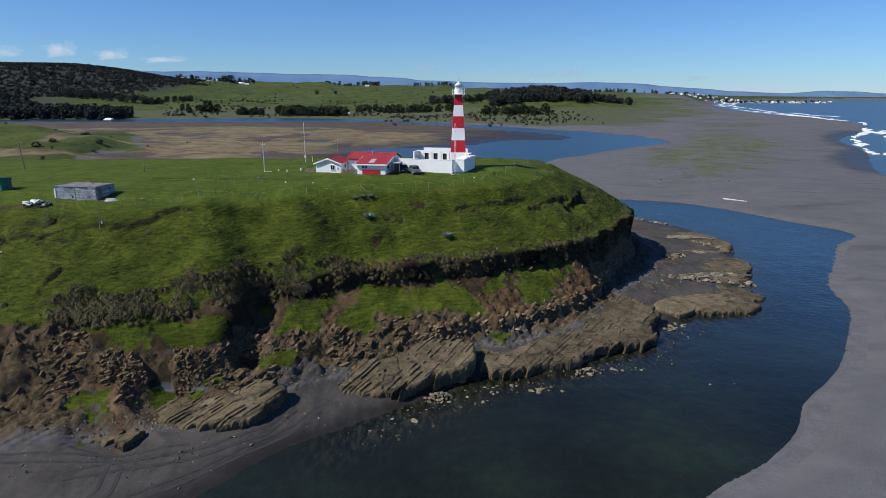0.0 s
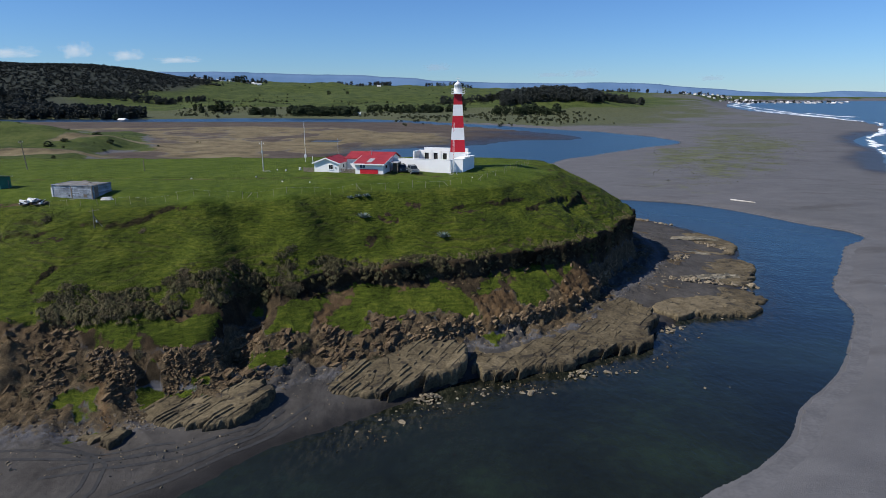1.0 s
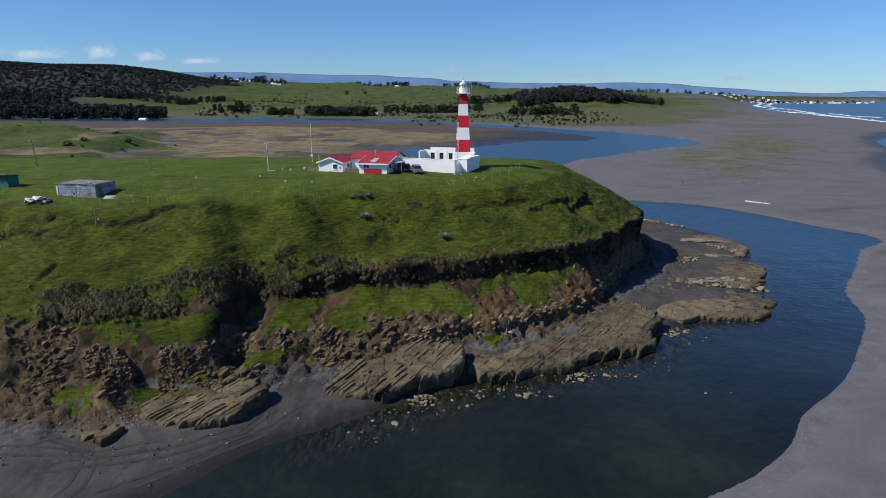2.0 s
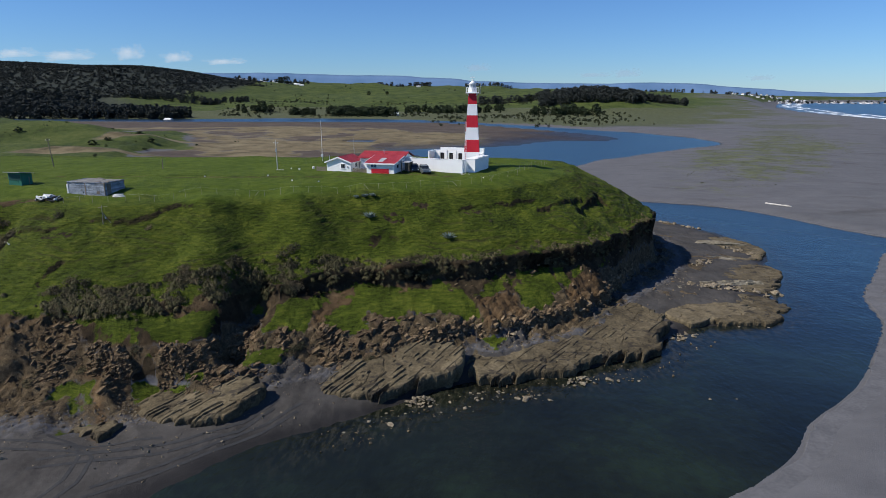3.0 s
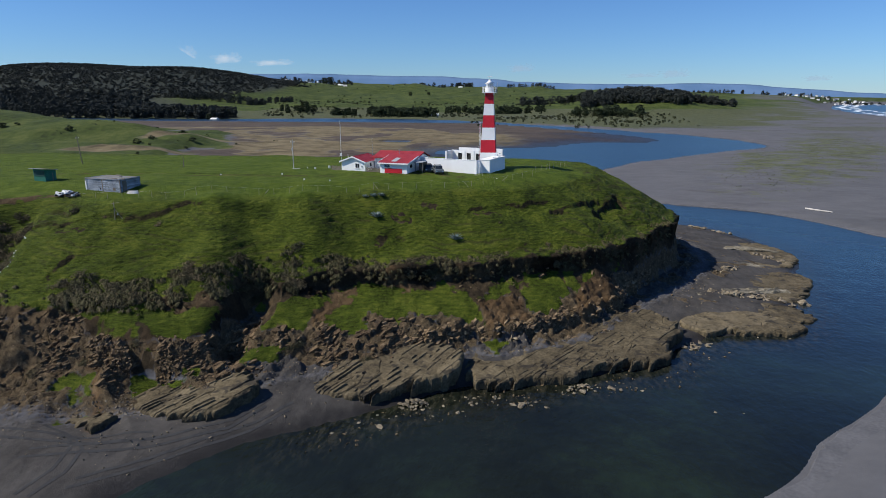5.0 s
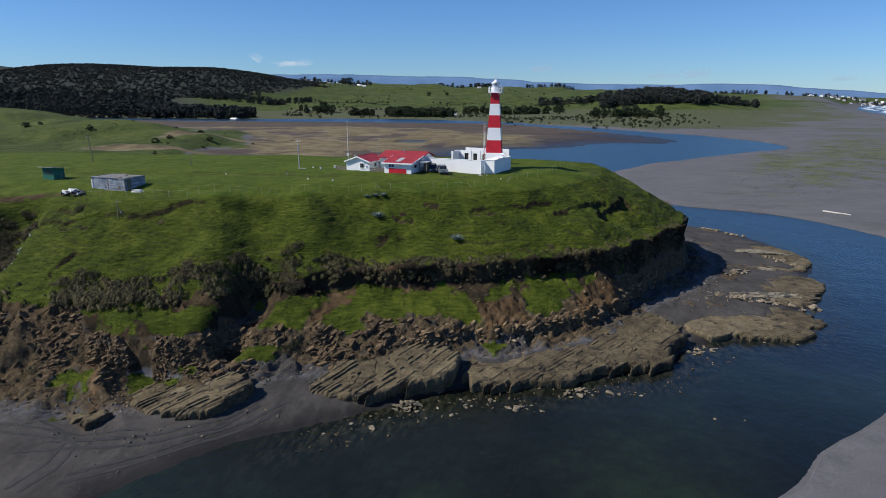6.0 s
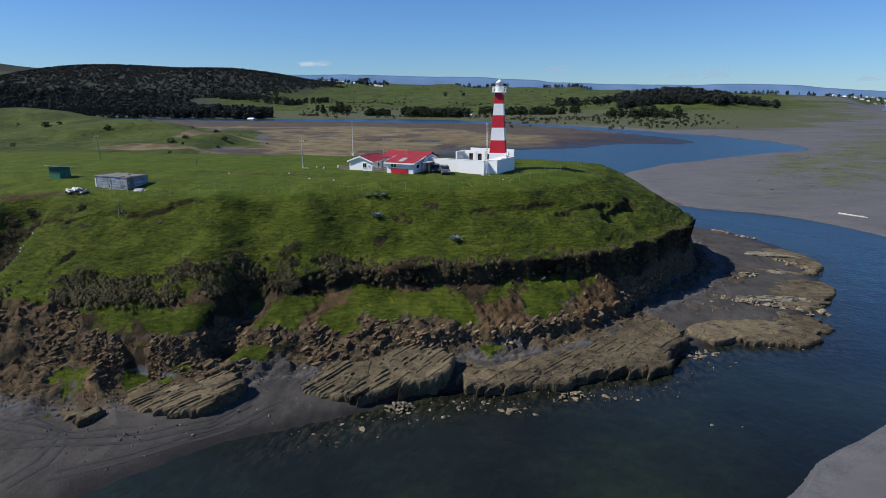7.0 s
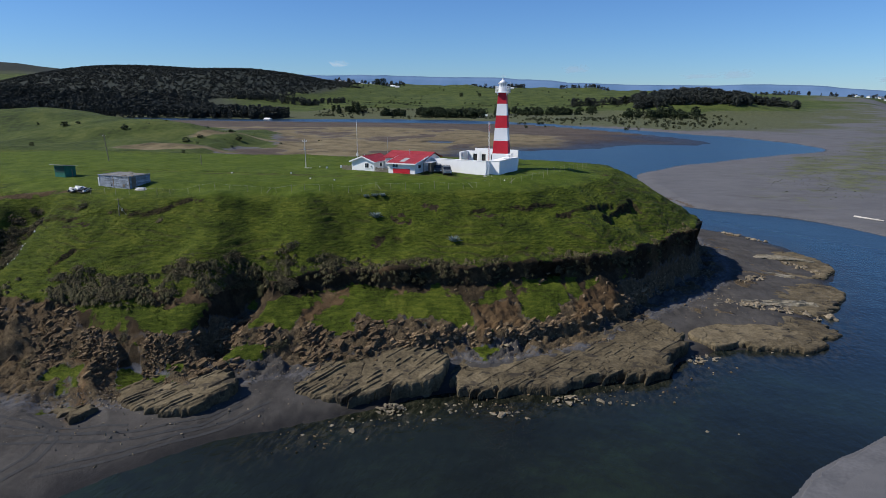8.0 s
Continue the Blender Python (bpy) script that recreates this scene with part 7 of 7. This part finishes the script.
# ---- mountains on the horizon, distance haze put into their blue colour ----
def mountains():
    m, n, l, p = mat("far_mountain")
    nt = m.node_tree
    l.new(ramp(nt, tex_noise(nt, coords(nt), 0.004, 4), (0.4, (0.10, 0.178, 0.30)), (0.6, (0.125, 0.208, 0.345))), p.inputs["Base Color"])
    p.inputs["Roughness"].default_value = 1.0
    p.inputs["Specular IOR Level"].default_value = 0.0
    bearing = np.linspace(-1.6, 1.0, 420)
    crest = 40 + 4600 * (np.interp(bearing, (-1.6, -0.9, -0.3, 0.0, 0.2, 0.37, 0.55, 0.75), (0.03, 0.036, 0.032, 0.027, 0.019, 0.010, 0.008, -0.004)) + 0.0045 * fbm(bearing * 6, bearing * 0, 4, 401))
    foot, rows = 4600.0, []
    for f in (0.0, 0.5, 0.85, 1.0, 0.0):
        yy = foot + 180 * f if f else foot
        rows.append(np.stack([bearing * foot, np.full_like(bearing, yy + (200 if len(rows) == 4 else 0)), np.where(f > 0, crest * f, -5)], -1))
    v = np.concatenate(rows)
    k = len(bearing)
    q = np.array([(r * k + i, r * k + i + 1, (r + 1) * k + i + 1, (r + 1) * k + i) for r in range(4) for i in range(k - 1)])
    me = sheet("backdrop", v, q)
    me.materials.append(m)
    tagged(new("backdrop", me), "low mountain range on the horizon, coloured haze blue", "mountains", kind="structure")


mountains()


# ---- small clouds low over the hills ----
def clouds():
    m, n, l, p = mat("cloud")
    nt = m.node_tree
    p.inputs["Base Color"].default_value = (0.1, 0.1, 0.1, 1)
    # sunlit brightness is put in as emission of the cloud cards
    p.inputs["Emission Color"].default_value, p.inputs["Emission Strength"].default_value = (0.78, 0.84, 0.92, 1), 0.8
    p.inputs["Roughness"].default_value = 1.0
    p.inputs["Specular IOR Level"].default_value = 0.0
    vein = tex_noise(nt, coords(nt, (1.0, 0.0, 0.6), "Generated"), 4.5, 7, 0.6)
    grad = n.new("ShaderNodeTexGradient")
    grad.gradient_type = "SPHERICAL"
    l.new(coords(nt, (2.0, 0.0, 2.0), "Generated"), grad.inputs["Vector"])
    grad.inputs["Vector"].links[0].from_node.inputs["Location"].default_value = (-1.0, 0, -0.75)
    a = calc(nt, "MULTIPLY", calc(nt, "SUBTRACT", calc(nt, "ADD", vein, calc(nt, "MULTIPLY", grad.outputs["Fac"], 0.75)), 0.80), 1.5, True)
    l.new(calc(nt, "MINIMUM", a, 0.62), p.inputs["Alpha"])
    # the wisps over the east are thinner and greyer
    thin = m.copy()
    for node in thin.node_tree.nodes:
        if node.type == "MATH" and node.operation == "MINIMUM":
            node.inputs[1].default_value = 0.4
        if node.type == "BSDF_PRINCIPLED":
            node.inputs["Emission Color"].default_value = (0.40, 0.52, 0.70, 1)
    for b, up, w, h in ((-0.60, 0.070, 0.060, 0.024), (-0.52, 0.062, 0.060, 0.017), (-0.71, 0.066, 0.11, 0.018), (-0.80, 0.070, 0.09, 0.016), (-0.44, 0.054, 0.080, 0.010), (-0.03, 0.043, 0.045, 0.012), (0.20, 0.034, 0.05, 0.013), (0.15, 0.031, 0.06, 0.007), (0.40, 0.026, 0.045, 0.008), (-0.92, 0.070, 0.10, 0.014)):
        D = 4860
        nx_, nz_ = 14, 6
        vs = [((b + w * (i / nx_ - 0.5) * 1.6) * D, D + 0.02 * i, 40 + D * (up + h * (j / nz_ - 0.4) * 1.8)) for j in range(nz_ + 1) for i in range(nx_ + 1)]
        q = np.array([(j * (nx_ + 1) + i, j * (nx_ + 1) + i + 1, (j + 1) * (nx_ + 1) + i + 1, (j + 1) * (nx_ + 1) + i) for j in range(nz_) for i in range(nx_)])
        me = sheet("cloud", np.array(vs), q)
        me.materials.append(thin if b > -0.1 else m)
        tagged(new("cloud", me), "small pale cloud low over the hills", "cloud", kind="structure")


clouds()


# ---- breakers along the beach ----
def surf():
    m, n, l, p = mat("foam")
    nt = m.node_tree
    l.new(ramp(nt, tex_noise(nt, coords(nt), 0.25, 5), (0.35, (0.55, 0.60, 0.62)), (0.6, (0.85, 0.87, 0.88))), p.inputs["Base Color"])
    p.inputs["Roughness"].default_value = 0.9
    coast = np.array([(200, 180), (222, 300), (256, 365), (324, 487), (376, 583), (450, 671), (600, 900), (664, 1153), (735, 1547), (1026, 2400), (1500, 3300), (2600, 4200)], float)
    t = np.concatenate([[0], np.cumsum(np.hypot(*np.diff(coast, axis=0).T))])
    g = np.random.default_rng(9)
    for k, (off, wide, t0, t1) in enumerate(((7, 5, 40, 1500), (26, 12, 60, 620), (58, 14, 150, 560), (100, 10, 60, 480), (24, 9, 900, 2600), (150, 8, 200, 700), (60, 7, 1100, 3600), (20, 10, 2600, 4200))):
        s = np.arange(t0, t1, 2.5 if t1 < 1600 else 6.0)
        x, y = np.interp(s, t, coast[:, 0]), np.interp(s, t, coast[:, 1])
        x2, y2 = np.interp(s + 20, t, coast[:, 0]), np.interp(s + 20, t, coast[:, 1])
        dx, dy = x2 - x, y2 - y
        r = np.hypot(dx, dy) + 1e-6
        nx_, ny_ = dy / r, -dx / r
        wob = off + 12 * fbm(s / 70, s * 0 + k, 3, 500 + k) * (off > 10) + 3 * fbm(s / 9, s * 0 + k, 2, 520 + k)
        width = np.clip(wide * (0.55 + 1.1 * fbm(s / 40, s * 0 + 3 + k, 4, 540 + k)), 0, None)
        rows = []
        for f, z in ((-0.5, 0.03), (-0.15, 0.55), (0.2, 0.5), (0.5, 0.03)):
            jag = 2.0 * fbm(s / 4, s * 0 + f * 9, 2, 560 + k)
            o = wob + f * width + jag * np.clip(width / 6, 0, 1)
            rows.append(np.stack([x + nx_ * o, y + ny_ * o, np.where(width > 0.4, z, -0.5)], -1))
        n_ = len(s)
        q = np.array([(a * n_ + i, a * n_ + i + 1, (a + 1) * n_ + i + 1, (a + 1) * n_ + i) for a in range(3) for i in range(n_ - 1)])
        me = sheet("breaker", np.concatenate(rows), q)
        me.materials.append(m)
        tagged(new("breaker", me), "white breaking wave along the grey beach", "wave", kind="structure")


surf()
